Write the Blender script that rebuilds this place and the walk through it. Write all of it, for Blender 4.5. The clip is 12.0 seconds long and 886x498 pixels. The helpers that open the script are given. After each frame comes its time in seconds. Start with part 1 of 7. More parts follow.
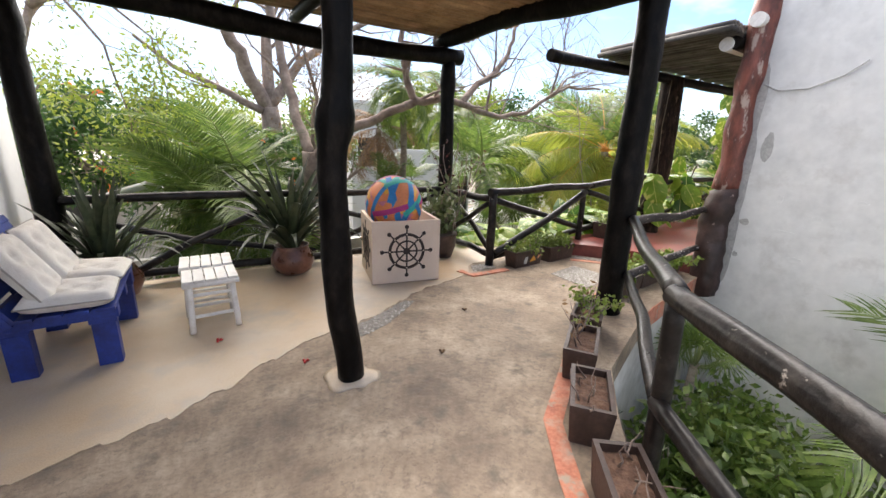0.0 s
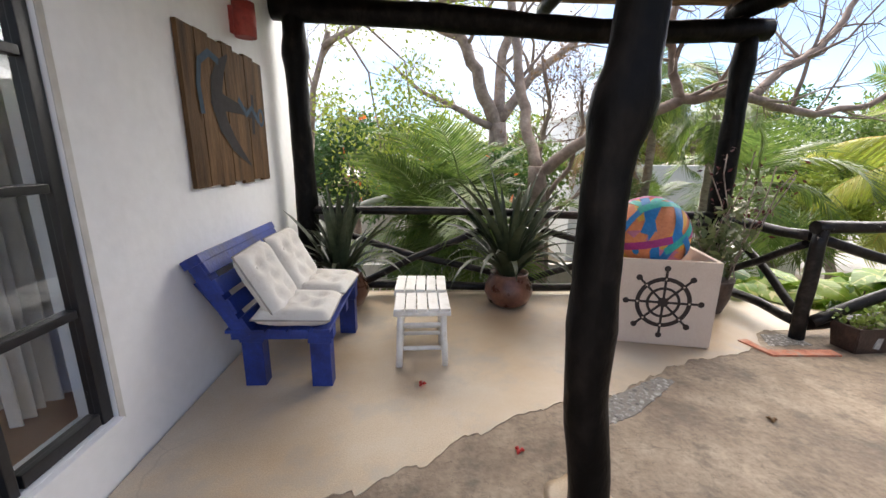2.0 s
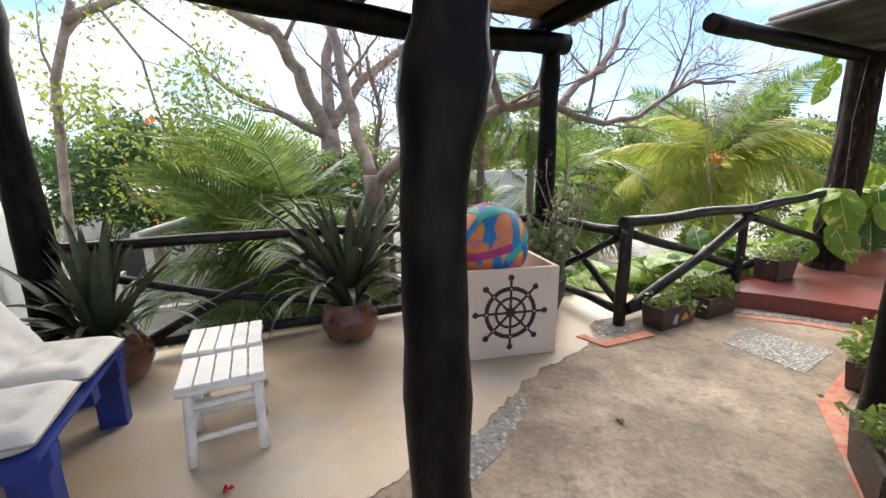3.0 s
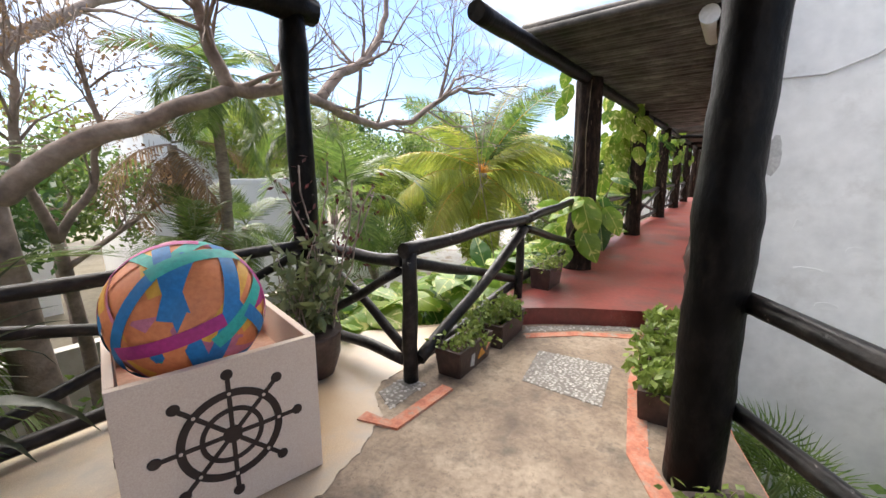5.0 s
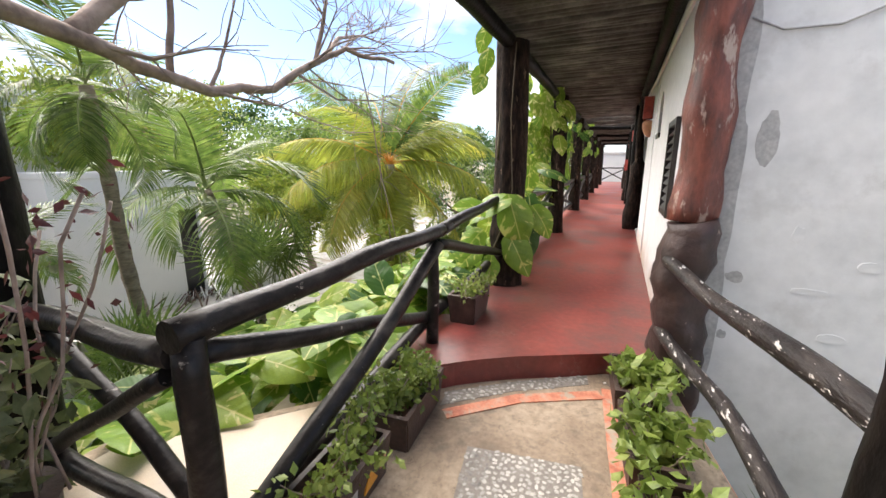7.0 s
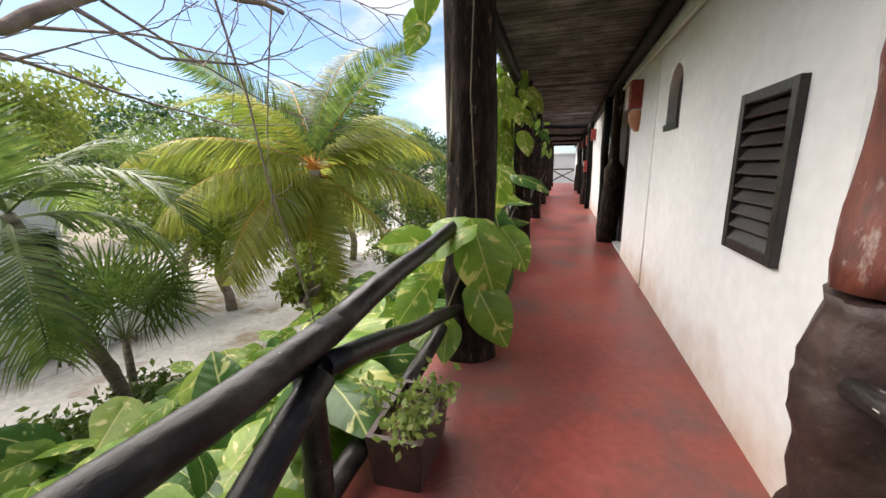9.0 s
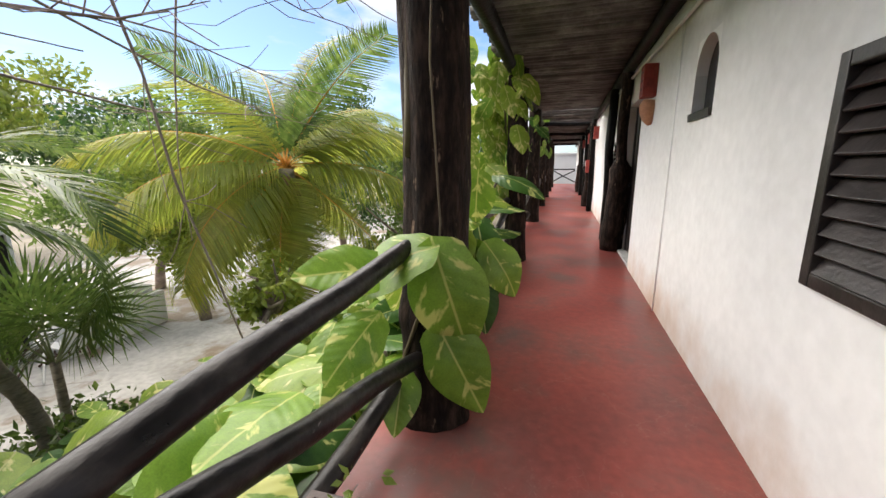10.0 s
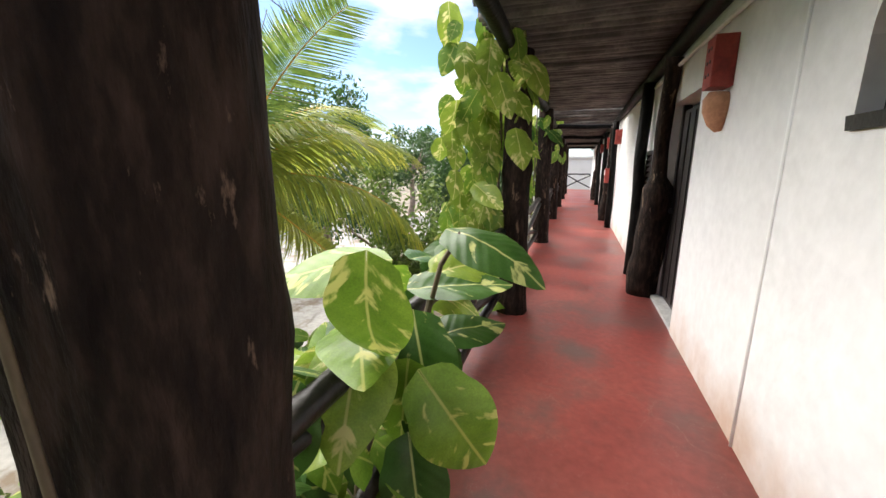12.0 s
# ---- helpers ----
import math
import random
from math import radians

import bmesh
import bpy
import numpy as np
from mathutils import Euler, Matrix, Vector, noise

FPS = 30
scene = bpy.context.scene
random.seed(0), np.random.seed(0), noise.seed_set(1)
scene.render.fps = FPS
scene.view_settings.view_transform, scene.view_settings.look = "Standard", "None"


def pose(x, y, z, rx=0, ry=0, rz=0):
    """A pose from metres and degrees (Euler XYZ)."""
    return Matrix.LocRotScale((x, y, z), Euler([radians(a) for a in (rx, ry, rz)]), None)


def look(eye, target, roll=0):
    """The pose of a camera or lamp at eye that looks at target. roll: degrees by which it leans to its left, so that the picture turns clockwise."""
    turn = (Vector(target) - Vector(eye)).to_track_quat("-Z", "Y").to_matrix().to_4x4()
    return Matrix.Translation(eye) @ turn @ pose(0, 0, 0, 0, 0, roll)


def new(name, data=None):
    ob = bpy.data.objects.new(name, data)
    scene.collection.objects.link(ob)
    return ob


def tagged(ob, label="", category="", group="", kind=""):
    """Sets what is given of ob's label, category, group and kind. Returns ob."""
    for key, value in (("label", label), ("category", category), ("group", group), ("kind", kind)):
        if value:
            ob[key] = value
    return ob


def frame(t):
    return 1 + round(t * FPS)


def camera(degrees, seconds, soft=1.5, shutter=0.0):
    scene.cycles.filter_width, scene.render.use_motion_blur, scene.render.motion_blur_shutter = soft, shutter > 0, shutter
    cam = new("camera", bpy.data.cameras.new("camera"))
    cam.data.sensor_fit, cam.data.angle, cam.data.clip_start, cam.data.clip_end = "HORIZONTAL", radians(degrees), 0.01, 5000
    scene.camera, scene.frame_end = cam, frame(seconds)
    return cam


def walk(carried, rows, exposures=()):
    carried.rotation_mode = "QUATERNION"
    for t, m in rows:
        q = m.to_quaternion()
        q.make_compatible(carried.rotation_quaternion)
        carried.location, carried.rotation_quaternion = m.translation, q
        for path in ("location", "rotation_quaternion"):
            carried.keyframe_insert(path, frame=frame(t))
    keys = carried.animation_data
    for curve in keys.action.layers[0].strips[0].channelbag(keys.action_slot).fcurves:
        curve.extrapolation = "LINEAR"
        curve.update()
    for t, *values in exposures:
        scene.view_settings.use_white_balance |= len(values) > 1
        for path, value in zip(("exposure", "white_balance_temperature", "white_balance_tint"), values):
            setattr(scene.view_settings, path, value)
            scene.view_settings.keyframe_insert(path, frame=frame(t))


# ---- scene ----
cam = camera(96.9, 12.0)
PATH = [
    (0, (0.117, -0.055, 1.555), (1.166, 1.565, 1.027), 1.9),
    (0.5, (0.033, 0.168, 1.564), (0.68, 2.004, 1.105), 0.7),
    (1, (0.012, 0.392, 1.522), (0.314, 2.322, 1.091), -0.5),
    (1.5, (0.102, 0.629, 1.527), (0.149, 2.583, 1.101), 0.6),
    (2, (0.176, 0.86, 1.483), (0.275, 2.802, 1.014), 0.7),
    (2.5, (0.249, 1.145, 1.48), (0.711, 3.04, 1.039), -0.4),
    (3, (0.438, 1.349, 1.472), (1.251, 3.127, 1.048), -0.5),
    (3.5, (0.661, 1.534, 1.484), (1.763, 3.148, 1.062), 0.5),
    (3.7, (0.73, 1.596, 1.485), (1.929, 3.138, 1.056), 0.8),
    (5.3, (1.538, 2.153, 1.477), (3.178, 3.23, 1.087), 0.1),
    (5.5, (1.646, 2.198, 1.465), (3.317, 3.224, 1.071), 0.2),
    (6, (1.962, 2.359, 1.485), (3.694, 3.275, 1.082), 0.5),
    (6.5, (2.292, 2.476, 1.442), (4.06, 3.318, 1.035), 0.3),
    (7, (2.631, 2.619, 1.46), (4.418, 3.406, 1.031), 0.3),
    (7.2, (2.761, 2.713, 1.45), (4.559, 3.47, 1.013), 0.4),
    (8.8, (4.02, 3.083, 1.489), (5.886, 3.662, 1.064), -0.4),
    (9, (4.192, 3.105, 1.475), (6.067, 3.666, 1.059), -0.5),
    (9.5, (4.595, 3.08, 1.471), (6.473, 3.633, 1.06), -0.4),
    (10, (4.946, 3.089, 1.46), (6.819, 3.652, 1.043), -0.2),
    (10.5, (5.268, 3.128, 1.466), (7.133, 3.717, 1.047), -0.1),
    (11, (5.702, 3.128, 1.472), (7.552, 3.777, 1.074), -0.3),
    (11.5, (6.071, 3.109, 1.591), (7.909, 3.79, 1.193), -0.1),
    (12, (6.469, 3.128, 1.624), (8.325, 3.747, 1.208), 0.5),
]
walk(cam, [(t, look(eye, target, roll)) for t, eye, target, roll in PATH],
     [(0.0, 1.75, 6500, 14), (2.5, 1.65, 6400, 13), (3.5, 1.72, 6150, 11), (5.5, 1.7, 6450, 14), (7.0, 1.8, 6500, 14), (9.0, 1.35, 6450, 13), (10.5, 1.4, 6450, 12), (12.0, 1.65, 6400, 12)])

# ---- light ----
world = bpy.data.worlds.new("sky")
scene.world = world
world.use_nodes = True
wn, wl = world.node_tree.nodes, world.node_tree.links
wn.clear()
w_out = wn.new("ShaderNodeOutputWorld")
w_bg = wn.new("ShaderNodeBackground")
w_sky = wn.new("ShaderNodeTexSky")
w_sky.sky_type = "NISHITA"
w_sky.sun_disc = False
SUN_EL, SUN_AZ = radians(46), radians(22)
w_sky.sun_elevation, w_sky.sun_rotation = SUN_EL, SUN_AZ
w_sky.air_density, w_sky.dust_density = 1.0, 0.6
w_co = wn.new("ShaderNodeTexCoord")
w_map = wn.new("ShaderNodeMapping")
w_map.inputs["Scale"].default_value = (1.0, 1.0, 2.6)
w_noise = wn.new("ShaderNodeTexNoise")
w_noise.inputs["Scale"].default_value = 2.2
w_noise.inputs["Detail"].default_value = 8.0
w_noise.inputs["Roughness"].default_value = 0.55
w_ramp = wn.new("ShaderNodeValToRGB")
w_ramp.color_ramp.elements[0].position = 0.46
w_ramp.color_ramp.elements[1].position = 0.60
w_mix = wn.new("ShaderNodeMixRGB")
w_mix.inputs[2].default_value = (4.5, 4.6, 4.75, 1)
w_tint = wn.new("ShaderNodeMixRGB")
w_tint.blend_type = "MULTIPLY"
w_tint.inputs[0].default_value = 1.0
w_tint.inputs[2].default_value = (0.55, 0.64, 0.76, 1)
wl.new(w_co.outputs["Generated"], w_map.inputs["Vector"])
wl.new(w_map.outputs[0], w_noise.inputs["Vector"])
wl.new(w_noise.outputs["Fac"], w_ramp.inputs[0])
wl.new(w_ramp.outputs[0], w_mix.inputs[0])
wl.new(w_sky.outputs[0], w_tint.inputs[1])
wl.new(w_tint.outputs[0], w_mix.inputs[1])
wl.new(w_mix.outputs[0], w_bg.inputs["Color"])
w_bg.inputs["Strength"].default_value = 0.1
wl.new(w_bg.outputs[0], w_out.inputs[0])

sun_data = bpy.data.lights.new("sun", "SUN")
sun_data.energy, sun_data.angle, sun_data.color = 4.5, radians(90.0), (1.0, 0.925, 0.80)
sun = new("sun", sun_data)
sun_way = Vector((math.sin(SUN_AZ) * math.cos(SUN_EL), math.cos(SUN_AZ) * math.cos(SUN_EL), math.sin(SUN_EL)))
sun.matrix_world = look(sun_way * 40, (0, 0, 0))


# ---- materials ----
def material(name, colors, scale=3.0, detail=6.0, rough=0.7, rough_var=0.15, bump=0.2, bump_scale=40.0, metal=0.0,
             stretch=(1, 1, 1), spots=None, spec=0.5, jitter=0.0, coords="Object"):
    """A node material: colours blended by a coarse noise and broken by a fine one, with relief and uneven gloss."""
    m = bpy.data.materials.new(name)
    m.use_nodes = True
    n, l = m.node_tree.nodes, m.node_tree.links
    b = n["Principled BSDF"]
    co = n.new("ShaderNodeTexCoord")
    mp = n.new("ShaderNodeMapping")
    mp.inputs["Scale"].default_value = stretch
    l.new(co.outputs[coords], mp.inputs["Vector"])
    big = n.new("ShaderNodeTexNoise")
    big.inputs["Scale"].default_value, big.inputs["Detail"].default_value, big.inputs["Roughness"].default_value = scale, detail, 0.6
    l.new(mp.outputs[0], big.inputs["Vector"])
    ramp = n.new("ShaderNodeValToRGB")
    while len(ramp.color_ramp.elements) < len(colors):
        ramp.color_ramp.elements.new(0.5)
    for k, c in enumerate(colors):
        ramp.color_ramp.elements[k].position = 0.32 + 0.36 * k / max(1, len(colors) - 1)
        ramp.color_ramp.elements[k].color = (*c, 1)
    l.new(big.outputs["Fac"], ramp.inputs[0])
    fine = n.new("ShaderNodeTexNoise")
    fine.inputs["Scale"].default_value, fine.inputs["Detail"].default_value = bump_scale, 5.0
    l.new(mp.outputs[0], fine.inputs["Vector"])
    grain = n.new("ShaderNodeMixRGB")
    grain.blend_type = "OVERLAY"
    grain.inputs[0].default_value = 0.35
    l.new(ramp.outputs[0], grain.inputs[1])
    l.new(fine.outputs["Fac"], grain.inputs[2])
    last = grain.outputs[0]
    if spots:
        color, spot_scale, lo, hi = spots
        sp = n.new("ShaderNodeTexNoise")
        sp.inputs["Scale"].default_value, sp.inputs["Detail"].default_value, sp.inputs["Roughness"].default_value = spot_scale, 7.0, 0.65
        l.new(mp.outputs[0], sp.inputs["Vector"])
        r2 = n.new("ShaderNodeMapRange")
        r2.inputs["From Min"].default_value, r2.inputs["From Max"].default_value = lo, hi
        l.new(sp.outputs["Fac"], r2.inputs["Value"])
        mx = n.new("ShaderNodeMixRGB")
        l.new(r2.outputs[0], mx.inputs[0])
        l.new(last, mx.inputs[1])
        mx.inputs[2].default_value = (*color, 1)
        last = mx.outputs[0]
    if jitter:
        info = n.new("ShaderNodeObjectInfo")
        geo = n.new("ShaderNodeNewGeometry")
        add = n.new("ShaderNodeMath")
        l.new(info.outputs["Random"], add.inputs[0])
        l.new(geo.outputs["Random Per Island"], add.inputs[1])
        mr = n.new("ShaderNodeMapRange")
        mr.inputs["From Max"].default_value = 2.0
        mr.inputs["To Min"].default_value, mr.inputs["To Max"].default_value = 1 - jitter, 1 + jitter
        l.new(add.outputs[0], mr.inputs["Value"])
        hs = n.new("ShaderNodeHueSaturation")
        l.new(mr.outputs[0], hs.inputs["Value"])
        l.new(last, hs.inputs["Color"])
        last = hs.outputs[0]
    l.new(last, b.inputs["Base Color"])
    rr = n.new("ShaderNodeMapRange")
    rr.inputs["To Min"].default_value, rr.inputs["To Max"].default_value = max(0.02, rough - rough_var), min(1, rough + rough_var)
    l.new(big.outputs["Fac"], rr.inputs["Value"])
    l.new(rr.outputs[0], b.inputs["Roughness"])
    b.inputs["Metallic"].default_value = metal
    b.inputs["Specular IOR Level"].default_value = spec
    if bump:
        bp = n.new("ShaderNodeBump")
        bp.inputs["Strength"].default_value, bp.inputs["Distance"].default_value = bump, 0.01
        l.new(fine.outputs["Fac"], bp.inputs["Height"])
        l.new(bp.outputs[0], b.inputs["Normal"])
    return m


def foliage(name, colors, rough=0.4, jitter=0.35, scale=6.0, through_light=0.35):
    """A leaf material: thin, part of the light passes through."""
    m = material(name, colors, scale=scale, rough=rough, bump=0.15, bump_scale=60, jitter=jitter)
    n, l = m.node_tree.nodes, m.node_tree.links
    b, out = n["Principled BSDF"], n["Material Output"]
    tr = n.new("ShaderNodeBsdfTranslucent")
    l.new(b.inputs["Base Color"].links[0].from_socket, tr.inputs["Color"])
    mix = n.new("ShaderNodeMixShader")
    mix.inputs[0].default_value = through_light
    l.new(b.outputs[0], mix.inputs[1])
    l.new(tr.outputs[0], mix.inputs[2])
    l.new(mix.outputs[0], out.inputs["Surface"])
    return m


M_CONCRETE = material("rough_concrete", [(0.155, 0.11, 0.077), (0.32, 0.243, 0.172), (0.48, 0.385, 0.285)], scale=1.9, detail=11, rough=0.75, rough_var=0.25, bump=0.8, bump_scale=30,
                      spots=((0.14, 0.115, 0.09), 6.0, 0.52, 0.72))
M_CREAM = material("cream_cement", [(0.49, 0.355, 0.22), (0.55, 0.435, 0.305), (0.58, 0.51, 0.42)], scale=0.9, rough=0.42, bump=0.06, bump_scale=150,
                   spots=((0.40, 0.36, 0.31), 1.6, 0.50, 0.70))
M_RED = material("red_floor_paint", [(0.15, 0.042, 0.037), (0.24, 0.052, 0.043), (0.30, 0.076, 0.06)], scale=1.1, rough=0.42, rough_var=0.2, bump=0.12, bump_scale=18,
                 spots=((0.13, 0.072, 0.064), 1.5, 0.50, 0.70))
M_STRIP = material("orange_red_strip", [(0.42, 0.14, 0.09), (0.60, 0.23, 0.14), (0.55, 0.34, 0.25)], scale=9, rough=0.8, bump=0.3, bump_scale=60, spots=((0.42, 0.34, 0.26), 7, 0.54, 0.62))
M_WHITE = material("white_stucco", [(0.80, 0.80, 0.80), (0.86, 0.86, 0.86), (0.88, 0.88, 0.88)], scale=0.9, rough=0.85, bump=0.25, bump_scale=14)
M_GABLE = material("weathered_white_plaster", [(0.60, 0.61, 0.61), (0.70, 0.71, 0.71), (0.75, 0.755, 0.75)], scale=1.6, rough=0.85, bump=0.35, bump_scale=9, spots=((0.56, 0.56, 0.55), 2.4, 0.55, 0.72))
M_LOG = material("black_stained_log", [(0.002, 0.0017, 0.0017), (0.005, 0.0043, 0.004), (0.015, 0.012, 0.0105)], scale=4, rough=0.45, rough_var=0.2, bump=0.45, bump_scale=16,
                 stretch=(2, 2, 1.1), spec=0.1, spots=((0.16, 0.14, 0.12), 6.0, 0.73, 0.76))
M_RAIL = material("worn_dark_rail", [(0.006, 0.0055, 0.0055), (0.014, 0.012, 0.0115), (0.042, 0.036, 0.032)], scale=6, rough=0.36, rough_var=0.2, bump=0.3, bump_scale=22,
                  stretch=(1.3, 2, 2), spec=0.25, spots=((0.42, 0.38, 0.34), 9, 0.66, 0.72))
M_PEEL = material("peeling_dark_rail", [(0.010, 0.008, 0.008), (0.022, 0.017, 0.016), (0.055, 0.045, 0.04)], scale=6, rough=0.5, rough_var=0.2, bump=0.6, bump_scale=30,
                  stretch=(0.8, 3, 3), spec=0.25, spots=((0.60, 0.56, 0.53), 13.0, 0.60, 0.63))
M_BARK = material("dark_bark_post", [(0.006, 0.004, 0.0035), (0.020, 0.013, 0.010), (0.050, 0.032, 0.025)], scale=9, rough=0.8, bump=1.0, bump_scale=26, stretch=(2.4, 2.4, 0.7), spec=0.15,
                  spots=((0.19, 0.13, 0.09), 5.0, 0.61, 0.66))
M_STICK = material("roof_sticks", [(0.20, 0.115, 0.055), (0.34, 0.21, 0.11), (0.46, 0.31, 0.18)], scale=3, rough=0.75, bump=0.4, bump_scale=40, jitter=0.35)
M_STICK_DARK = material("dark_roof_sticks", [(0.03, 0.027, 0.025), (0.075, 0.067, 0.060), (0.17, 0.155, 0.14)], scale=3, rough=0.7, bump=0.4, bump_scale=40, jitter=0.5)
M_BLUE = material("blue_paint", [(0.007, 0.018, 0.12), (0.009, 0.030, 0.21), (0.014, 0.046, 0.28)], scale=5, rough=0.5, bump=0.3, bump_scale=50)
M_CUSHION = material("offwhite_canvas", [(0.60, 0.56, 0.51), (0.70, 0.67, 0.62), (0.75, 0.73, 0.69)], scale=5, rough=0.95, bump=0.3, bump_scale=160)
M_PIPING = material("grey_piping", [(0.28, 0.26, 0.24), (0.36, 0.34, 0.31)], rough=0.9)
M_STOOL = material("white_worn_paint", [(0.68, 0.66, 0.61), (0.80, 0.79, 0.76), (0.83, 0.82, 0.80)], scale=8, rough=0.6, bump=0.3, bump_scale=40,
                   spots=((0.35, 0.27, 0.18), 14, 0.68, 0.75))
M_CLAY = material("brown_clay_pot", [(0.06, 0.024, 0.017), (0.13, 0.052, 0.034), (0.21, 0.095, 0.06)], scale=6, rough=0.3, bump=0.25, bump_scale=30)
M_PLANTER = material("dark_brown_planter", [(0.030, 0.018, 0.015), (0.055, 0.033, 0.027), (0.10, 0.065, 0.05)], scale=7, rough=0.55, bump=0.4, bump_scale=45,
                     spots=((0.33, 0.22, 0.15), 10, 0.70, 0.80))
M_SOIL = material("dry_soil", [(0.06, 0.03, 0.02), (0.13, 0.07, 0.045), (0.2, 0.12, 0.08)], scale=20, rough=0.95, bump=1.0, bump_scale=60)
M_BOX = material("beige_painted_wood", [(0.60, 0.48, 0.38), (0.65, 0.53, 0.43), (0.68, 0.57, 0.47)], scale=1.2, rough=0.7, bump=0.05, bump_scale=180)
M_BOX_IN = material("salmon_inside", [(0.62, 0.37, 0.26), (0.68, 0.43, 0.31)], scale=3, rough=0.8)
M_WHEEL = material("dark_brown_wheel_paint", [(0.018, 0.010, 0.008), (0.03, 0.016, 0.012)], scale=8, rough=0.5)
M_BLACK = material("black_window_frame", [(0.008, 0.008, 0.009), (0.016, 0.016, 0.018)], scale=6, rough=0.35, bump=0.15)
M_SHUTTER = material("black_brown_shutter", [(0.014, 0.011, 0.011), (0.028, 0.022, 0.021), (0.05, 0.04, 0.038)], scale=5, rough=0.4, bump=0.25)
M_LAMPRED = material("red_clay_lamp", [(0.20, 0.022, 0.018), (0.30, 0.04, 0.03), (0.34, 0.07, 0.05)], scale=8, rough=0.65, bump=0.3)
M_PILASTER = material("red_brown_log_paint", [(0.055, 0.022, 0.018), (0.15, 0.045, 0.032), (0.25, 0.075, 0.05)], scale=4, rough=0.5, bump=0.6, bump_scale=20,
                      stretch=(2, 2, 0.8), spots=((0.42, 0.32, 0.27), 3.5, 0.57, 0.63))
M_STONE = material("dark_plinth_stone", [(0.018, 0.010, 0.009), (0.040, 0.021, 0.018), (0.08, 0.045, 0.038)], scale=3.5, rough=0.5, bump=0.9, bump_scale=16, spots=((0.30, 0.22, 0.19), 9.0, 0.66, 0.70))
M_GREYPATCH = material("bare_cement_patch", [(0.36, 0.36, 0.36), (0.47, 0.47, 0.46)], scale=9, rough=0.9)
M_TERRA = material("terracotta_sconce", [(0.42, 0.20, 0.11), (0.55, 0.28, 0.16)], scale=8, rough=0.8)
M_BOARD = material("dark_stained_board", [(0.045, 0.026, 0.012), (0.105, 0.058, 0.026), (0.18, 0.105, 0.05)], spec=0.2, scale=2.5, rough=0.75, bump=0.4, bump_scale=30, stretch=(4, 4, 0.5))
M_ANCHOR = material("dark_anchor_paint", [(0.016, 0.014, 0.016), (0.034, 0.028, 0.028)], scale=8, rough=0.9)
M_ROPE = material("dull_blue_rope_paint", [(0.02, 0.045, 0.075), (0.05, 0.085, 0.12)], scale=8, rough=0.9)
M_TREE = material("grey_brown_bark", [(0.16, 0.12, 0.10), (0.27, 0.21, 0.175), (0.38, 0.31, 0.27)], scale=5, rough=0.85, bump=0.7, bump_scale=25)
M_PALMTRUNK = material("palm_trunk", [(0.15, 0.12, 0.09), (0.27, 0.22, 0.17), (0.36, 0.31, 0.25)], scale=5, rough=0.85, bump=0.6, bump_scale=20, stretch=(1, 1, 3))
M_GREENSHAFT = material("green_palm_shaft", [(0.17, 0.22, 0.07), (0.27, 0.31, 0.12)], scale=4, rough=0.5)
M_PALM = foliage("palm_leaf", [(0.05, 0.10, 0.02), (0.12, 0.19, 0.04), (0.23, 0.295, 0.075)], rough=0.35, jitter=0.5, through_light=0.45)
M_COCO = foliage("yellowing_coconut_leaf", [(0.20, 0.285, 0.04), (0.35, 0.385, 0.06), (0.56, 0.48, 0.09)], rough=0.4, scale=1.2, through_light=0.58)
M_DARKLEAF = foliage("dark_garden_leaf", [(0.025, 0.065, 0.016), (0.05, 0.11, 0.025), (0.085, 0.16, 0.04)], rough=0.4)
M_LIME = foliage("yellow_green_leaf", [(0.15, 0.23, 0.03), (0.27, 0.34, 0.05), (0.38, 0.40, 0.08)], rough=0.5)
M_SANSE = foliage("grey_green_blade", [(0.022, 0.034, 0.017), (0.045, 0.060, 0.030), (0.085, 0.10, 0.055)], rough=0.4, through_light=0.1)
M_SMALL = foliage("small_planter_leaf", [(0.12, 0.185, 0.035), (0.22, 0.30, 0.06), (0.34, 0.40, 0.11)], rough=0.4)
M_DRY = foliage("dry_brown_frond", [(0.20, 0.12, 0.06), (0.33, 0.22, 0.13)], rough=0.8, jitter=0.3)
M_YARD = material("pale_yard_concrete", [(0.30, 0.285, 0.265), (0.42, 0.405, 0.38), (0.50, 0.485, 0.465)], scale=0.7, rough=0.9, bump=0.3, bump_scale=10,
                  spots=((0.23, 0.18, 0.13), 0.8, 0.53, 0.62))
M_GROUND = material("garden_ground", [(0.09, 0.075, 0.05), (0.16, 0.135, 0.09), (0.22, 0.19, 0.14)], scale=0.4, rough=0.95, bump=0.8, bump_scale=8)
M_FARWALL = material("white_house_wall", [(0.72, 0.72, 0.71), (0.80, 0.80, 0.79), (0.82, 0.82, 0.81)], scale=0.5, rough=0.9, bump=0.15)
M_GREYWALL = material("weathered_block_wall", [(0.44, 0.42, 0.38), (0.56, 0.54, 0.50), (0.66, 0.64, 0.60)], scale=0.8, rough=0.95, bump=0.4, bump_scale=9)
# near-black colour that stands for the shade of unlit rooms
M_UNLIT = material("unlit_room_shade", [(0.03, 0.03, 0.03), (0.05, 0.05, 0.05)], rough=0.9)
M_ROOM = material("room_wall", [(0.78, 0.78, 0.77), (0.84, 0.84, 0.83)], scale=1, rough=0.9)
M_TILE = material("terracotta_room_floor", [(0.30, 0.13, 0.07), (0.42, 0.20, 0.11)], scale=3, rough=0.5)
M_PEBBLE = material("inlaid_pebbles", [(0.20, 0.185, 0.17), (0.38, 0.36, 0.33), (0.60, 0.57, 0.53)], scale=30, rough=0.6, jitter=0.6)
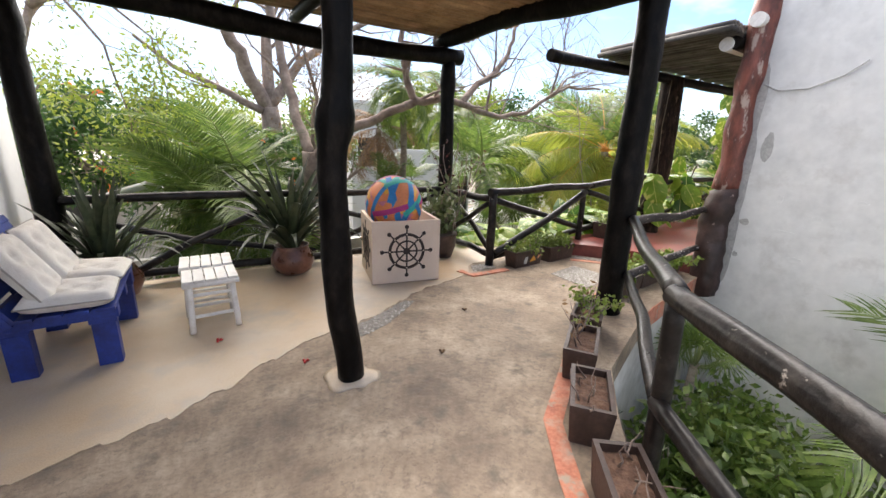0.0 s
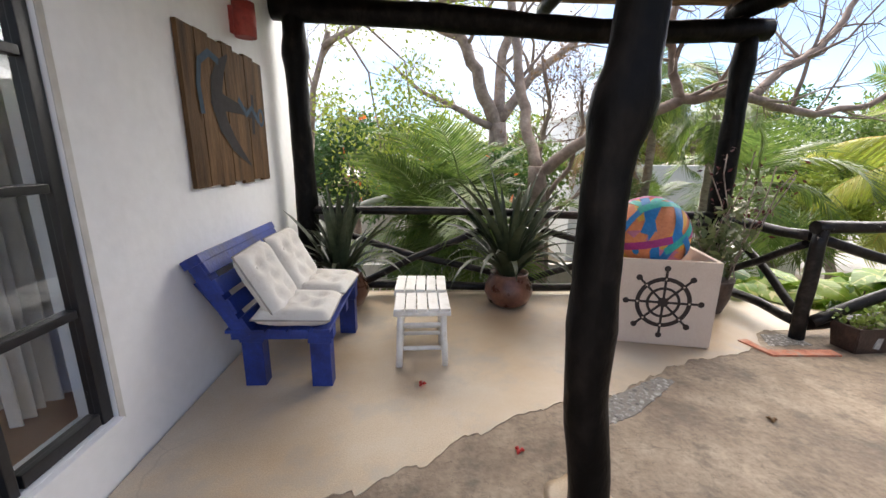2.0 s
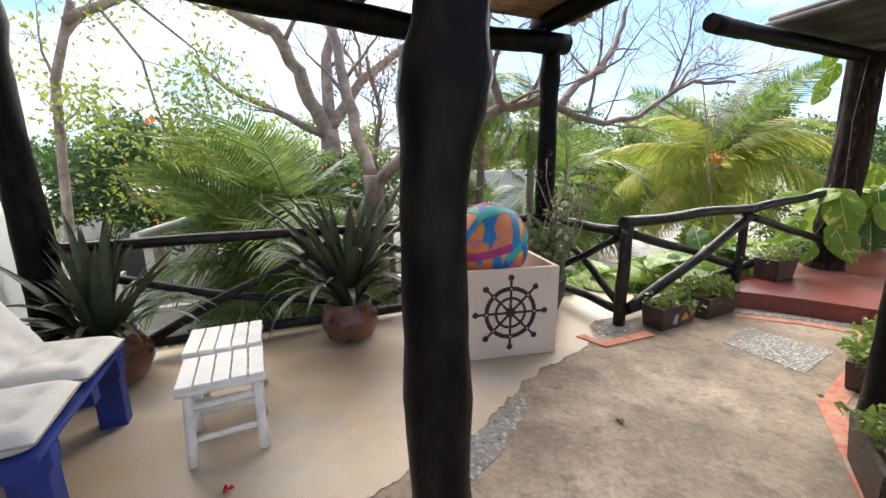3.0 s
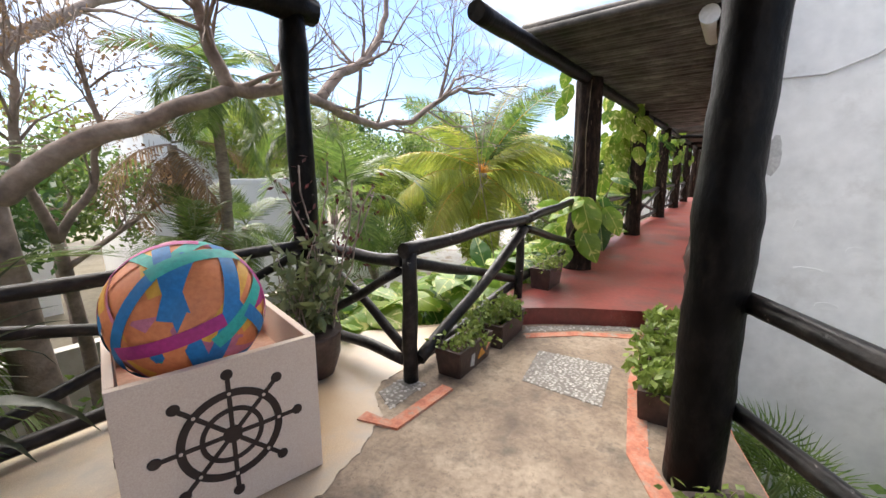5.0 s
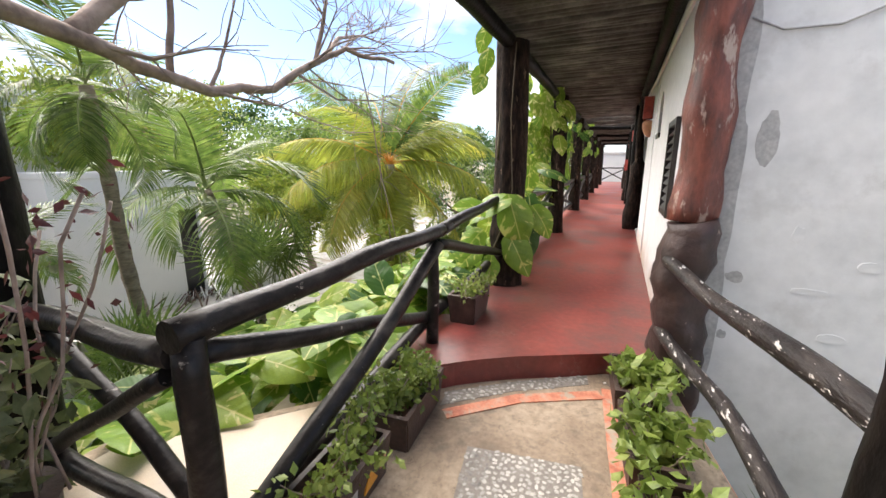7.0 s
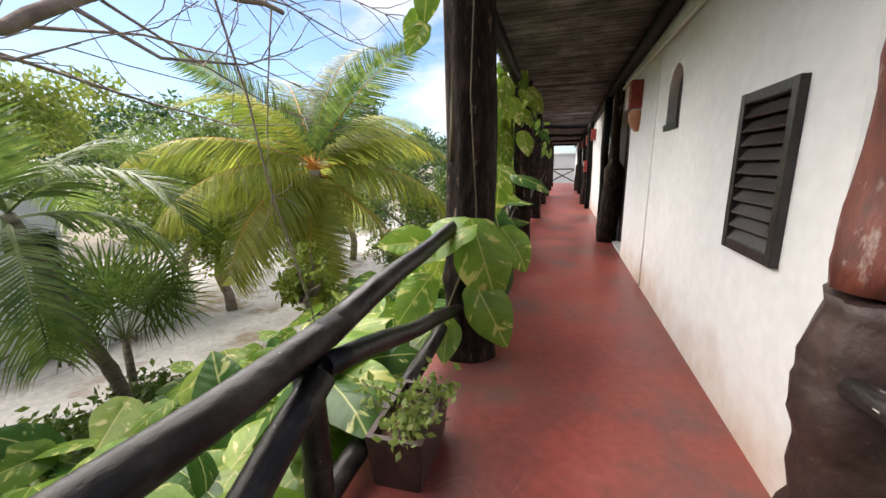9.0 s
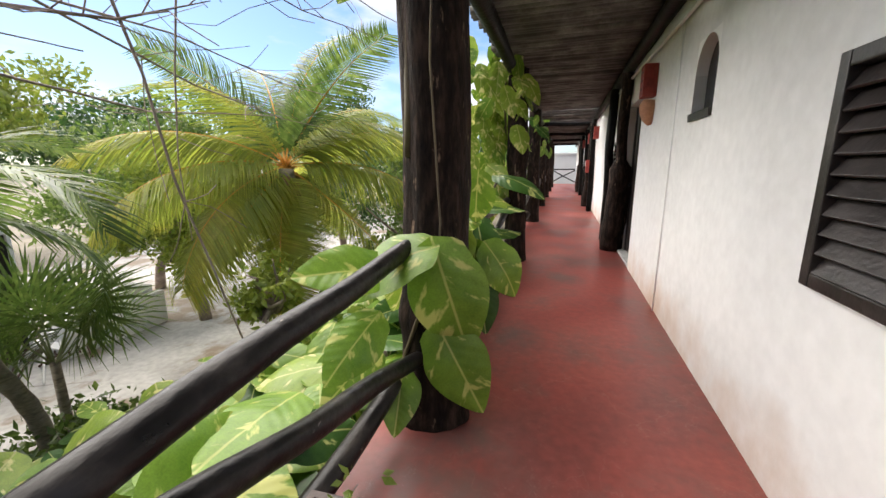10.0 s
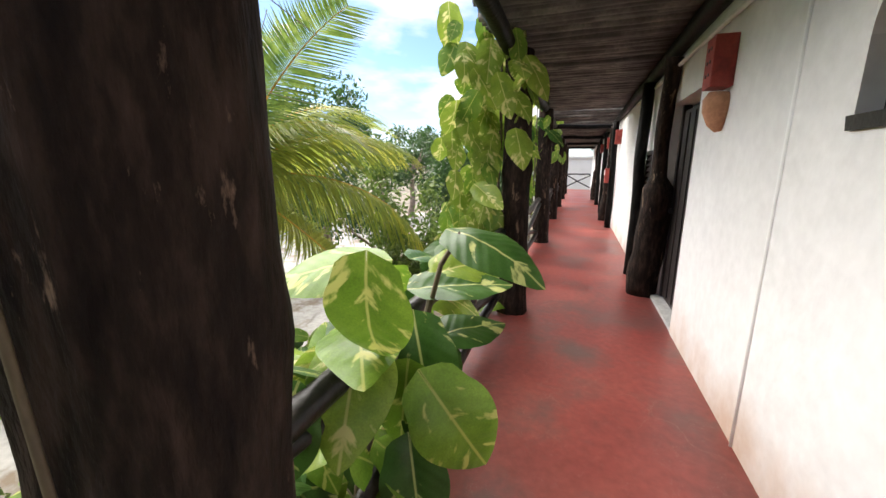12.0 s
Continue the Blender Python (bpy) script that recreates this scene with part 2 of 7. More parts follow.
M_GROUT = material("pebble_mortar", [(0.20, 0.18, 0.16), (0.29, 0.265, 0.235)], scale=8, rough=0.9, bump=0.4, bump_scale=70)
M_PIPE = material("white_pipe", [(0.62, 0.61, 0.59), (0.72, 0.71, 0.69)], scale=4, rough=0.5)
M_PETAL = material("red_petal", [(0.45, 0.02, 0.02), (0.55, 0.04, 0.03)], rough=0.5)
M_ORANGE = foliage("orange_flower", [(0.75, 0.14, 0.03), (0.85, 0.25, 0.06)], rough=0.6)
M_COCONUT = material("brown_coconut", [(0.10, 0.05, 0.025), (0.20, 0.11, 0.05), (0.40, 0.26, 0.10)], scale=5, rough=0.8, bump=0.5)
M_ORANGESTALK = material("orange_frond_stalk", [(0.62, 0.26, 0.03), (0.75, 0.40, 0.06)], scale=4, rough=0.5)


def splash(m, z0, z1, color):
    """Rusty splash marks over the foot of a wall, broken up by noise."""
    n, l = m.node_tree.nodes, m.node_tree.links
    b = n["Principled BSDF"]
    old = b.inputs["Base Color"].links[0].from_socket
    co, sep, mr, tex, mul, mr2, mix = (n.new(k) for k in ("ShaderNodeTexCoord", "ShaderNodeSeparateXYZ", "ShaderNodeMapRange", "ShaderNodeTexNoise", "ShaderNodeMath", "ShaderNodeMapRange", "ShaderNodeMixRGB"))
    l.new(co.outputs["Object"], sep.inputs[0])
    l.new(sep.outputs[2], mr.inputs["Value"])
    mr.inputs["From Min"].default_value, mr.inputs["From Max"].default_value = z1, z0
    l.new(co.outputs["Object"], tex.inputs["Vector"])
    tex.inputs["Scale"].default_value, tex.inputs["Detail"].default_value, tex.inputs["Roughness"].default_value = 2.4, 8.0, 0.6
    mul.operation = "MULTIPLY"
    l.new(mr.outputs[0], mul.inputs[0])
    l.new(tex.outputs["Fac"], mul.inputs[1])
    mr2.inputs["From Min"].default_value, mr2.inputs["From Max"].default_value, mr2.inputs["To Max"].default_value = 0.22, 0.62, 0.75
    l.new(mul.outputs[0], mr2.inputs["Value"])
    l.new(mr2.outputs[0], mix.inputs[0])
    l.new(old, mix.inputs[1])
    mix.inputs[2].default_value = (*color, 1)
    l.new(mix.outputs[0], b.inputs["Base Color"])


def cracks(m, scale, color, width, strength, coords="Object"):
    """Thin wandering cracks or scratches over a surface."""
    n, l = m.node_tree.nodes, m.node_tree.links
    b = n["Principled BSDF"]
    old = b.inputs["Base Color"].links[0].from_socket
    co, warp, mixv, vor, mr, mask, mul, mix = (n.new(k) for k in ("ShaderNodeTexCoord", "ShaderNodeTexNoise", "ShaderNodeMixRGB", "ShaderNodeTexVoronoi", "ShaderNodeMapRange",
                                                                   "ShaderNodeTexNoise", "ShaderNodeMath", "ShaderNodeMixRGB"))
    warp.inputs["Scale"].default_value, warp.inputs["Detail"].default_value = scale * 1.7, 6.0
    l.new(co.outputs[coords], warp.inputs["Vector"])
    mixv.inputs[0].default_value = 0.22
    l.new(co.outputs[coords], mixv.inputs[1])
    l.new(warp.outputs["Color"], mixv.inputs[2])
    vor.feature = "DISTANCE_TO_EDGE"
    vor.inputs["Scale"].default_value = scale
    l.new(mixv.outputs[0], vor.inputs["Vector"])
    mr.inputs["From Min"].default_value, mr.inputs["From Max"].default_value = 0.0, width
    mr.inputs["To Min"].default_value, mr.inputs["To Max"].default_value = 1.0, 0.0
    l.new(vor.outputs["Distance"], mr.inputs["Value"])
    mask.inputs["Scale"].default_value, mask.inputs["Detail"].default_value = scale * 0.9, 3.0
    l.new(co.outputs[coords], mask.inputs["Vector"])
    mk = n.new("ShaderNodeMapRange")
    mk.inputs["From Min"].default_value, mk.inputs["From Max"].default_value, mk.inputs["To Max"].default_value = 0.48, 0.62, strength
    l.new(mask.outputs["Fac"], mk.inputs["Value"])
    mul.operation = "MULTIPLY"
    l.new(mr.outputs[0], mul.inputs[0])
    l.new(mk.outputs[0], mul.inputs[1])
    l.new(mul.outputs[0], mix.inputs[0])
    l.new(old, mix.inputs[1])
    mix.inputs[2].default_value = (*color, 1)
    l.new(mix.outputs[0], b.inputs["Base Color"])


cracks(M_CONCRETE, 1.3, (0.13, 0.10, 0.08), 0.006, 0.45)
cracks(M_CONCRETE, 26.0, (0.13, 0.10, 0.075), 0.10, 0.75)
cracks(M_CONCRETE, 5.0, (0.14, 0.11, 0.085), 0.02, 0.5)
cracks(M_RED, 3.0, (0.36, 0.22, 0.19), 0.007, 0.35)
cracks(M_RED, 11.0, (0.40, 0.27, 0.24), 0.015, 0.3)
cracks(M_YARD, 0.6, (0.16, 0.14, 0.12), 0.012, 0.8)
cracks(M_CREAM, 1.1, (0.38, 0.32, 0.25), 0.006, 0.5)
M_CORRWALL = material("white_stucco_rust_splashed", [(0.70, 0.70, 0.70), (0.76, 0.76, 0.76), (0.79, 0.79, 0.79)], scale=0.9, rough=0.85, bump=0.25, bump_scale=14)
splash(M_CORRWALL, 0.17, 0.85, (0.50, 0.31, 0.19))


def glass_material(name, rough=0.0):
    m = bpy.data.materials.new(name)
    m.use_nodes = True
    b = m.node_tree.nodes["Principled BSDF"]
    b.inputs["Base Color"].default_value = (0.95, 0.97, 0.97, 1)
    b.inputs["Transmission Weight"].default_value = 1.0
    b.inputs["Roughness"].default_value = rough
    b.inputs["IOR"].default_value = 1.5
    return m


M_GLASS = glass_material("window_glass", 0.01)


# ---- building helpers ----
def thing(name, label, category, at=(0, 0, 0), group="", rz=0.0):
    ob = new(name)
    ob.empty_display_size = 0.1
    ob.matrix_basis = pose(*at, 0, 0, rz)
    return tagged(ob, label, category, group)


def part(name, bm, mat, parent=None, label="", smooth=False):
    """Links a bmesh as one mesh object under a thing or a part."""
    me = bpy.data.meshes.new(name)
    bm.to_mesh(me)
    bm.free()
    return mesh_part(name, me, mat, parent, label, smooth)


def mesh_part(name, me, mat, parent=None, label="", smooth=False):
    for m in (mat if isinstance(mat, (list, tuple)) else [mat]):
        if m.name not in [x.name for x in me.materials if x]:
            me.materials.append(m)
    if smooth:
        for p in me.polygons:
            p.use_smooth = True
    ob = new(name, me)
    ob.parent = parent
    return tagged(ob, label) if label else ob


def structure(name, bm, mat, label, category, smooth=False):
    return tagged(part(name, bm, mat, None, "", smooth), label, category, "", "structure")


def box(bm, x0, x1, y0, y1, z0, z1, m=None, bevel=0.0, mat=0):
    r = bmesh.ops.create_cube(bm, size=1.0, matrix=(m or Matrix()) @ Matrix.Translation(((x0 + x1) / 2, (y0 + y1) / 2, (z0 + z1) / 2))
                              @ Matrix.Diagonal((x1 - x0, y1 - y0, z1 - z0, 1)))
    faces = {f for v in r["verts"] for f in v.link_faces}
    for f in faces:
        f.material_index = mat
    if bevel:
        edges = list({e for v in r["verts"] for e in v.link_edges})
        bmesh.ops.bevel(bm, geom=edges, offset=bevel, segments=2, affect="EDGES", profile=0.6)
    return bm


def prism(bm, outline, z0, z1, mat=0):
    """A vertical prism over a closed outline, counter-clockwise from above."""
    lo = [bm.verts.new((x, y, z0)) for x, y in outline]
    hi = [bm.verts.new((x, y, z1)) for x, y in outline]
    fs = [bm.faces.new(hi), bm.faces.new(lo[::-1])]
    for k in range(len(outline)):
        j = (k + 1) % len(outline)
        fs.append(bm.faces.new((lo[k], lo[j], hi[j], hi[k])))
    for f in fs:
        f.material_index = mat
    return bm


def tube(bm, pts, radii, sides=10, rough=0.0, seed=0.0, caps=True, mat=0):
    """A tube along points with a radius at each, its skin pushed about by noise."""
    pts = [Vector(p) for p in pts]
    rings, side = [], None
    for k, p in enumerate(pts):
        d = (pts[min(k + 1, len(pts) - 1)] - pts[max(k - 1, 0)]).normalized()
        if side is None:
            side = d.orthogonal().normalized()
        side = (side - d * side.dot(d)).normalized()
        up = d.cross(side)
        ring = []
        for s in range(sides):
            a = 2 * math.pi * s / sides
            way = side * math.cos(a) + up * math.sin(a)
            r = radii[k]
            if rough:
                q = p * 2.2 + way * 0.6 + Vector((seed, seed * 1.7, -seed))
                r *= 1 + rough * (noise.noise(q) + 0.5 * noise.noise(q * 3.1))
            ring.append(bm.verts.new(p + way * r))
        rings.append(ring)
    for a, b in zip(rings, rings[1:]):
        for s in range(sides):
            f = bm.faces.new((a[s], a[(s + 1) % sides], b[(s + 1) % sides], b[s]))
            f.material_index = mat
            f.smooth = True
    if caps:
        for f in (bm.faces.new(rings[0][::-1]), bm.faces.new(rings[-1])):
            f.material_index = mat
    return bm


def bent(p0, p1, wob=0.02, count=10, seed=0.0, sag=0.0):
    """Points from p0 to p1 that wander a little off the line."""
    p0, p1 = Vector(p0), Vector(p1)
    out = []
    for k in range(count + 1):
        t = k / count
        p = p0.lerp(p1, t)
        q = Vector((t * 2.3 + seed * 3.1, seed * 1.3, 0.7))
        off = Vector((noise.noise(q), noise.noise(q + Vector((0, 9, 0))), noise.noise(q + Vector((0, 0, 9)))))
        out.append(p + off * wob * 2 * math.sin(math.pi * min(1, max(0.15, t * 0.85 + 0.1))) + Vector((0, 0, -sag * math.sin(math.pi * t))))
    return out


def pole(bm, p0, p1, r0, r1=None, wob=0.02, seed=0.0, sides=12, rough=0.12, sag=0.0, step=0.18):
    r1 = r0 if r1 is None else r1
    n = max(3, int((Vector(p1) - Vector(p0)).length / step))
    pts = bent(p0, p1, wob, n, seed, sag)
    return tube(bm, pts, [r0 + (r1 - r0) * k / n for k in range(n + 1)], sides, rough, seed)


def leaf_cloud(points, size, rng, normals=None, droop=0.3, aspect=0.45, fold=0.15):
    """Vertices and faces of many single leaves, one round each point: a pointed leaf of four triangles."""
    n = len(points)
    pts = np.asarray(points, float)
    d = rng.normal(size=(n, 3)) if normals is None else np.asarray(normals, float) + rng.normal(size=(n, 3)) * 0.5
    d[:, 2] -= droop
    d /= np.linalg.norm(d, axis=1, keepdims=True) + 1e-9
    s = np.cross(d, rng.normal(size=(n, 3)))
    s /= np.linalg.norm(s, axis=1, keepdims=True) + 1e-9
    u = np.cross(s, d)
    L = size * rng.uniform(0.6, 1.3, (n, 1))
    W = L * aspect * 0.5
    v = np.stack([pts, pts + d * L * 0.45 + s * W + u * W * fold, pts + d * L, pts + d * L * 0.45 - s * W + u * W * fold, pts + d * L * 0.5], 1).reshape(-1, 3)
    k = np.arange(n)[:, None] * 5
    f = np.concatenate([k + [0, 1, 4], k + [1, 2, 4], k + [2, 3, 4], k + [3, 0, 4]], 0)
    return v, f


def cloud_part(name, v, f, mat, parent, label="", kind=""):
    me = bpy.data.meshes.new(name)
    me.from_pydata(v.tolist(), [], f.tolist())
    ob = mesh_part(name, me, mat, parent, label)
    return tagged(ob, "", "", "", kind) if kind else ob


# ---- the terrace ----
WALL_X = -1.22
GROUND = -2.0

# the open deck in front of the rooms: concrete slab with a cream cemented part
DECK = [(-1.2, -4.0), (0.9, -4.0), (0.98, -0.5), (1.40, 0.28), (1.76, 0.70), (2.13, 1.05), (2.56, 1.40), (3.5, 1.76), (3.95, 1.9), (5.6, 2.2), (5.6, 2.75), (4.9, 3.75), (4.62, 3.93), (4.02, 4.5), (3.6, 4.98), (-1.2, 5.05)]
bm = bmesh.new()
prism(bm, DECK, -0.22, 0.0)
structure("floor", bm, M_CONCRETE, "rough worn brown-grey concrete deck floor", "floor")
bm = bmesh.new()
prism(bm, [(x * 0.985 + 0.02, y * 0.97 + 0.05) for x, y in DECK], GROUND, -0.224)
structure("wall_under_deck", bm, M_GREYWALL, "weathered masonry wall carrying the deck", "wall")

# cream cemented area with its ragged edge
EDGE = [(-1.2, 2.15), (-0.73, 2.2), (-0.35, 2.26), (-0.05, 2.39), (0.15, 2.47), (0.4, 2.68), (0.82, 2.86), (1.01, 2.93), (1.29, 2.99), (1.85, 3.28), (2.15, 3.42), (2.6, 3.54), (2.9, 3.62), (3.06, 3.88), (3.3, 3.92)]
ragged = []
for (xa, ya), (xb, yb) in zip(EDGE, EDGE[1:]):
    for k in range(16):
        t = k / 16
        x, y = xa + (xb - xa) * t, ya + (yb - ya) * t
        j = noise.noise((x * 5, y * 5, 0)) * 0.06 + noise.noise((x * 17, y * 17, 3)) * 0.035 + noise.noise((x * 51, y * 51, 7)) * 0.018
        ragged.append((x + j * 0.4, y + j))
cream = ragged + [(3.4, 3.92), (4.5, 3.97), (3.97, 4.45), (3.57, 4.88), (-1.2, 5.0)]
bm = bmesh.new()
prism(bm, cream, -0.05, 0.006)
structure("floor_cream", bm, M_CREAM, "smooth cream cement floor with stains and ragged edge", "floor")


def band(name, pts, width, z, mat, label):
    """A flat band along a broken line, its inner side on the line."""
    bm = bmesh.new()
    pts = [Vector((*p, 0)) for p in pts]
    rows = []
    for k, p in enumerate(pts):
        d = (pts[min(k + 1, len(pts) - 1)] - pts[max(k - 1, 0)]).normalized()
        nrm = Vector((d.y, -d.x, 0))
        rows.append([bm.verts.new(p + nrm * w + Vector((0, 0, h))) for w, h in ((0, -0.03), (0, z), (width, z), (width, -0.03))])
    for a, b in zip(rows, rows[1:]):
        for i in range(3):
            bm.faces.new((a[i], b[i], b[i + 1], a[i + 1]))
    bmesh.ops.recalc_face_normals(bm, faces=bm.faces)
    return structure(name, bm, mat, label, "floor")


band("trim_strip", [(0.55, -1.2), (1.1, 0.35), (1.45, 0.91), (1.71, 1.26), (2.83, 1.98), (3.44, 2.36), (4.23, 2.51), (5.2, 2.6)], 0.11, 0.006, M_STRIP,
     "faded orange-red painted strip along the deck edge")
band("trim_cross", [(5.16, 2.62), (4.9, 3.1), (4.56, 3.47)][::-1], 0.09, 0.007, M_STRIP, "orange-red painted strip before the step")
band("trim_short", [(2.87, 3.74), (2.89, 3.56), (3.4, 3.545)], 0.09, 0.016, M_STRIP, "short orange-red painted strip by the planters")

bm = bmesh.new()
prism(bm, [(3.5, 1.752), (3.95, 1.892), (5.56, 2.19), (5.56, 2.198), (3.95, 1.9), (3.5, 1.76)], -0.21, -0.003)
structure("trim_edge", bm, M_STRIP, "faded red painted side of the deck slab", "trim")

# corridor floor, one step higher
CORR = [(4.65, 3.68), (4.84, 3.5), (4.95, 3.36), (5.09, 3.15), (5.25, 2.85), (5.42, 2.58), (5.5, 2.15), (34.0, 2.15), (34.0, 3.9), (4.9, 3.95), (4.62, 3.8)]
bm = bmesh.new()
prism(bm, CORR, -0.25, 0.17)
bmesh.ops.bevel(bm, geom=[e for e in bm.edges if all(v.co.z > 0.1 for v in e.verts)], offset=0.02, segments=2, affect="EDGES")
structure("floor_corridor", bm, M_RED, "worn red painted cement corridor floor", "floor")
bm = bmesh.new()
box(bm, 5.3, 34, 2.2, 3.84, GROUND, -0.254)
structure("wall_under_corridor", bm, M_GREYWALL, "masonry wall carrying the corridor", "wall")


def wall_with_openings(bm, a, b, z0, z1, openings, thick, along="x", at=0.0, into=-1):
    """A wall along x or y at a coordinate, with rectangular openings (a0, a1, z0, z1), as butted blocks."""
    cuts = sorted({a, b, *[o[0] for o in openings], *[o[1] for o in openings]})
    lo, hi = sorted((at, at + into * thick))
    for c0, c1 in zip(cuts, cuts[1:]):
        mid = (c0 + c1) / 2
        zs = [z0]
        for o in sorted(openings, key=lambda o: o[2]):
            if o[0] <= mid <= o[1]:
                zs += [o[2], o[3]]
        zs.append(z1)
        for k in range(0, len(zs), 2):
            if zs[k + 1] - zs[k] > 1e-4:
                if along == "x":
                    box(bm, c0, c1, lo, hi, zs[k], zs[k + 1])
                else:
                    box(bm, lo, hi, c0, c1, zs[k], zs[k + 1])
    bmesh.ops.remove_doubles(bm, verts=bm.verts, dist=1e-5)
    return bm


# white wall of the room with the large window
bm = bmesh.new()
wall_with_openings(bm, -4.2, 5.3, GROUND, 3.3, [(0.35, 2.5, 0.30, 2.32)], 0.18, "y", WALL_X, -1)
structure("wall_west", bm, M_WHITE, "smooth white stucco wall", "wall")
bm = bmesh.new()
box(bm, -1.4, 1.0, -4.4, -4.204, GROUND, 1.0)
structure("wall_south", bm, M_WHITE, "plain white stucco wall", "wall")
# room behind the window
for nm, dims, mt in (("wall_room_back", (-4.6, -4.5, -0.6, 3.6, 0, 2.8), M_ROOM), ("wall_room_side", (-4.5, -1.404, 3.5, 3.6, 0, 2.8), M_ROOM),
                     ("floor_room", (-4.6, -1.404, -0.6, 3.6, -0.1, 0.0), M_TILE),
                     ("ceiling_room", (-4.6, -1.404, -0.6, 3.6, 2.804, 2.9), M_ROOM)):
    bm = bmesh.new()
    box(bm, *dims)
    structure(nm, bm, mt, "dim inside of the room behind the window", "wall" if "wall" in nm else nm.split("_")[0])

# end wall with an opening added out of view so sky light brightens the room
bm = bmesh.new()
wall_with_openings(bm, -4.5, -1.404, 0, 2.8, [(-4.2, -1.7, 0.7, 2.4)], 0.1, "x", -0.5, -1)
structure("wall_room_end", bm, M_ROOM, "inner wall of the room with an added unseen opening for daylight", "wall")

for nm, dims in (("trim_window_side", (WALL_X, WALL_X + 0.006, 2.5, 2.532, 0.27, 2.35)), ("trim_window_top", (WALL_X, WALL_X + 0.006, 0.35, 2.5, 2.32, 2.35)), ("trim_window_sill", (WALL_X, WALL_X + 0.03, 0.3, 2.5, 0.262, 0.298))):
    bm = bmesh.new()
    box(bm, *dims, bevel=0.002)
    structure(nm, bm, M_GREYWALL if nm != "trim_window_sill" else M_WHITE, "worn pale plaster edge round the window", "trim")

# large black muntin window
win = thing("window_1", "large black-framed window with many panes and white sill", "window", (WALL_X - 0.045, 1.42, 0.30))
win["kind"] = "structure"
Y0, Y1, H = -1.07, 1.08, 2.02
bars_y = [Y0 + 0.035, -0.62, -0.2, 0.22, 0.63, Y1 - 0.035]
for k, y in enumerate(bars_y):
    w = 0.028 if k in (0, 5) else 0.018
    bm = bmesh.new()
    box(bm, -0.03, 0.03, y - w, y + w, 0, H, bevel=0.004)
    part("window_frame" if k in (0, 5) else "muntin", bm, M_BLACK, win)
for k, z in enumerate([0.035, 0.53, 1.04, 1.52, H - 0.035]):
    w = 0.028 if k in (0, 4) else 0.018
    for ya, yb in zip(bars_y, bars_y[1:]):
        bm = bmesh.new()
        box(bm, -0.028, 0.028, ya + 0.036, yb - 0.036, z - w, z + w, bevel=0.004)
        part("window_rail", bm, M_BLACK, win)
for ya, yb in zip(bars_y, bars_y[1:]):
    for za, zb in zip([0.06, 0.55, 1.06, 1.54], [0.51, 1.02, 1.5, 1.96]):
        bm = bmesh.new()
        box(bm, -0.003, 0.003, ya + 0.02, yb - 0.02, za, zb)
        ob = part("pane", bm, M_GLASS, win)
        ob.visible_shadow = False


def log_thing(name, label, category, p0, p1, r0, r1=None, mat=None, wob=0.02, seed=0.0, rough=0.12, sides=14, sag=0.0, group="", step=0.15):
    bm = bmesh.new()
    p0, p1 = Vector(p0), Vector(p1)
    pole(bm, (0, 0, 0), p1 - p0, r0, r1, wob, seed, sides, rough, sag, step)
    ob = part(name, bm, mat or M_LOG, None)
    ob.location = p0
    return tagged(ob, label, category, group)


# posts of the terrace roof
POST = "thick black-stained tree-trunk post on the deck"
def knotted_post(foot, top, r, knots, seed, label):
    """A trunk post with knots: (height share, swelling, sideways x, y)."""
    foot, top = Vector(foot), Vector(top)
    bm = bmesh.new()
    n = 34
    pts, rad = [], []
    for k in range(n + 1):
        t = k / n
        p = (top - foot) * t
        rr = r * (1.04 - 0.08 * t)
        for h, s, dx, dy in knots:
            g = math.exp(-((t - h) / 0.035) ** 2)
            rr += s * g
        for h, s, dx, dy in knots:
            st = 1 / (1 + math.exp(-(t - h) * 30))
            p = p + Vector((dx, dy, 0)) * st
        pts.append(p)
        rad.append(rr)
    tube(bm, pts, rad, 20, 0.14, seed)
    ob = part("roof_post", bm, M_LOG, None)
    ob.location = foot
    return tagged(ob, label, "post", "terrace roof posts")


knotted_post((0.887, 2.225, 0.0), (0.852, 2.175, 2.86), 0.084, [(0.13, 0.002, -0.055, 0.03), (0.575, 0.030, 0.068, 0.0), (0.30, 0.006, 0.0, 0.0), (0.82, 0.01, 0.0, 0.0)], 1.0, "knotty black-stained tree-trunk post standing on the deck")
knotted_post((3.44, 2.07, 0.0), (3.44, 2.08, 2.9), 0.119, [(0.45, 0.012, 0.02, 0.0), (0.8, 0.01, 0, 0)], 2.0, "thick black-stained tree-trunk post beside the edge planters")
knotted_post((-1.0, 4.9, 0.0), (-1.02, 4.9, 2.86), 0.105, [(0.83, 0.025, 0, 0)], 3.0, "black-stained tree-trunk post against the white wall")
knotted_post((3.32, 4.9, 0.0), (3.32, 4.9, 2.62), 0.10, [(0.9, 0.012, 0, 0)], 4.0, "black-stained corner post behind the crate")
bm = bmesh.new()
tube(bm, [(0, 0, 0), (0, 0, 0.005), (0, 0, 0.014)], [0.14, 0.115, 0.088], 40, 0.7, 3.0)
ob = part("post_footing", bm, M_CREAM, None)
ob.location = (0.887, 2.225, 0.0)
tagged(ob, "ragged pale cement footing round the post", "footing")

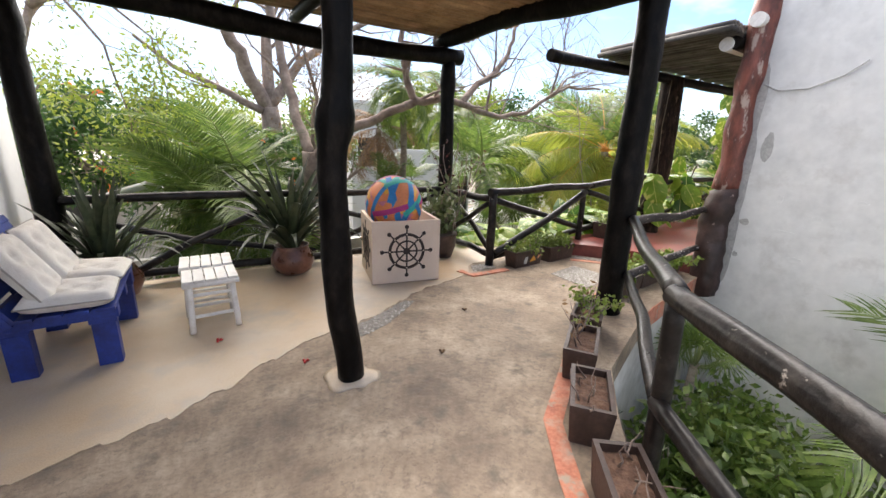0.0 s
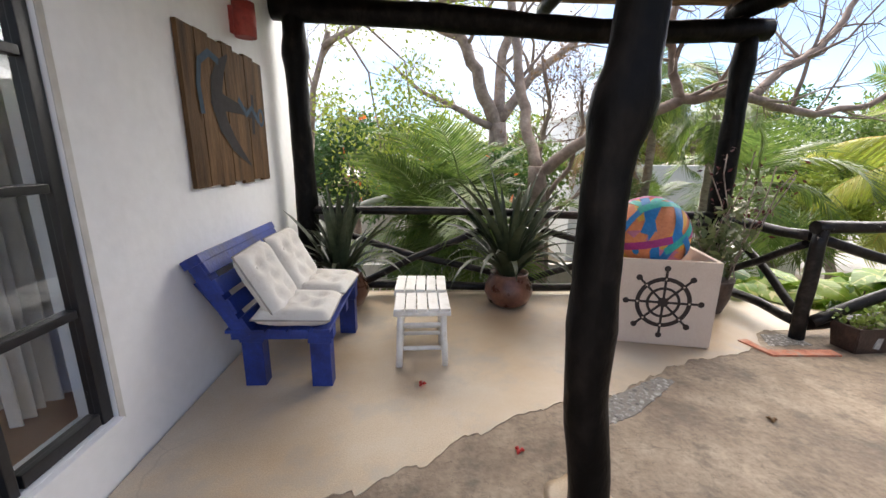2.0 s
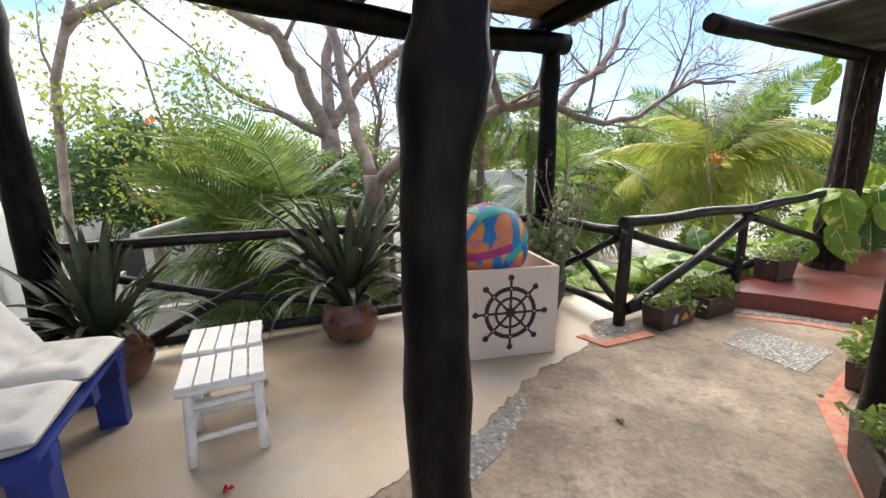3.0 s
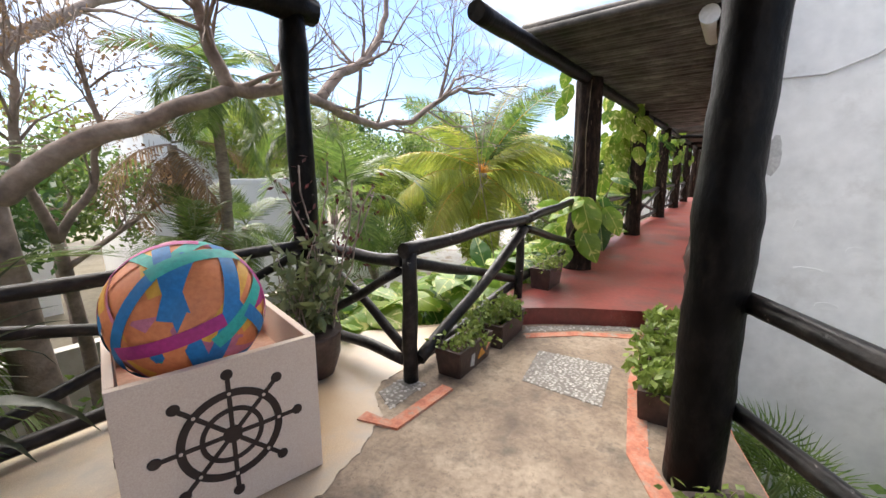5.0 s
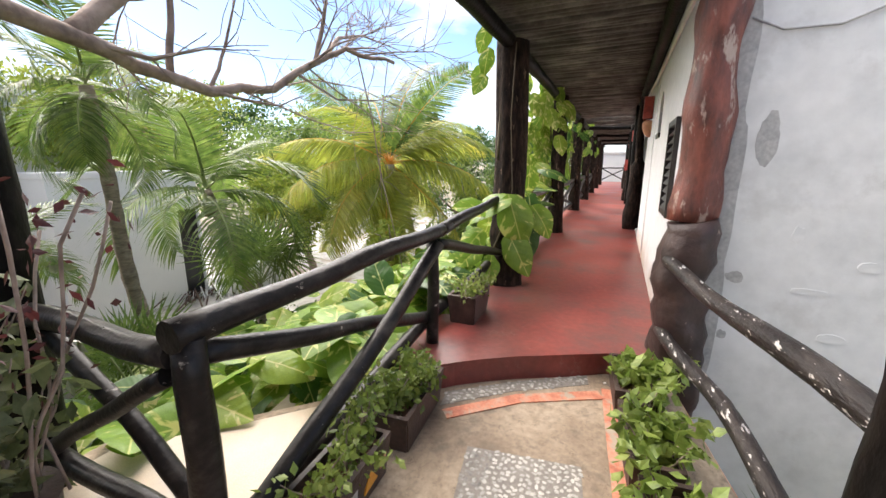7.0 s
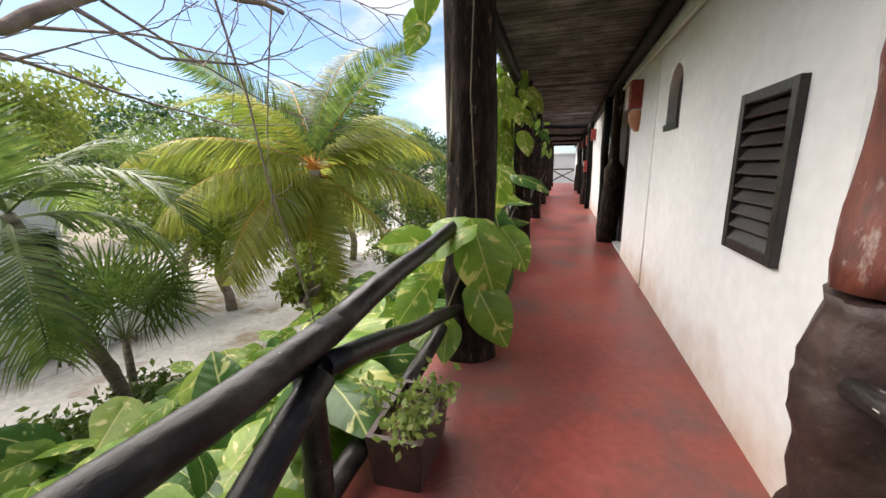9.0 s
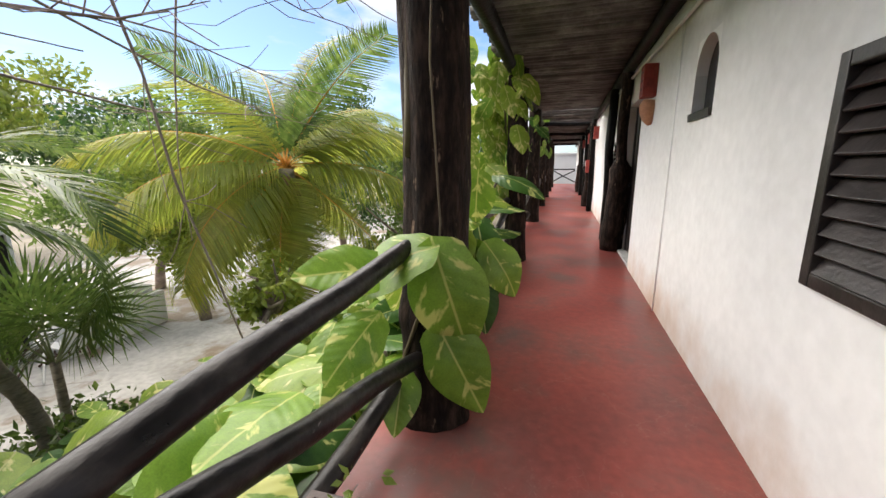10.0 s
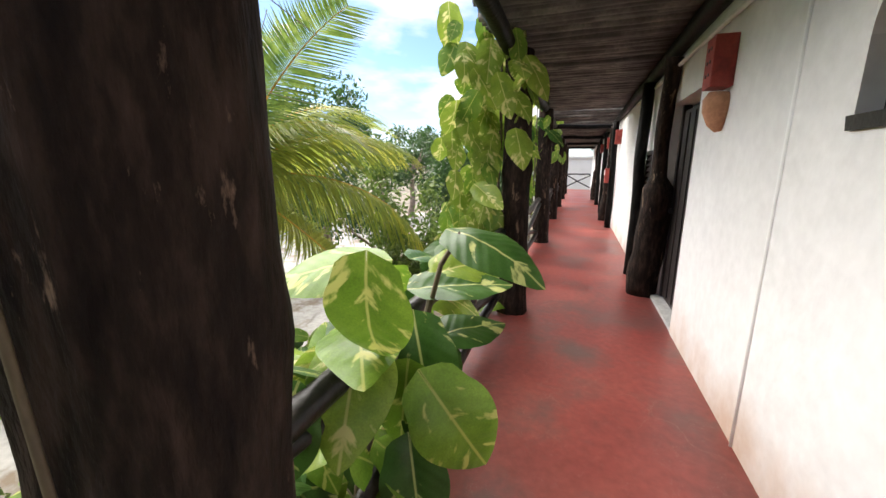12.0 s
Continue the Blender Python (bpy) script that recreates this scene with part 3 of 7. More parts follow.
# roof of the terrace: beams, rafters and a layer of sticks
log_thing("roof_beam", "long crooked black-stained roof beam", "beam", (-1.2, 4.88, 2.74), (3.5, 4.88, 2.70), 0.115, 0.10, wob=0.06, seed=5, sag=0.07, rough=0.18)
log_thing("roof_beam", "black-stained roof beam along the open side", "beam", (3.18, 5.0, 2.84), (3.5, 1.75, 2.86), 0.095, 0.1, wob=0.04, seed=6)
log_thing("roof_beam", "black-stained roof beam over the deck", "beam", (-1.2, 2.2, 2.93), (3.9, 2.1, 2.93), 0.08, wob=0.03, seed=7)
for x, s in ((-0.95, 8), (1.36, 9)):
    log_thing("roof_rafter", "black-stained round rafter under the sticks", "rafter", (x - 0.03, 5.05, 2.86), (x + 0.06, 1.8, 2.9), 0.072, wob=0.02, seed=s, group="terrace rafters")
bm = bmesh.new()
rng = np.random.default_rng(4)
y = 5.05
k = 0
while y > 1.75:
    r = rng.uniform(0.026, 0.046)
    z = 2.955 + rng.uniform(-0.012, 0.012)
    tube(bm, bent((-1.2, y, z), (3.65 + rng.uniform(-0.1, 0.1), y + rng.uniform(-0.02, 0.02), z + 0.02), 0.012, 12, k * 1.7), [r] * 13, 6, 0.15, k)
    y -= r * 1.85
    k += 1
structure("ceiling_terrace", bm, M_STICK, "ceiling of tan-brown wooden sticks laid side by side", "ceiling", True)
bm = bmesh.new()
box(bm, -1.3, 3.75, 1.7, 5.1, 3.02, 3.12)
structure("roof_terrace", bm, M_STICK_DARK, "flat roof cover over the sticks", "roof")

# ---- railings ----
def railing(label, poles, mat=None):
    """A rustic railing: poles (name, p0, p1, r0, r1, wob, sag)."""
    p = Vector(poles[0][1])
    t = thing("railing", label, "railing", (p.x, p.y, 0))
    for k, (nm, a, b, r0, r1, wob, sag) in enumerate(poles):
        bm = bmesh.new()
        off = Vector((p.x, p.y, 0))
        pole(bm, Vector(a) - off, Vector(b) - off, r0, r1, wob, k * 2.3 + p.x, 12, 0.13, sag, 0.12)
        part(nm, bm, mat or M_RAIL, t)
    return t


railing("black-stained rustic pole railing at the deck's back edge", [
    ("bottom_rail", (-0.95, 4.87, 0.13), (3.25, 4.87, 0.08), 0.045, 0.045, 0.02, 0),
    ("top_rail", (-0.95, 4.87, 0.92), (3.25, 4.87, 0.88), 0.045, 0.042, 0.02, 0),
    ("brace", (-0.75, 4.90, 0.70), (1.2, 4.90, 0.16), 0.036, 0.034, 0.02, 0),
    ("brace", (-0.75, 4.83, 0.02), (1.0, 4.83, 0.84), 0.036, 0.034, 0.02, 0),
    ("brace", (1.2, 4.90, 0.80), (3.2, 4.90, 0.16), 0.036, 0.034, 0.02, 0),
    ("brace", (1.2, 4.83, 0.16), (3.2, 4.83, 0.82), 0.036, 0.034, 0.02, 0)])
railing("dark rustic pole railing between corner post and planters", [
    ("top_rail", (3.34, 4.82, 0.84), (3.32, 3.82, 0.88), 0.048, 0.045, 0.015, 0),
    ("bottom_rail", (3.34, 4.82, 0.16), (3.33, 3.82, 0.14), 0.045, 0.042, 0.02, 0),
    ("brace", (3.31, 4.8, 0.22), (3.31, 3.85, 0.80), 0.036, 0.034, 0.015, 0),
    ("brace", (3.37, 4.8, 0.80), (3.37, 3.85, 0.20), 0.036, 0.034, 0.015, 0)])
railing("black-stained rustic pole railing beside the step", [
    ("railing_post", (3.33, 3.77, 0.0), (3.33, 3.77, 0.94), 0.055, 0.05, 0.01, 0),
    ("top_rail", (3.28, 3.77, 0.96), (5.2, 3.765, 0.985), 0.052, 0.048, 0.02, 0),
    ("top_rail", (5.15, 3.765, 0.985), (6.72, 3.75, 1.09), 0.046, 0.042, 0.015, 0),
    ("railing_post", (5.06, 3.77, 0.12), (5.06, 3.77, 0.93), 0.045, 0.042, 0.01, 0),
    ("brace", (3.36, 3.72, 0.16), (5.05, 3.72, 0.90), 0.048, 0.044, 0.015, 0),
    ("brace", (3.38, 3.81, 0.86), (5.05, 3.81, 0.36), 0.042, 0.040, 0.015, 0),
    ("bottom_rail", (3.38, 3.84, 0.10), (6.72, 3.84, 0.42), 0.048, 0.045, 0.03, 0),
    ("brace", (5.09, 3.75, 0.90), (6.70, 3.72, 0.50), 0.042, 0.040, 0.015, 0)])
railing("worn dark rustic pole railing along the edge planters", [
    ("railing_post", (1.92, 0.70, GROUND), (1.86, 0.74, 0.92), 0.05, 0.045, 0.01, 0),
    ("top_rail", (3.45, 1.96, 0.93), (1.86, 0.73, 0.93), 0.045, 0.052, 0.02, 0.02),
    ("top_rail", (1.88, 0.76, 0.93), (0.62, -1.1, 0.90), 0.052, 0.06, 0.02, 0),
    ("bottom_rail", (3.45, 1.93, 0.42), (1.85, 0.72, 0.40), 0.04, 0.042, 0.03, 0),
    ("bottom_rail", (1.85, 0.74, 0.40), (0.62, -1.1, 0.38), 0.042, 0.045, 0.02, 0),
    ("railing_post", (0.62, -1.1, -0.2), (0.62, -1.1, 0.93), 0.05, 0.05, 0.01, 0)])
railing("peeling dark rustic pole railing from post to painted pillar", [
    ("top_rail", (3.47, 1.97, 0.90), (5.5, 2.27, 0.84), 0.045, 0.040, 0.02, 0),
    ("bottom_rail", (3.47, 1.95, 0.38), (5.52, 2.27, 0.36), 0.042, 0.040, 0.03, 0)], M_PEEL)

# ---- house block with corridor ----
CW = 2.24
DOORS = [(10.24, 11.32), (17.3, 18.15), (24.5, 25.35)]
SHUT = [(6.065, 6.58, 1.05, 1.80), (11.9, 12.4, 1.04, 1.83), (19.2, 19.85, 1.1, 1.8), (26.2, 26.85, 1.1, 1.8)]
ARCH = (7.83, 8.26, 1.775, 2.275)
bm = bmesh.new()
wall_with_openings(bm, 5.75, 34.0, 0.17, 3.3, [(a, b, 0.17, 2.25) for a, b in DOORS] + SHUT + [ARCH], 0.2, "x", CW, -1)
structure("wall_corridor", bm, M_CORRWALL, "white stucco corridor wall with rust stains at its foot", "wall")
bm = bmesh.new()
box(bm, 5.62, 5.75, -4.0, 2.24, GROUND, 3.9)
structure("wall_gable", bm, M_GABLE, "white plastered end wall with peeling spots", "wall")
# back wall and ceiling of the rooms, their shade put into the colour
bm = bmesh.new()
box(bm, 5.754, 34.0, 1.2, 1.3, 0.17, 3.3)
structure("wall_rooms_back", bm, M_UNLIT, "inside of the rooms, coloured near black for shade", "wall")
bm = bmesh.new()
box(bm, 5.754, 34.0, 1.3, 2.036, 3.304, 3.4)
structure("ceiling_rooms", bm, M_UNLIT, "ceiling of the rooms, coloured near black for shade", "ceiling")

# corridor roof
log_thing("corridor_beam", "long black-stained beam on the corridor posts", "beam", (4.05, 3.74, 2.64), (12.0, 3.76, 2.66), 0.075, 0.07, wob=0.03, seed=21, mat=M_LOG, group="corridor beams")
log_thing("corridor_beam", "long black-stained beam on the corridor posts", "beam", (11.8, 3.78, 2.66), (34.0, 3.78, 2.66), 0.07, 0.07, wob=0.03, seed=22, mat=M_LOG, group="corridor beams")
log_thing("wall_beam", "dark log beam along the top of the white wall", "beam", (5.45, 2.32, 2.72), (34.0, 2.32, 2.72), 0.07, 0.07, wob=0.03, seed=23, mat=M_LOG)
for k, x in enumerate((18.0, 22.0, 26.0, 30.0)):
    log_thing("cross_beam", "dark round cross beam under the corridor roof", "beam", (x - 0.6, 4.0, 2.62), (x, 2.3, 2.66), 0.06, 0.06, wob=0.02, seed=30 + k, group="corridor cross beams")
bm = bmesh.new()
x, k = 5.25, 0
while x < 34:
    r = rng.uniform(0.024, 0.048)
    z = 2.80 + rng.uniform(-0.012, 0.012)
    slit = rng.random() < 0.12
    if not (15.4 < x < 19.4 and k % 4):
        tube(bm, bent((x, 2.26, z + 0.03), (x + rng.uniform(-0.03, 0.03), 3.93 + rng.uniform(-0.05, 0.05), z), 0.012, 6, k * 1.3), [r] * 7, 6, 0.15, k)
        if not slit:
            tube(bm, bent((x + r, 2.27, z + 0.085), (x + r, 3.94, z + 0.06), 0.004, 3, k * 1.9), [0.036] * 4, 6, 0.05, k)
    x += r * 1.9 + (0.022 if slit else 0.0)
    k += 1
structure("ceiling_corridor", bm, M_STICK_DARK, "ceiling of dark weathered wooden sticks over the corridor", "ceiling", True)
for k, (x, y, r, lean) in enumerate(((6.74, 3.685, 0.166, 0.12), (10.34, 3.67, 0.135, 0.02), (14.3, 3.72, 0.14, 0.0), (18.0, 3.74, 0.14, 0.0), (21.7, 3.74, 0.14, 0.0), (25.4, 3.74, 0.14, 0.0), (29.2, 3.74, 0.14, 0.0))):
    # a trunk with long folds in its bark and a few burls
    bm = bmesh.new()
    n, sides, fold = 56, 40, random.Random(40 + k)
    burls = [(fold.uniform(0.3, 2.3), fold.uniform(0, 6.28), fold.uniform(0.012, 0.03)) for j in range(7)]
    rings = []
    for i in range(n + 1):
        z = 2.5 * i / n
        ring = []
        for j in range(sides):
            q = 2 * math.pi * j / sides
            ridge = noise.noise((math.cos(q) * 2.6, math.sin(q) * 2.6, z * 0.55 + k * 9)) * 0.11 + noise.noise((math.cos(q) * 7, math.sin(q) * 7, z * 1.6 + k * 5)) * 0.055
            ridge += noise.noise((math.cos(q) * 15, math.sin(q) * 15, z * 7 + k)) * 0.02
            rr = r * (1.03 - 0.03 * z + ridge + 0.16 * math.exp(-z / 0.12))
            for bz, bq, bs in burls:
                rr += bs * math.exp(-((z - bz) / 0.09) ** 2 - (math.sin((q - bq) / 2) / 0.25) ** 2)
            bend = lean * min(1.0, z / 1.1) + 0.02 * noise.noise((z * 0.9, k * 3.0, 0))
            ring.append(bm.verts.new((math.cos(q) * rr + bend, math.sin(q) * rr + 0.03 * z / 2.5 + 0.02 * noise.noise((z * 0.9, k * 3.0, 6)), z)))
        rings.append(ring)
    for lo, hi in zip(rings, rings[1:]):
        for j in range(sides):
            bm.faces.new((lo[j], lo[(j + 1) % sides], hi[(j + 1) % sides], hi[j])).smooth = True
    bm.faces.new(rings[0][::-1])
    bm.faces.new(rings[-1])
    ob = part("corridor_post", bm, M_BARK, None)
    ob.location = (x, y, 0.15)
    tagged(ob, "dark bark-covered tree-trunk post at the corridor edge", "post", "corridor posts")
for k, x in enumerate((12.3, 16.8, 20.1, 23.0)):
    bm = bmesh.new()
    pole(bm, (0, 0, 0), (0.02, 0.0, 2.5), 0.075, 0.07, 0.02, 60 + k, 12, 0.12)
    ob = part("wall_post", bm, M_LOG, None)
    ob.location = (x, 2.34, 0.16)
    tagged(ob, "slim dark log post against the white wall", "post", "posts against the wall")
# outer railing between corridor posts
for xa, xb in ((6.98, 10.2), (10.48, 14.16), (14.44, 17.86), (18.14, 21.56)):
    railing("dark rustic pole railing between corridor posts", [
        ("top_rail", (xa, 3.78, 0.98), (xb, 3.78, 1.0), 0.045, 0.045, 0.02, 0),
        ("bottom_rail", (xa, 3.8, 0.34), (xb, 3.8, 0.34), 0.04, 0.04, 0.02, 0),
        ("brace", (xa, 3.76, 0.38), (xb, 3.76, 0.92), 0.036, 0.036, 0.02, 0),
        ("brace", (xa, 3.82, 0.92), (xb, 3.82, 0.38), 0.036, 0.036, 0.02, 0)])
railing("rustic pole railing across the corridor's end", [
    ("top_rail", (33.7, 2.3, 1.15), (33.7, 3.8, 1.15), 0.045, 0.045, 0.02, 0),
    ("brace", (33.7, 2.3, 0.3), (33.7, 3.8, 1.1), 0.04, 0.04, 0.02, 0),
    ("brace", (33.72, 3.8, 0.3), (33.72, 2.3, 1.1), 0.04, 0.04, 0.02, 0)])

# painted pillar at the corner
pil = thing("painted_pillar", "peeling red-brown painted log pillar at the wall corner", "pillar", (5.6, 2.16, 0.0))
bm = bmesh.new()
tube(bm, bent((0.02, 0, 1.1), (0.0, -0.03, 3.2), 0.02, 26, 71), [0.132 - 0.0004 * j + 0.008 * math.sin(j * 0.9) for j in range(27)], 26, 0.2, 71)
part("shaft", bm, M_PILASTER, pil)
bm = bmesh.new()
tube(bm, [(0.0, 0.01 * math.sin(j * 1.9), -0.25 + 0.0675 * j) for j in range(21)], [0.172 + 0.010 * math.sin(j * 0.55) - 0.0006 * j for j in range(21)], 26, 0.32, 72)
part("plinth", bm, M_STONE, pil, "dark brown stone-like plinth")


# ---- terrace furniture ----
def pallet_bench():
    t = thing("pallet_bench", "blue-painted wooden pallet bench against the white wall", "bench", (-0.72, 3.6, 0.0))
    for x, y in ((-0.19, -0.36), (0.24, -0.38), (0.26, 0.40), (-0.19, 0.42)):
        bm = bmesh.new()
        box(bm, x - 0.065, x + 0.065, y - 0.05, y + 0.05, 0.0, 0.31, bevel=0.006)
        box(bm, x - 0.075, x + 0.075, y - 0.055, y + 0.055, 0.31, 0.42, bevel=0.008)
        part("leg", bm, M_BLUE, t)
    for y in (-0.40, 0.03, 0.44):
        bm = bmesh.new()
        box(bm, -0.3, 0.33, y - 0.04, y + 0.04, 0.345, 0.42, bevel=0.005)
        part("seat_beam", bm, M_BLUE, t)
    for k in range(5):
        x = -0.24 + k * 0.13
        bm = bmesh.new()
        box(bm, x - 0.05, x + 0.05, -0.52, 0.52, 0.424, 0.446, bevel=0.004)
        part("seat_slat", bm, M_BLUE, t)
    lean = pose(-0.13, 0, 0.42, 0, -28, 0)
    for y in (-0.47, 0.03, 0.52):
        bm = bmesh.new()
        box(bm, -0.10, -0.02, y - 0.045, y + 0.045, 0.0, 0.54, lean, bevel=0.005)
        part("back_post", bm, M_BLUE, t)
    for k in range(4):
        z = 0.07 + k * 0.135
        bm = bmesh.new()
        box(bm, -0.017, 0.005, -0.52, 0.58, z - 0.05, z + 0.05, lean, bevel=0.004)
        part("back_slat", bm, M_BLUE, t)
    bm = bmesh.new()
    box(bm, -0.11, 0.01, -0.53, 0.60, 0.505, 0.56, lean, bevel=0.006)
    part("back_rail", bm, M_BLUE, t)
    for s in (-0.47, 0.55):
        bm = bmesh.new()
        pole(bm, (-0.43, s, 0.74), (-0.2, s, 0.40), 0.03, 0.03, 0.0, 1, 4, 0.0)
        part("side_brace", bm, M_BLUE, t)


def cushion(m, w, d, label):
    """A tufted square cushion: bulging pad with buttons pulled in, and a piped seam."""
    t = tagged(new("cushion"), label, "cushion", "bench cushions")
    t.empty_display_size = 0.1
    t.matrix_basis = m
    n = 18
    bm = bmesh.new()
    buttons = [(-0.22 * w, -0.2 * d), (0.22 * w, -0.2 * d), (-0.22 * w, 0.2 * d), (0.22 * w, 0.2 * d), (0, 0)]
    for side in (1, -1):
        grid = []
        for i in range(n + 1):
            row = []
            for j in range(n + 1):
                u, v = i / n * 2 - 1, j / n * 2 - 1
                h = 0.06 * (max(0.0, (1 - u ** 6) * (1 - v ** 6))) ** 0.5
                x, y = u * w / 2, v * d / 2
                for bx, by in buttons:
                    h -= 0.036 * math.exp(-((x - bx) ** 2 + (y - by) ** 2) / 0.0024)
                h += 0.005 * noise.noise((x * 9, y * 9, side + w))
                row.append(bm.verts.new((x, y, 0.055 + side * max(0.003, h))))
            grid.append(row)
        for i in range(n):
            for j in range(n):
                q = (grid[i][j], grid[i + 1][j], grid[i + 1][j + 1], grid[i][j + 1])
                bm.faces.new(q if side == 1 else q[::-1])
    bmesh.ops.remove_doubles(bm, verts=bm.verts, dist=0.0005)
    part("pad", bm, M_CUSHION, t, "", True)
    bm = bmesh.new()
    ring = [(sx * w / 2, sy * d / 2, 0.055) for sx, sy in ((-1, -1), (0, -1), (1, -1), (1, 0), (1, 1), (0, 1), (-1, 1), (-1, 0), (-1, -1))]
    tube(bm, ring, [0.006] * 9, 6)
    part("piping", bm, M_PIPING, t, "grey piped seam")
    for bx, by in buttons:
        bm = bmesh.new()
        bmesh.ops.create_uvsphere(bm, u_segments=8, v_segments=5, radius=0.012, matrix=Matrix.Translation((bx, by, 0.078)) @ Matrix.Diagonal((1, 1, 0.5, 1)))
        part("button", bm, M_CUSHION, t)


pallet_bench()
cushion(pose(-0.63, 3.31, 0.45, 0, 2, 2), 0.46, 0.46, "off-white tufted seat cushion on the blue bench")
cushion(pose(-0.61, 3.82, 0.45, 0, 2, -3), 0.46, 0.46, "off-white tufted seat cushion on the blue bench")
cushion(pose(-0.87, 3.32, 0.665, 0, 62, 3), 0.46, 0.46, "off-white tufted cushion leaning on the bench back")
cushion(pose(-0.87, 3.82, 0.665, 0, 62, -2), 0.46, 0.46, "off-white tufted cushion leaning on the bench back")


def stool(at, rz, w, d, h, label):
    t = thing("slatted_stool", label, "stool", at, "white stools", rz)
    for k in range(5):
        x = -w / 2 + w * (k + 0.5) / 5
        bm = bmesh.new()
        box(bm, x - w / 10 + 0.004, x + w / 10 - 0.004, -d / 2, d / 2, h - 0.022 - 0.002 * (k % 2), h, bevel=0.005)
        part("top_slat", bm, M_STOOL, t)
    for y in (-d / 2 + 0.03, d / 2 - 0.03):
        bm = bmesh.new()
        pole(bm, (-w / 2, y, h - 0.045), (w / 2, y, h - 0.045), 0.022, 0.022, 0.003, y, 10, 0.08)
        part("top_rail", bm, M_STOOL, t)
    legs = [(sx * (w / 2 - 0.05), sy * (d / 2 - 0.045)) for sx in (-1, 1) for sy in (-1, 1)]
    for k, (x, y) in enumerate(legs):
        bm = bmesh.new()
        pole(bm, (x * 1.1, y * 1.28, 0), (x, y, h - 0.03), 0.024, 0.022, 0.004, k + 1.0, 10, 0.1)
        part("leg", bm, M_STOOL, t)
    for z, pairs in ((0.12, ((0, 2), (1, 3))), (0.2, ((0, 1), (2, 3))), (0.30, ((0, 2), (1, 3)))):
        for a, b in pairs:
            bm = bmesh.new()
            pole(bm, (*legs[a], z), (*legs[b], z), 0.016, 0.016, 0.003, z, 8, 0.1)
            part("stretcher", bm, M_STOOL, t)


stool((0.165, 3.555, 0.012), 1, 0.40, 0.33, 0.435, "white-painted slatted wooden stool on the cream floor")
stool((0.155, 3.93, 0.012), -1, 0.41, 0.36, 0.45, "white-painted slatted wooden stool pushed behind another")

# crate with painted ship's wheels
BOX_AT = (2.14, 4.05, 0.012)
crate = thing("wooden_crate", "beige painted open crate with dark ship's wheels", "crate", BOX_AT, "", -12.8)
S, CH, TH = 0.385, 0.70, 0.035
for nm, dims in (("side_panel", (-S, S, -S, -S + TH, 0, CH)), ("side_panel", (-S, S, S - TH, S, 0, CH)), ("side_panel", (-S, -S + TH, -S + TH, S - TH, 0, CH)),
                 ("side_panel", (S - TH, S, -S + TH, S - TH, 0, CH))):
    bm = bmesh.new()
    box(bm, *dims, bevel=0.004)
    part(nm, bm, M_BOX, crate)
bm = bmesh.new()
box(bm, -S + TH, S - TH, -S + TH, S - TH, 0.46, 0.50)
part("inner_shelf", bm, M_BOX_IN, crate, "salmon-coloured board inside")


def ship_wheel(parent, m):
    bm = bmesh.new()
    for r, w in ((0.19, 0.016), (0.115, 0.010)):
        n = 40
        rows = []
        for k in range(n):
            a = 2 * math.pi * k / n
            rows.append([bm.verts.new(m @ Vector((math.cos(a) * q, math.sin(a) * q, h))) for q, h in ((r - w, 0.0), (r - w, 0.004), (r + w, 0.004), (r + w, 0.0))])
        for k in range(n):
            a, b = rows[k], rows[(k + 1) % n]
            for i in range(3):
                bm.faces.new((a[i], b[i], b[i + 1], a[i + 1]))
    bmesh.ops.create_cone(bm, segments=20, radius1=0.04, radius2=0.038, depth=0.005, cap_ends=True, matrix=m @ Matrix.Translation((0, 0, 0.0026)))
    bmesh.ops.recalc_face_normals(bm, faces=bm.faces)
    wheel = part("ship_wheel", bm, M_WHEEL, parent, "dark brown painted ship's wheel")
    for k in range(8):
        turn = m @ pose(0, 0, 0, 0, 0, 45 * k)
        bm = bmesh.new()
        box(bm, 0.02, 0.27, -0.009, 0.009, 0.0, 0.0048, turn)
        bmesh.ops.create_cone(bm, segments=14, radius1=0.024, radius2=0.022, depth=0.0052, cap_ends=True, matrix=turn @ Matrix.Translation((0.275, 0, 0.0027)))
        part("spoke", bm, M_WHEEL, wheel)
    for k in range(8):
        bm = bmesh.new()
        bmesh.ops.create_cone(bm, segments=8, radius1=0.008, radius2=0.007, depth=0.003, cap_ends=True, matrix=m @ pose(0, 0, 0, 0, 0, 45 * k) @ Matrix.Translation((0.19, 0, 0.0065)))
        part("rivet", bm, M_BOX, wheel)


ship_wheel(crate, pose(0, -S - 0.001, 0.36, 90, 0, 0))
ship_wheel(crate, pose(-S - 0.001, 0.0, 0.36, 90, 0, -90))

# ball covered with paper strips
BALL_C, BALL_R = Vector((2.09, 4.07, 0.835)), 0.318
ball_mat = [material("ball_" + nm, [tuple(0.8 * c for c in col), col], scale=6, rough=0.6, bump=0.15, bump_scale=50) for nm, col in
            (("orange", (0.78, 0.26, 0.10)), ("pink", (0.62, 0.20, 0.30)), ("blue", (0.02, 0.20, 0.48)), ("teal", (0.03, 0.42, 0.36)), ("magenta", (0.42, 0.03, 0.20)), ("amber", (0.80, 0.42, 0.06)))]
ball = thing("painted_ball", "large ball covered in bright multicoloured painted strips", "ball", BALL_C)
bm = bmesh.new()
bmesh.ops.create_icosphere(bm, subdivisions=5, radius=BALL_R)
part("ball_body", bm, ball_mat[0], ball, "", True)


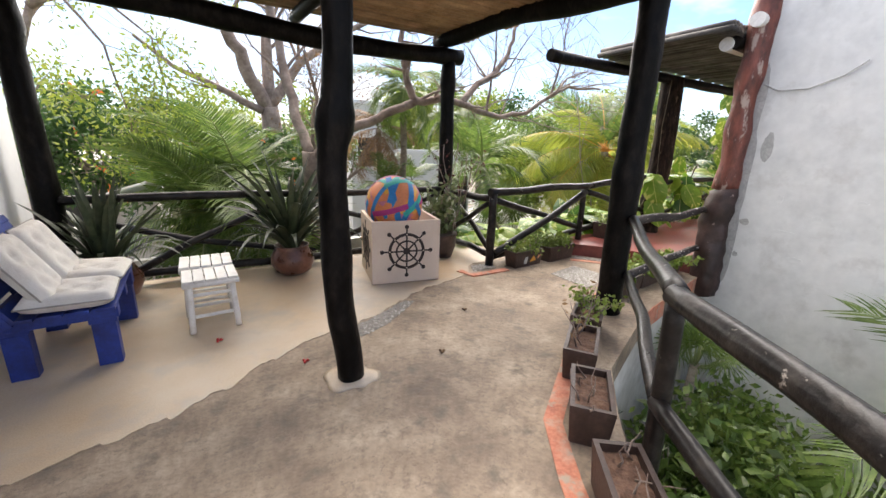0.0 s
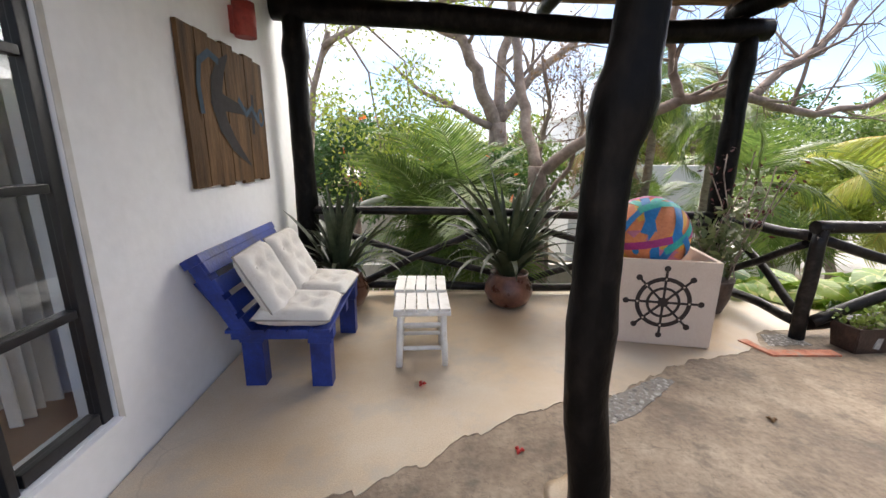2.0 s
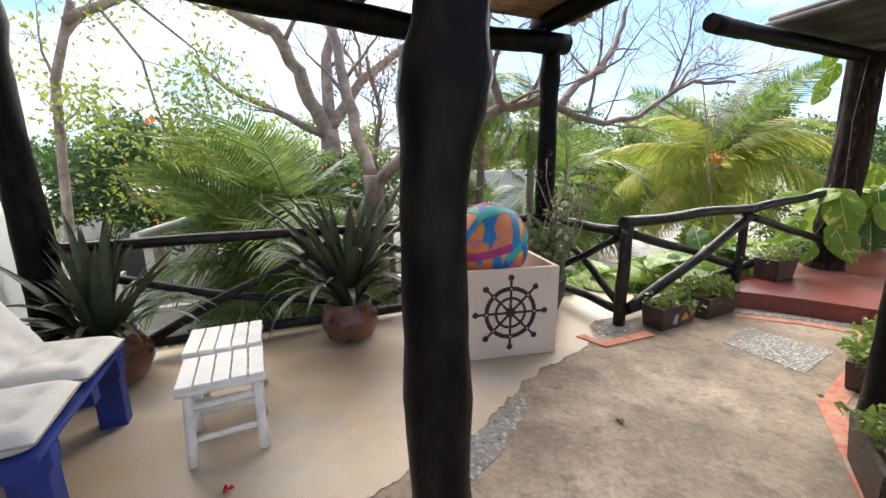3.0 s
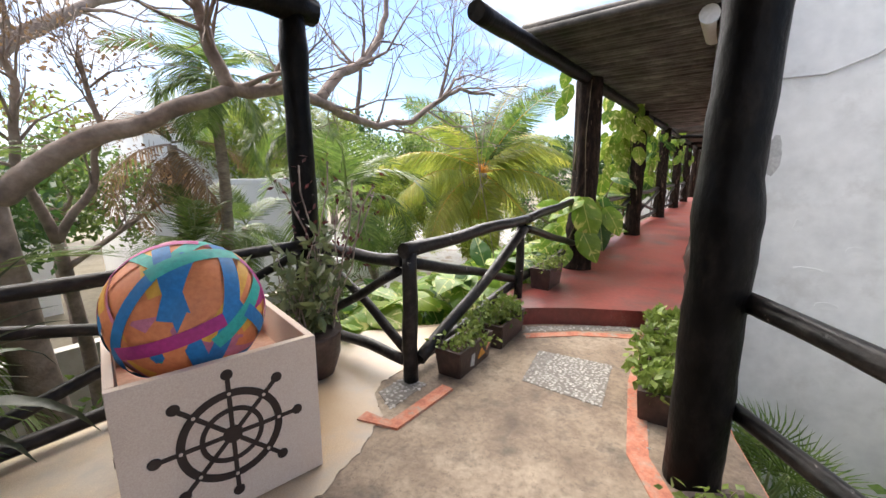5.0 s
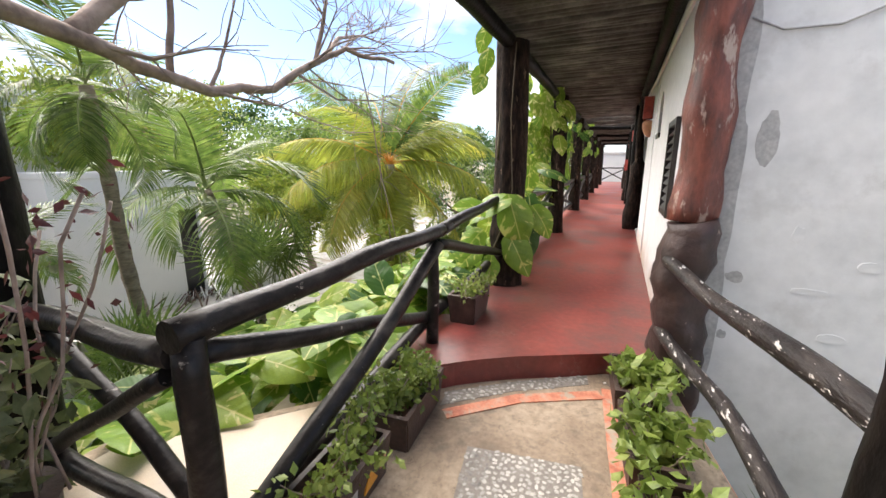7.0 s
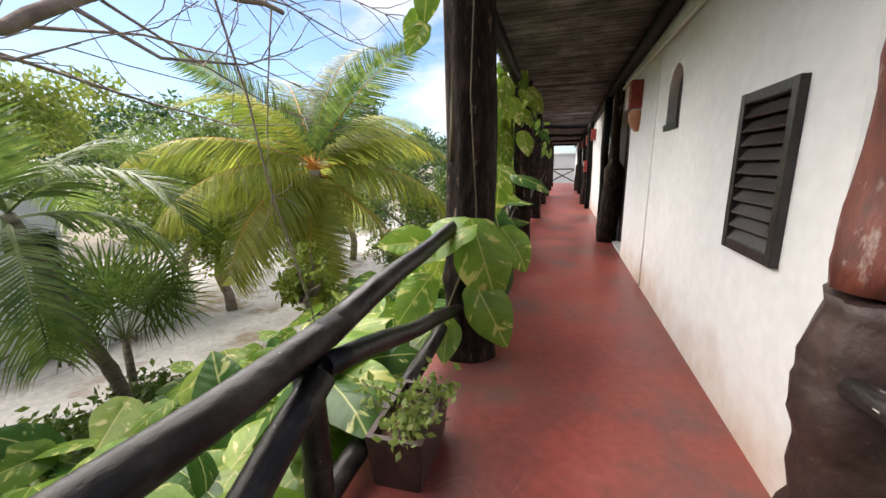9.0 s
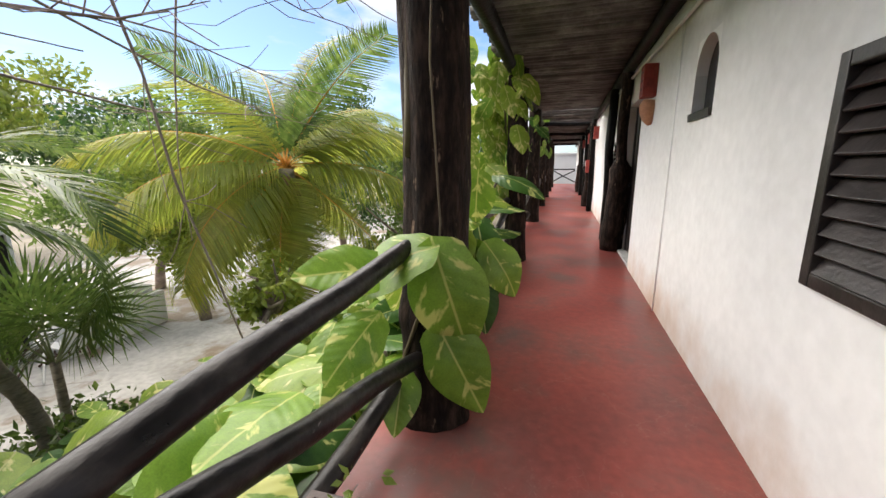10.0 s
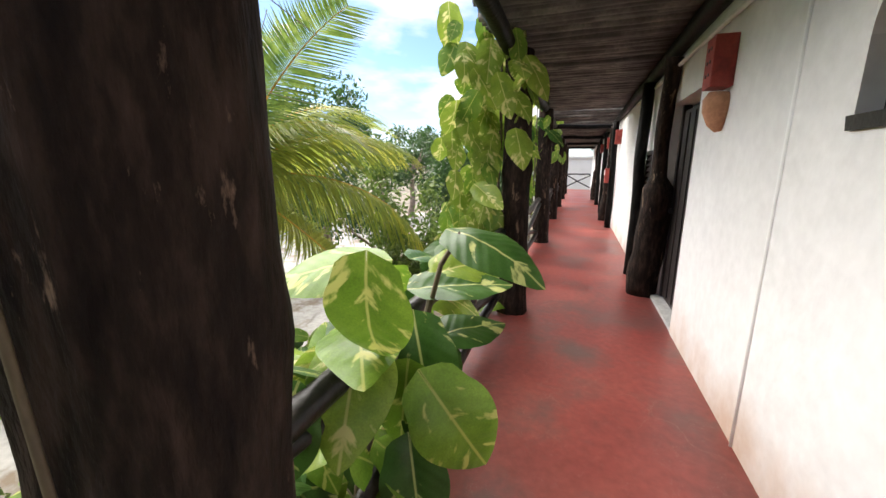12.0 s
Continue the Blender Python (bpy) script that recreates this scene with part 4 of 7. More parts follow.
def paper_strip(k, nrm, along, half_width, half_length, mat):
    """A strip laid along a great circle of the ball, each a little above the one before."""
    acr = nrm.cross(along).normalized()
    R = BALL_R + 0.0012 + 0.00018 * k
    bm = bmesh.new()
    rows = []
    for i in range(41):
        a = (i / 40 * 2 - 1) * half_length / R
        mid = nrm * math.cos(a) + along * math.sin(a)
        rows.append([bm.verts.new((mid + acr * (w * half_width / R)).normalized() * R) for w in (-1, -0.67, -0.33, 0, 0.33, 0.67, 1)])
    for p, q in zip(rows, rows[1:]):
        for j in range(6):
            bm.faces.new((p[j], p[j + 1], q[j + 1], q[j]))
    bmesh.ops.recalc_face_normals(bm, faces=bm.faces)
    part("paper_strip", bm, mat, ball, "", True)


rb = random.Random(11)
for k in range(54):
    nrm = Vector((rb.gauss(0, 1), rb.gauss(0, 1), rb.gauss(0, 1))).normalized()
    along = nrm.orthogonal().normalized()
    along.rotate(Matrix.Rotation(rb.uniform(0, 6.28), 3, nrm))
    paper_strip(k, nrm, along, rb.uniform(0.026, 0.036) + 0.02 * (k < 22), rb.uniform(0.16, 0.36), ball_mat[(0, 1, 5)[k % 3] if k < 24 else (3, 0, 2, 5, 4, 1, 3, 2, 0)[k % 9]])
for k, (n0, a0, hw, hl, col) in enumerate((((0.15, -0.95, 0.2), (-0.35, 0.15, -0.9), 0.036, 0.36, 2), ((-0.55, -0.8, -0.1), (0.8, -0.5, 0.25), 0.030, 0.22, 4),
                                           ((0.35, -0.8, 0.1), (0.75, 0.3, 0.55), 0.032, 0.20, 3), ((0.75, -0.55, 0.35), (-0.3, 0.2, 0.9), 0.022, 0.2, 4),
                                           ((0.6, -0.75, -0.2), (0.6, 0.3, -0.7), 0.032, 0.14, 2), ((-0.35, -0.7, 0.6), (0.5, 0.4, 0.7), 0.032, 0.16, 2), ((0.0, -0.5, 0.85), (1.0, 0.1, 0.0), 0.034, 0.2, 3))):
    nv = Vector(n0).normalized()
    av = Vector(a0)
    paper_strip(54 + k, nv, (av - nv * av.dot(nv)).normalized(), hw, hl, ball_mat[col])


def blade_mesh(name, length, width, droop, twist, seed):
    """A long pointed blade, folded along its middle, that starts upright (+z) and bends over to +y."""
    r = random.Random(seed)
    bm = bmesh.new()
    n, p, a = 9, Vector((0, 0, 0)), radians(88)
    rows = []
    for k in range(n + 1):
        t = k / n
        w = width * (0.55 + 0.9 * t - 1.45 * t ** 2.2) + 0.001
        d = Vector((0, math.cos(a), math.sin(a)))
        up = Vector((0, -math.sin(a), math.cos(a)))
        tw = Matrix.Rotation(twist * t, 3, d)
        sx = tw @ Vector((1, 0, 0))
        rows.append([bm.verts.new(p - sx * w + up * w * 0.35), bm.verts.new(p), bm.verts.new(p + sx * w + up * w * 0.35)])
        p = p + d * length / n
        a -= droop / n * (0.4 + 1.2 * t)
    for q, s in zip(rows, rows[1:]):
        for i in range(2):
            f = bm.faces.new((q[i], q[i + 1], s[i + 1], s[i]))
            f.smooth = True
    me = bpy.data.meshes.new(name)
    bm.to_mesh(me)
    bm.free()
    return me


def clay_pot_plant(at, r, h, blades, length, label, seed):
    t = thing("potted_plant", label, "potted plant", at)
    prof = [(0.55, 0.0), (0.82, 0.12), (1.0, 0.42), (0.97, 0.62), (0.80, 0.84), (0.74, 0.92), (0.80, 1.0), (0.72, 1.0), (0.66, 0.86)]
    bm = bmesh.new()
    n = 28
    rows = [[bm.verts.new((math.cos(2 * math.pi * k / n) * r * q, math.sin(2 * math.pi * k / n) * r * q, h * z)) for k in range(n)] for q, z in prof]
    for a, b in zip(rows, rows[1:]):
        for k in range(n):
            f = bm.faces.new((a[k], a[(k + 1) % n], b[(k + 1) % n], b[k]))
            f.smooth = True
    bm.faces.new(rows[0][::-1])
    part("pot", bm, M_CLAY, t, "glazed brown clay pot with a rim")
    bm = bmesh.new()
    bmesh.ops.create_circle(bm, cap_ends=True, segments=20, radius=r * 0.7, matrix=Matrix.Translation((0, 0, h * 0.88)))
    part("soil", bm, M_SOIL, t)
    rr = random.Random(seed)
    meshes = [blade_mesh("blade", 1.0, 0.050, dr, tw, k) for k, (dr, tw) in enumerate(((0.3, 0.2), (0.8, 0.5), (1.5, -0.4), (2.3, 0.3), (0.5, -0.6)))]
    for k in range(blades):
        q = rr.random()
        ang = rr.uniform(0, 360)
        tilt = 3 + 40 * q ** 1.4
        me = meshes[0 if q < 0.2 else (1 if q < 0.5 else (2 if q < 0.75 else 3))] if k % 5 else meshes[4]
        ob = mesh_part("leaf", me, M_SANSE, t)
        s = length * rr.uniform(0.55, 1.1) * (1.0 - 0.15 * q)
        ob.matrix_basis = pose(0, 0, 0, 0, 0, ang) @ Matrix.Translation((0, r * 0.35 * rr.random(), h * 0.86)) @ pose(0, 0, 0, -tilt, 0, 0) @ Matrix.Diagonal((s ** 0.6, s, s, 1))


clay_pot_plant((1.03, 4.58, 0.012), 0.24, 0.34, 105, 1.12, "grey-green spiky plant in a round brown clay pot", 5)
clay_pot_plant((-0.63, 4.55, 0.012), 0.27, 0.36, 75, 0.86, "dark sword-leaved plant in a brown clay pot", 6)

# board with a painted anchor
board = thing("anchor_board", "dark-stained plank board with painted anchor on the wall", "wall art", (WALL_X + 0.005, 3.9, 1.26))
edges = [-0.58, -0.41, -0.25, -0.08, 0.08, 0.25, 0.42, 0.58]
for k, (a, b) in enumerate(zip(edges, edges[1:])):
    bm = bmesh.new()
    dz = 0.012 * math.sin(k * 2.7)
    box(bm, 0.0, 0.028 + 0.002 * (k % 2), a + 0.002, b - 0.002, dz, 0.94 + dz - 0.0015 * k, bevel=0.003)
    part("plank", bm, M_BOARD, board)


def flat_stroke(pts, w, mat, name, z, parent):
    """A flat painted stroke on the board (y, z) with a width at each point."""
    bm = bmesh.new()
    rows = []
    for k, (y, h) in enumerate(pts):
        a, b = pts[max(0, k - 1)], pts[min(len(pts) - 1, k + 1)]
        d = Vector((b[0] - a[0], b[1] - a[1])).normalized()
        ww = w[k] if isinstance(w, list) else w
        rows.append([bm.verts.new((z, y - d.y * ww, h + d.x * ww)), bm.verts.new((z, y + d.y * ww, h - d.x * ww))])
    for a, b in zip(rows, rows[1:]):
        bm.faces.new((a[0], a[1], b[1], b[0]))
    part(name, bm, mat, parent)


flat_stroke([(-0.02, 0.87), (-0.13, 0.78), (-0.21, 0.66), (-0.23, 0.54), (-0.17, 0.40), (-0.04, 0.27), (0.2, 0.12)], [0.008, 0.05, 0.075, 0.08, 0.07, 0.05, 0.008], M_ANCHOR, "anchor_arm", 0.034, board)
flat_stroke([(-0.2, 0.55), (0.1, 0.53), (0.44, 0.50)], [0.06, 0.035, 0.03], M_ANCHOR, "anchor_shank", 0.0345, board)
flat_stroke([(0.30, 0.36), (0.32, 0.5), (0.33, 0.66)], 0.026, M_ANCHOR, "anchor_stock", 0.035, board)
flat_stroke([(0.47 + 0.05 * math.sin(radians(30 * k)), 0.5 + 0.06 * math.cos(radians(30 * k))) for k in range(13)], 0.014, M_ROPE, "anchor_ring", 0.0352, board)
flat_stroke([(-0.42, 0.45), (-0.44, 0.62), (-0.40, 0.76), (-0.28, 0.83), (-0.16, 0.80)], 0.024, M_ROPE, "painted_rope", 0.0356, board)
flat_stroke([(0.08, 0.60), (0.2, 0.50), (0.3, 0.56), (0.42, 0.46)], 0.022, M_ROPE, "painted_rope", 0.036, board)

# red clay lamp on the wall above the board
lamp = thing("wall_lamp", "red clay cylinder lamp hanging on the white wall", "lamp", (WALL_X + 0.09, 4.1, 2.30))
bm = bmesh.new()
tube(bm, [(0, 0, 0), (0, 0, 0.12), (0, 0, 0.23)], [0.075, 0.08, 0.078], 20, 0.04)
part("shade", bm, M_LAMPRED, lamp)
bm = bmesh.new()
tube(bm, [(0, 0, 0.23), (-0.04, 0, 0.40), (-0.08, 0.0, 0.62)], [0.006] * 3, 6)
part("cord", bm, M_BLACK, lamp)
bm = bmesh.new()
box(bm, -0.09, -0.06, -0.05, 0.05, 0.02, 0.2, bevel=0.004)
part("back_plate", bm, M_LAMPRED, lamp)

for k, (x, y) in enumerate(((0.165, 3.16), (0.668, 2.56), (1.6, 2.2), (2.2, 2.75))):
    bm = bmesh.new()
    for j in range(3):
        tube(bm, [(0, 0, 0.004), (0.015 * math.cos(j * 2.1), 0.015 * math.sin(j * 2.1), 0.012), (0.03 * math.cos(j * 2.1), 0.03 * math.sin(j * 2.1), 0.006)], [0.003, 0.012, 0.002], 5)
    ob = part("fallen_petal", bm, M_PETAL if k < 2 else M_DRY, None)
    ob.location = (x, y, 0.012 if k == 0 else 0.0)
    tagged(ob, "crumpled red petal fallen on the floor" if k < 2 else "small dry brown leaf on the floor", "petal" if k < 2 else "dry leaf")


# bed seen through the window
bed = thing("bed", "low bed with a rumpled white sheet inside the room", "bed", (-2.85, 2.45, 0.0))
bm = bmesh.new()
box(bm, -0.8, 0.8, -0.75, 0.95, 0.12, 0.48, bevel=0.07)
part("mattress", bm, M_ROOM, bed)
bm = bmesh.new()
rows = []
for i in range(49):
    u = i / 48 * 2 - 1
    row = []
    for j in range(37):
        v = j / 36 * 2 - 1
        e = max(abs(u), abs(v)) ** 8
        drop = 0.26 * e + 0.03 * e * math.sin(u * 17 + v * 13)
        row.append(bm.verts.new((u * 0.86, 0.1 + v * 0.9, 0.50 - drop + 0.012 * noise.noise((u * 4, v * 4, 0)))))
    rows.append(row)
for p, q in zip(rows, rows[1:]):
    for j in range(36):
        bm.faces.new((p[j], q[j], q[j + 1], p[j + 1]))
part("sheet", bm, M_CUSHION, bed, "rumpled white sheet", True)
for x, y in ((-0.72, -0.66), (0.72, -0.66), (-0.72, 0.86), (0.72, 0.86)):
    bm = bmesh.new()
    box(bm, x - 0.04, x + 0.04, y - 0.04, y + 0.04, 0.0, 0.12, bevel=0.005)
    part("leg", bm, M_SHUTTER, bed)

# curtain behind the large window
bm = bmesh.new()
rows = []
for k in range(121):
    y = 2.36 + 0.75 * k / 120
    rows.append([bm.verts.new((-1.55 + 0.035 * math.sin(k * 0.62) + 0.015 * math.sin(k * 0.21), y, z)) for z in (0.35, 1.4, 2.5)])
for a, b in zip(rows, rows[1:]):
    for i in range(2):
        bm.faces.new((a[i], b[i], b[i + 1], a[i + 1]))
tagged(part("curtain", bm, M_CUSHION, None, "", True), "pale gathered curtain hanging behind the window", "curtain")
log_thing("curtain_rod", "dark curtain rod over the window", "curtain rod", (-1.55, -0.5, 2.52), (-1.55, 3.5, 2.52), 0.015, 0.015, M_BLACK, wob=0, rough=0)


# ---- planters ----
def planter(at, rz, L, W, H, lush, label, seed, mat=None, leaf=0.05, tall=0.16, broken=False):
    """A rectangular clay trough with rim, soil, stems and leaves."""
    t = thing("trough_planter", label, "planter", at, "trough planters", rz)
    bm = bmesh.new()
    n0 = [(-L / 2 * 0.9, -W / 2 * 0.85), (L / 2 * 0.9, -W / 2 * 0.85), (L / 2 * 0.9, W / 2 * 0.85), (-L / 2 * 0.9, W / 2 * 0.85)]
    n1 = [(-L / 2, -W / 2), (L / 2, -W / 2), (L / 2, W / 2), (-L / 2, W / 2)]
    n2 = [(x * (1 - 0.05 / L), y * (1 - 0.05 / W)) for x, y in n1]
    rings = [[bm.verts.new((x, y, z)) for x, y in ring] for ring, z in ((n0, 0), (n1, H - 0.03), (n1, H), (n2, H), (n2, H - 0.05))]
    for a, b in zip(rings, rings[1:]):
        for k in range(4):
            bm.faces.new((a[k], a[(k + 1) % 4], b[(k + 1) % 4], b[k]))
    bm.faces.new(rings[0][::-1])
    bmesh.ops.bevel(bm, geom=[e for e in bm.edges if abs(e.verts[0].co.z - e.verts[1].co.z) > 0.1], offset=0.008, segments=2, affect="EDGES")
    part("trough", bm, mat or M_PLANTER, t)
    bm = bmesh.new()
    bmesh.ops.create_grid(bm, x_segments=14, y_segments=5, size=0.5, matrix=Matrix.Translation((0, 0, H - 0.045)) @ Matrix.Diagonal((L * 0.94, W * 0.86, 1, 1)))
    for v in bm.verts:
        v.co.z += 0.014 * noise.noise(v.co * 22 + Vector((seed, 0, 0)))
    part("soil", bm, M_SOIL, t)
    rg = np.random.default_rng(seed)
    bm = bmesh.new()
    tips = []
    for k in range(int(6 + 16 * lush)):
        b = Vector((rg.uniform(-0.42, 0.42) * L, rg.uniform(-0.3, 0.3) * W, H - 0.05))
        tip = b + Vector((rg.normal() * 0.09, rg.normal() * 0.09, tall * rg.uniform(0.5, 1.3)))
        pts = bent(b, tip, 0.02, 4, seed + k * 1.3)
        tube(bm, pts, [0.006, 0.005, 0.004, 0.003, 0.002], 5)
        for q in pts[1:]:
            tips += [q] * int(1 + 16 * lush)
    tagged(part("stem_tangle", bm, M_TREE, t), "", "", "", "stuff")
    if lush > 0:
        pts = np.array([tuple(q) for q in tips]) + rg.normal(size=(len(tips), 3)) * [0.03, 0.03, 0.015]
        v, f = leaf_cloud(pts, leaf, rg, aspect=0.62, droop=0.15)
        cloud_part("foliage", v, f, M_SMALL if lush > 0.3 else M_DRY, t, "", "stuff")


# along the deck edge
ANG = 39
planter((1.53, 0.62, 0.0), ANG + 12, 0.42, 0.22, 0.23, 0.0, "dark brown trough planter with dry twigs", 11)
planter((1.91, 1.11, 0.0), ANG, 0.44, 0.23, 0.24, 0.0, "dark brown trough planter of bare soil and twigs", 12, tall=0.2)
planter((2.36, 1.53, 0.0), ANG - 5, 0.46, 0.22, 0.24, 0.05, "dark brown trough planter with withered plants", 13, tall=0.3)
planter((2.86, 1.86, 0.0), ANG - 8, 0.5, 0.24, 0.24, 0.32, "dark brown trough planter with sparse small leaves", 14)
# before the railing, left of the step
planter((3.77, 3.60, 0.0), 3, 0.52, 0.22, 0.21, 0.55, "chipped dark brown trough planter with small leafy plants", 15, leaf=0.045)
for k, (pts, mt) in enumerate((([(0.02, 0.02), (0.13, 0.03), (0.08, 0.10)], M_ORANGESTALK), ([(0.16, 0.04), (0.22, 0.08), (0.20, 0.16), (0.17, 0.15)], M_TERRA), ([(-0.10, 0.01), (-0.05, 0.0), (-0.02, 0.10), (-0.07, 0.11)], M_GREYPATCH))):
    bm = bmesh.new()
    prism(bm, pts, -0.004, 0.004)
    ob = part("shard", bm, mt, bpy.data.objects["trough_planter.004"], "coloured tile shard")
    ob.matrix_basis = pose(0, -0.108, 0.04, 86, 0, 0)
planter((4.40, 3.60, 0.0), 5, 0.56, 0.22, 0.21, 0.8, "dark brown trough planter with trailing green leaves", 16, leaf=0.05)
planter((5.66, 3.70, 0.17), 2, 0.45, 0.24, 0.24, 0.45, "broken brown trough planter with reddish dry plant", 17, leaf=0.045)
# along the wall side of the deck
planter((4.02, 2.30, 0.0), 6, 0.46, 0.22, 0.2, 0.45, "dark trough planter full of fresh green leaves", 18, leaf=0.075, tall=0.14)
planter((4.55, 2.38, 0.0), 6, 0.5, 0.22, 0.2, 0.45, "dark trough planter full of fresh green leaves", 19, leaf=0.075, tall=0.14)
planter((5.12, 2.44, 0.0), 5, 0.48, 0.22, 0.2, 0.55, "dark trough planter full of bushy green leaves", 20, leaf=0.075, tall=0.14)

# leafy shrub in a big pot by the corner post
shrub = thing("potted_shrub", "straggly grey-green shrub in a dark brown pot", "potted plant", (2.98, 4.42, 0.012))
bm = bmesh.new()
tube(bm, [(0, 0, 0), (0, 0, 0.15), (0, 0, 0.30), (0, 0, 0.33)], [0.15, 0.20, 0.21, 0.22], 24, 0.02)
part("pot", bm, M_PLANTER, shrub)
rg = np.random.default_rng(31)
bm = bmesh.new()
tips = []
for k in range(26):
    b = Vector((rg.normal() * 0.06, rg.normal() * 0.06, 0.3))
    tip = b + Vector((rg.normal() * 0.22, rg.normal() * 0.22, rg.uniform(0.2, 0.75)))
    pts = bent(b, tip, 0.04, 6, k * 1.9)
    tube(bm, pts, [0.008, 0.007, 0.006, 0.005, 0.004, 0.003, 0.002], 5)
    for q in pts[1:]:
        tips += [q] * 4
tagged(part("stem_tangle", bm, M_TREE, shrub), "", "", "", "stuff")
pts = np.array([tuple(q) for q in tips]) + rg.normal(size=(len(tips), 3)) * 0.035
M_SHRUB = foliage("grey_green_shrub_leaf", [(0.06, 0.085, 0.03), (0.11, 0.135, 0.055), (0.19, 0.20, 0.10)], rough=0.45)
v, f = leaf_cloud(pts, 0.10, rg, aspect=0.5, droop=0.4)
cloud_part("foliage", v, f, M_SHRUB, shrub, "", "stuff")
bm = bmesh.new()
tips = []
for k in range(7):
    b = Vector((rg.normal() * 0.05 + 0.1, rg.normal() * 0.06, 0.3))
    pts = bent(b, b + Vector((rg.normal() * 0.15, rg.normal() * 0.15, rg.uniform(0.9, 1.25))), 0.05, 6, k * 2.9)
    tube(bm, pts, [0.006] * 7, 5)
    for q in pts[3:]:
        tips += [q] * 5
tagged(part("stem_tangle", bm, M_TREE, shrub), "", "", "", "stuff")
v, f = leaf_cloud(np.array([tuple(q) for q in tips]) + rg.normal(size=(len(tips), 3)) * 0.05, 0.05, rg, aspect=0.45, droop=0.4)
M_PURPLE = foliage("dark_purple_leaf", [(0.05, 0.012, 0.014), (0.10, 0.025, 0.025)], rough=0.5)
cloud_part("foliage", v, f, M_PURPLE, shrub, "dark purple leaves", "stuff")

# ---- corridor fittings ----
def shutter(x0, x1, z0, z1, label):
    t = thing("window_shutter", label, "window", ((x0 + x1) / 2, CW, z0), "corridor shutters")
    t["kind"] = "structure"
    w, h, fw = x1 - x0, z1 - z0, 0.05
    for nm, dims in (("frame", (-w / 2, -w / 2 + fw, -0.05, 0.035, 0, h)), ("frame", (w / 2 - fw, w / 2, -0.05, 0.035, 0, h)),
                     ("frame", (-w / 2 + fw, w / 2 - fw, -0.05, 0.033, 0, fw)), ("frame", (-w / 2 + fw, w / 2 - fw, -0.05, 0.033, h - fw, h))):
        bm = bmesh.new()
        box(bm, *dims, bevel=0.006)
        part(nm, bm, M_SHUTTER, t)
    n = 10
    for k in range(n):
        z = fw + (h - 2 * fw) * (k + 0.5) / n
        bm = bmesh.new()
        box(bm, -w / 2 + fw, w / 2 - fw, -0.006, 0.006, -0.042, 0.042, pose(0, 0.002, z, 35, 0, 0), bevel=0.003)
        part("slat", bm, M_SHUTTER, t)
    # near-black sheet added for the shade seen between the slats
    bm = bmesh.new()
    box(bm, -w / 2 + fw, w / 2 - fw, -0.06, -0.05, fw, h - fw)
    part("shade_sheet", bm, M_UNLIT, t)


for s in SHUT:
    shutter(*s, "black louvred wooden shutter in the white wall")

# little arched window: white reveal closing the rectangle's upper corners, dark pane and sill
aw = thing("window_arched", "small arched niche window with dark pane", "window", ((ARCH[0] + ARCH[1]) / 2, CW, ARCH[2]))
aw["kind"] = "structure"
w, h = ARCH[1] - ARCH[0], ARCH[3] - ARCH[2]
bm = bmesh.new()
r = w / 2
prev = None
for k in range(17):
    a = math.pi * k / 16
    x, z = -math.cos(a) * r, h - r + math.sin(a) * r
    cur = [bm.verts.new((x, yy, zz)) for yy in (0.0, -0.2) for zz in (z, h + 0.001)]
    if prev:
        bm.faces.new((prev[0], cur[0], cur[1], prev[1]))
        bm.faces.new((prev[2], cur[2], cur[0], prev[0]))
    prev = cur
bmesh.ops.recalc_face_normals(bm, faces=bm.faces)
part("arch_reveal", bm, M_WHITE, aw)
bm = bmesh.new()
box(bm, -r, r, -0.085, -0.075, 0, h)
part("pane", bm, M_BLACK, aw, "dark pane")
bm = bmesh.new()
box(bm, -r, r, -0.074, 0.02, -0.02, 0.03, pose(0, 0, 0, -6, 0, 0))
part("window_sill", bm, M_SHUTTER, aw)


def box_lamp(x, z, label):
    t = thing("box_lamp", label, "lamp", (x, CW, z), "red corridor lamps")
    bm = bmesh.new()
    box(bm, -0.09, 0.09, 0.0, 0.13, 0, 0.31, bevel=0.006)
    part("shade", bm, M_LAMPRED, t)
    for k in range(3):
        for j in range(2):
            bm = bmesh.new()
            bmesh.ops.create_cone(bm, segments=10, radius1=0.012, radius2=0.012, depth=0.006, cap_ends=True,
                                  matrix=Matrix.Translation((-0.03 + 0.06 * j, 0.1315, 0.08 + 0.08 * k)) @ pose(0, 0, 0, 90, 0, 0))
            part("light_hole", bm, M_BLACK, t)


for x in (9.62, 16.4, 19.0, 22.6, 27.0):
    box_lamp(x, 2.13, "red clay box lamp on the white wall")
sc = thing("wall_sconce", "terracotta half-bowl sconce below the red lamp", "sconce", (9.64, CW, 1.86))
bm = bmesh.new()
tube(bm, [(0, 0.02, 0), (0, 0.03, 0.05), (0, 0.035, 0.13), (0, 0.035, 0.2), (0, 0.03, 0.245)], [0.02, 0.06, 0.09, 0.095, 0.07], 18)
part("bowl", bm, M_TERRA, sc)

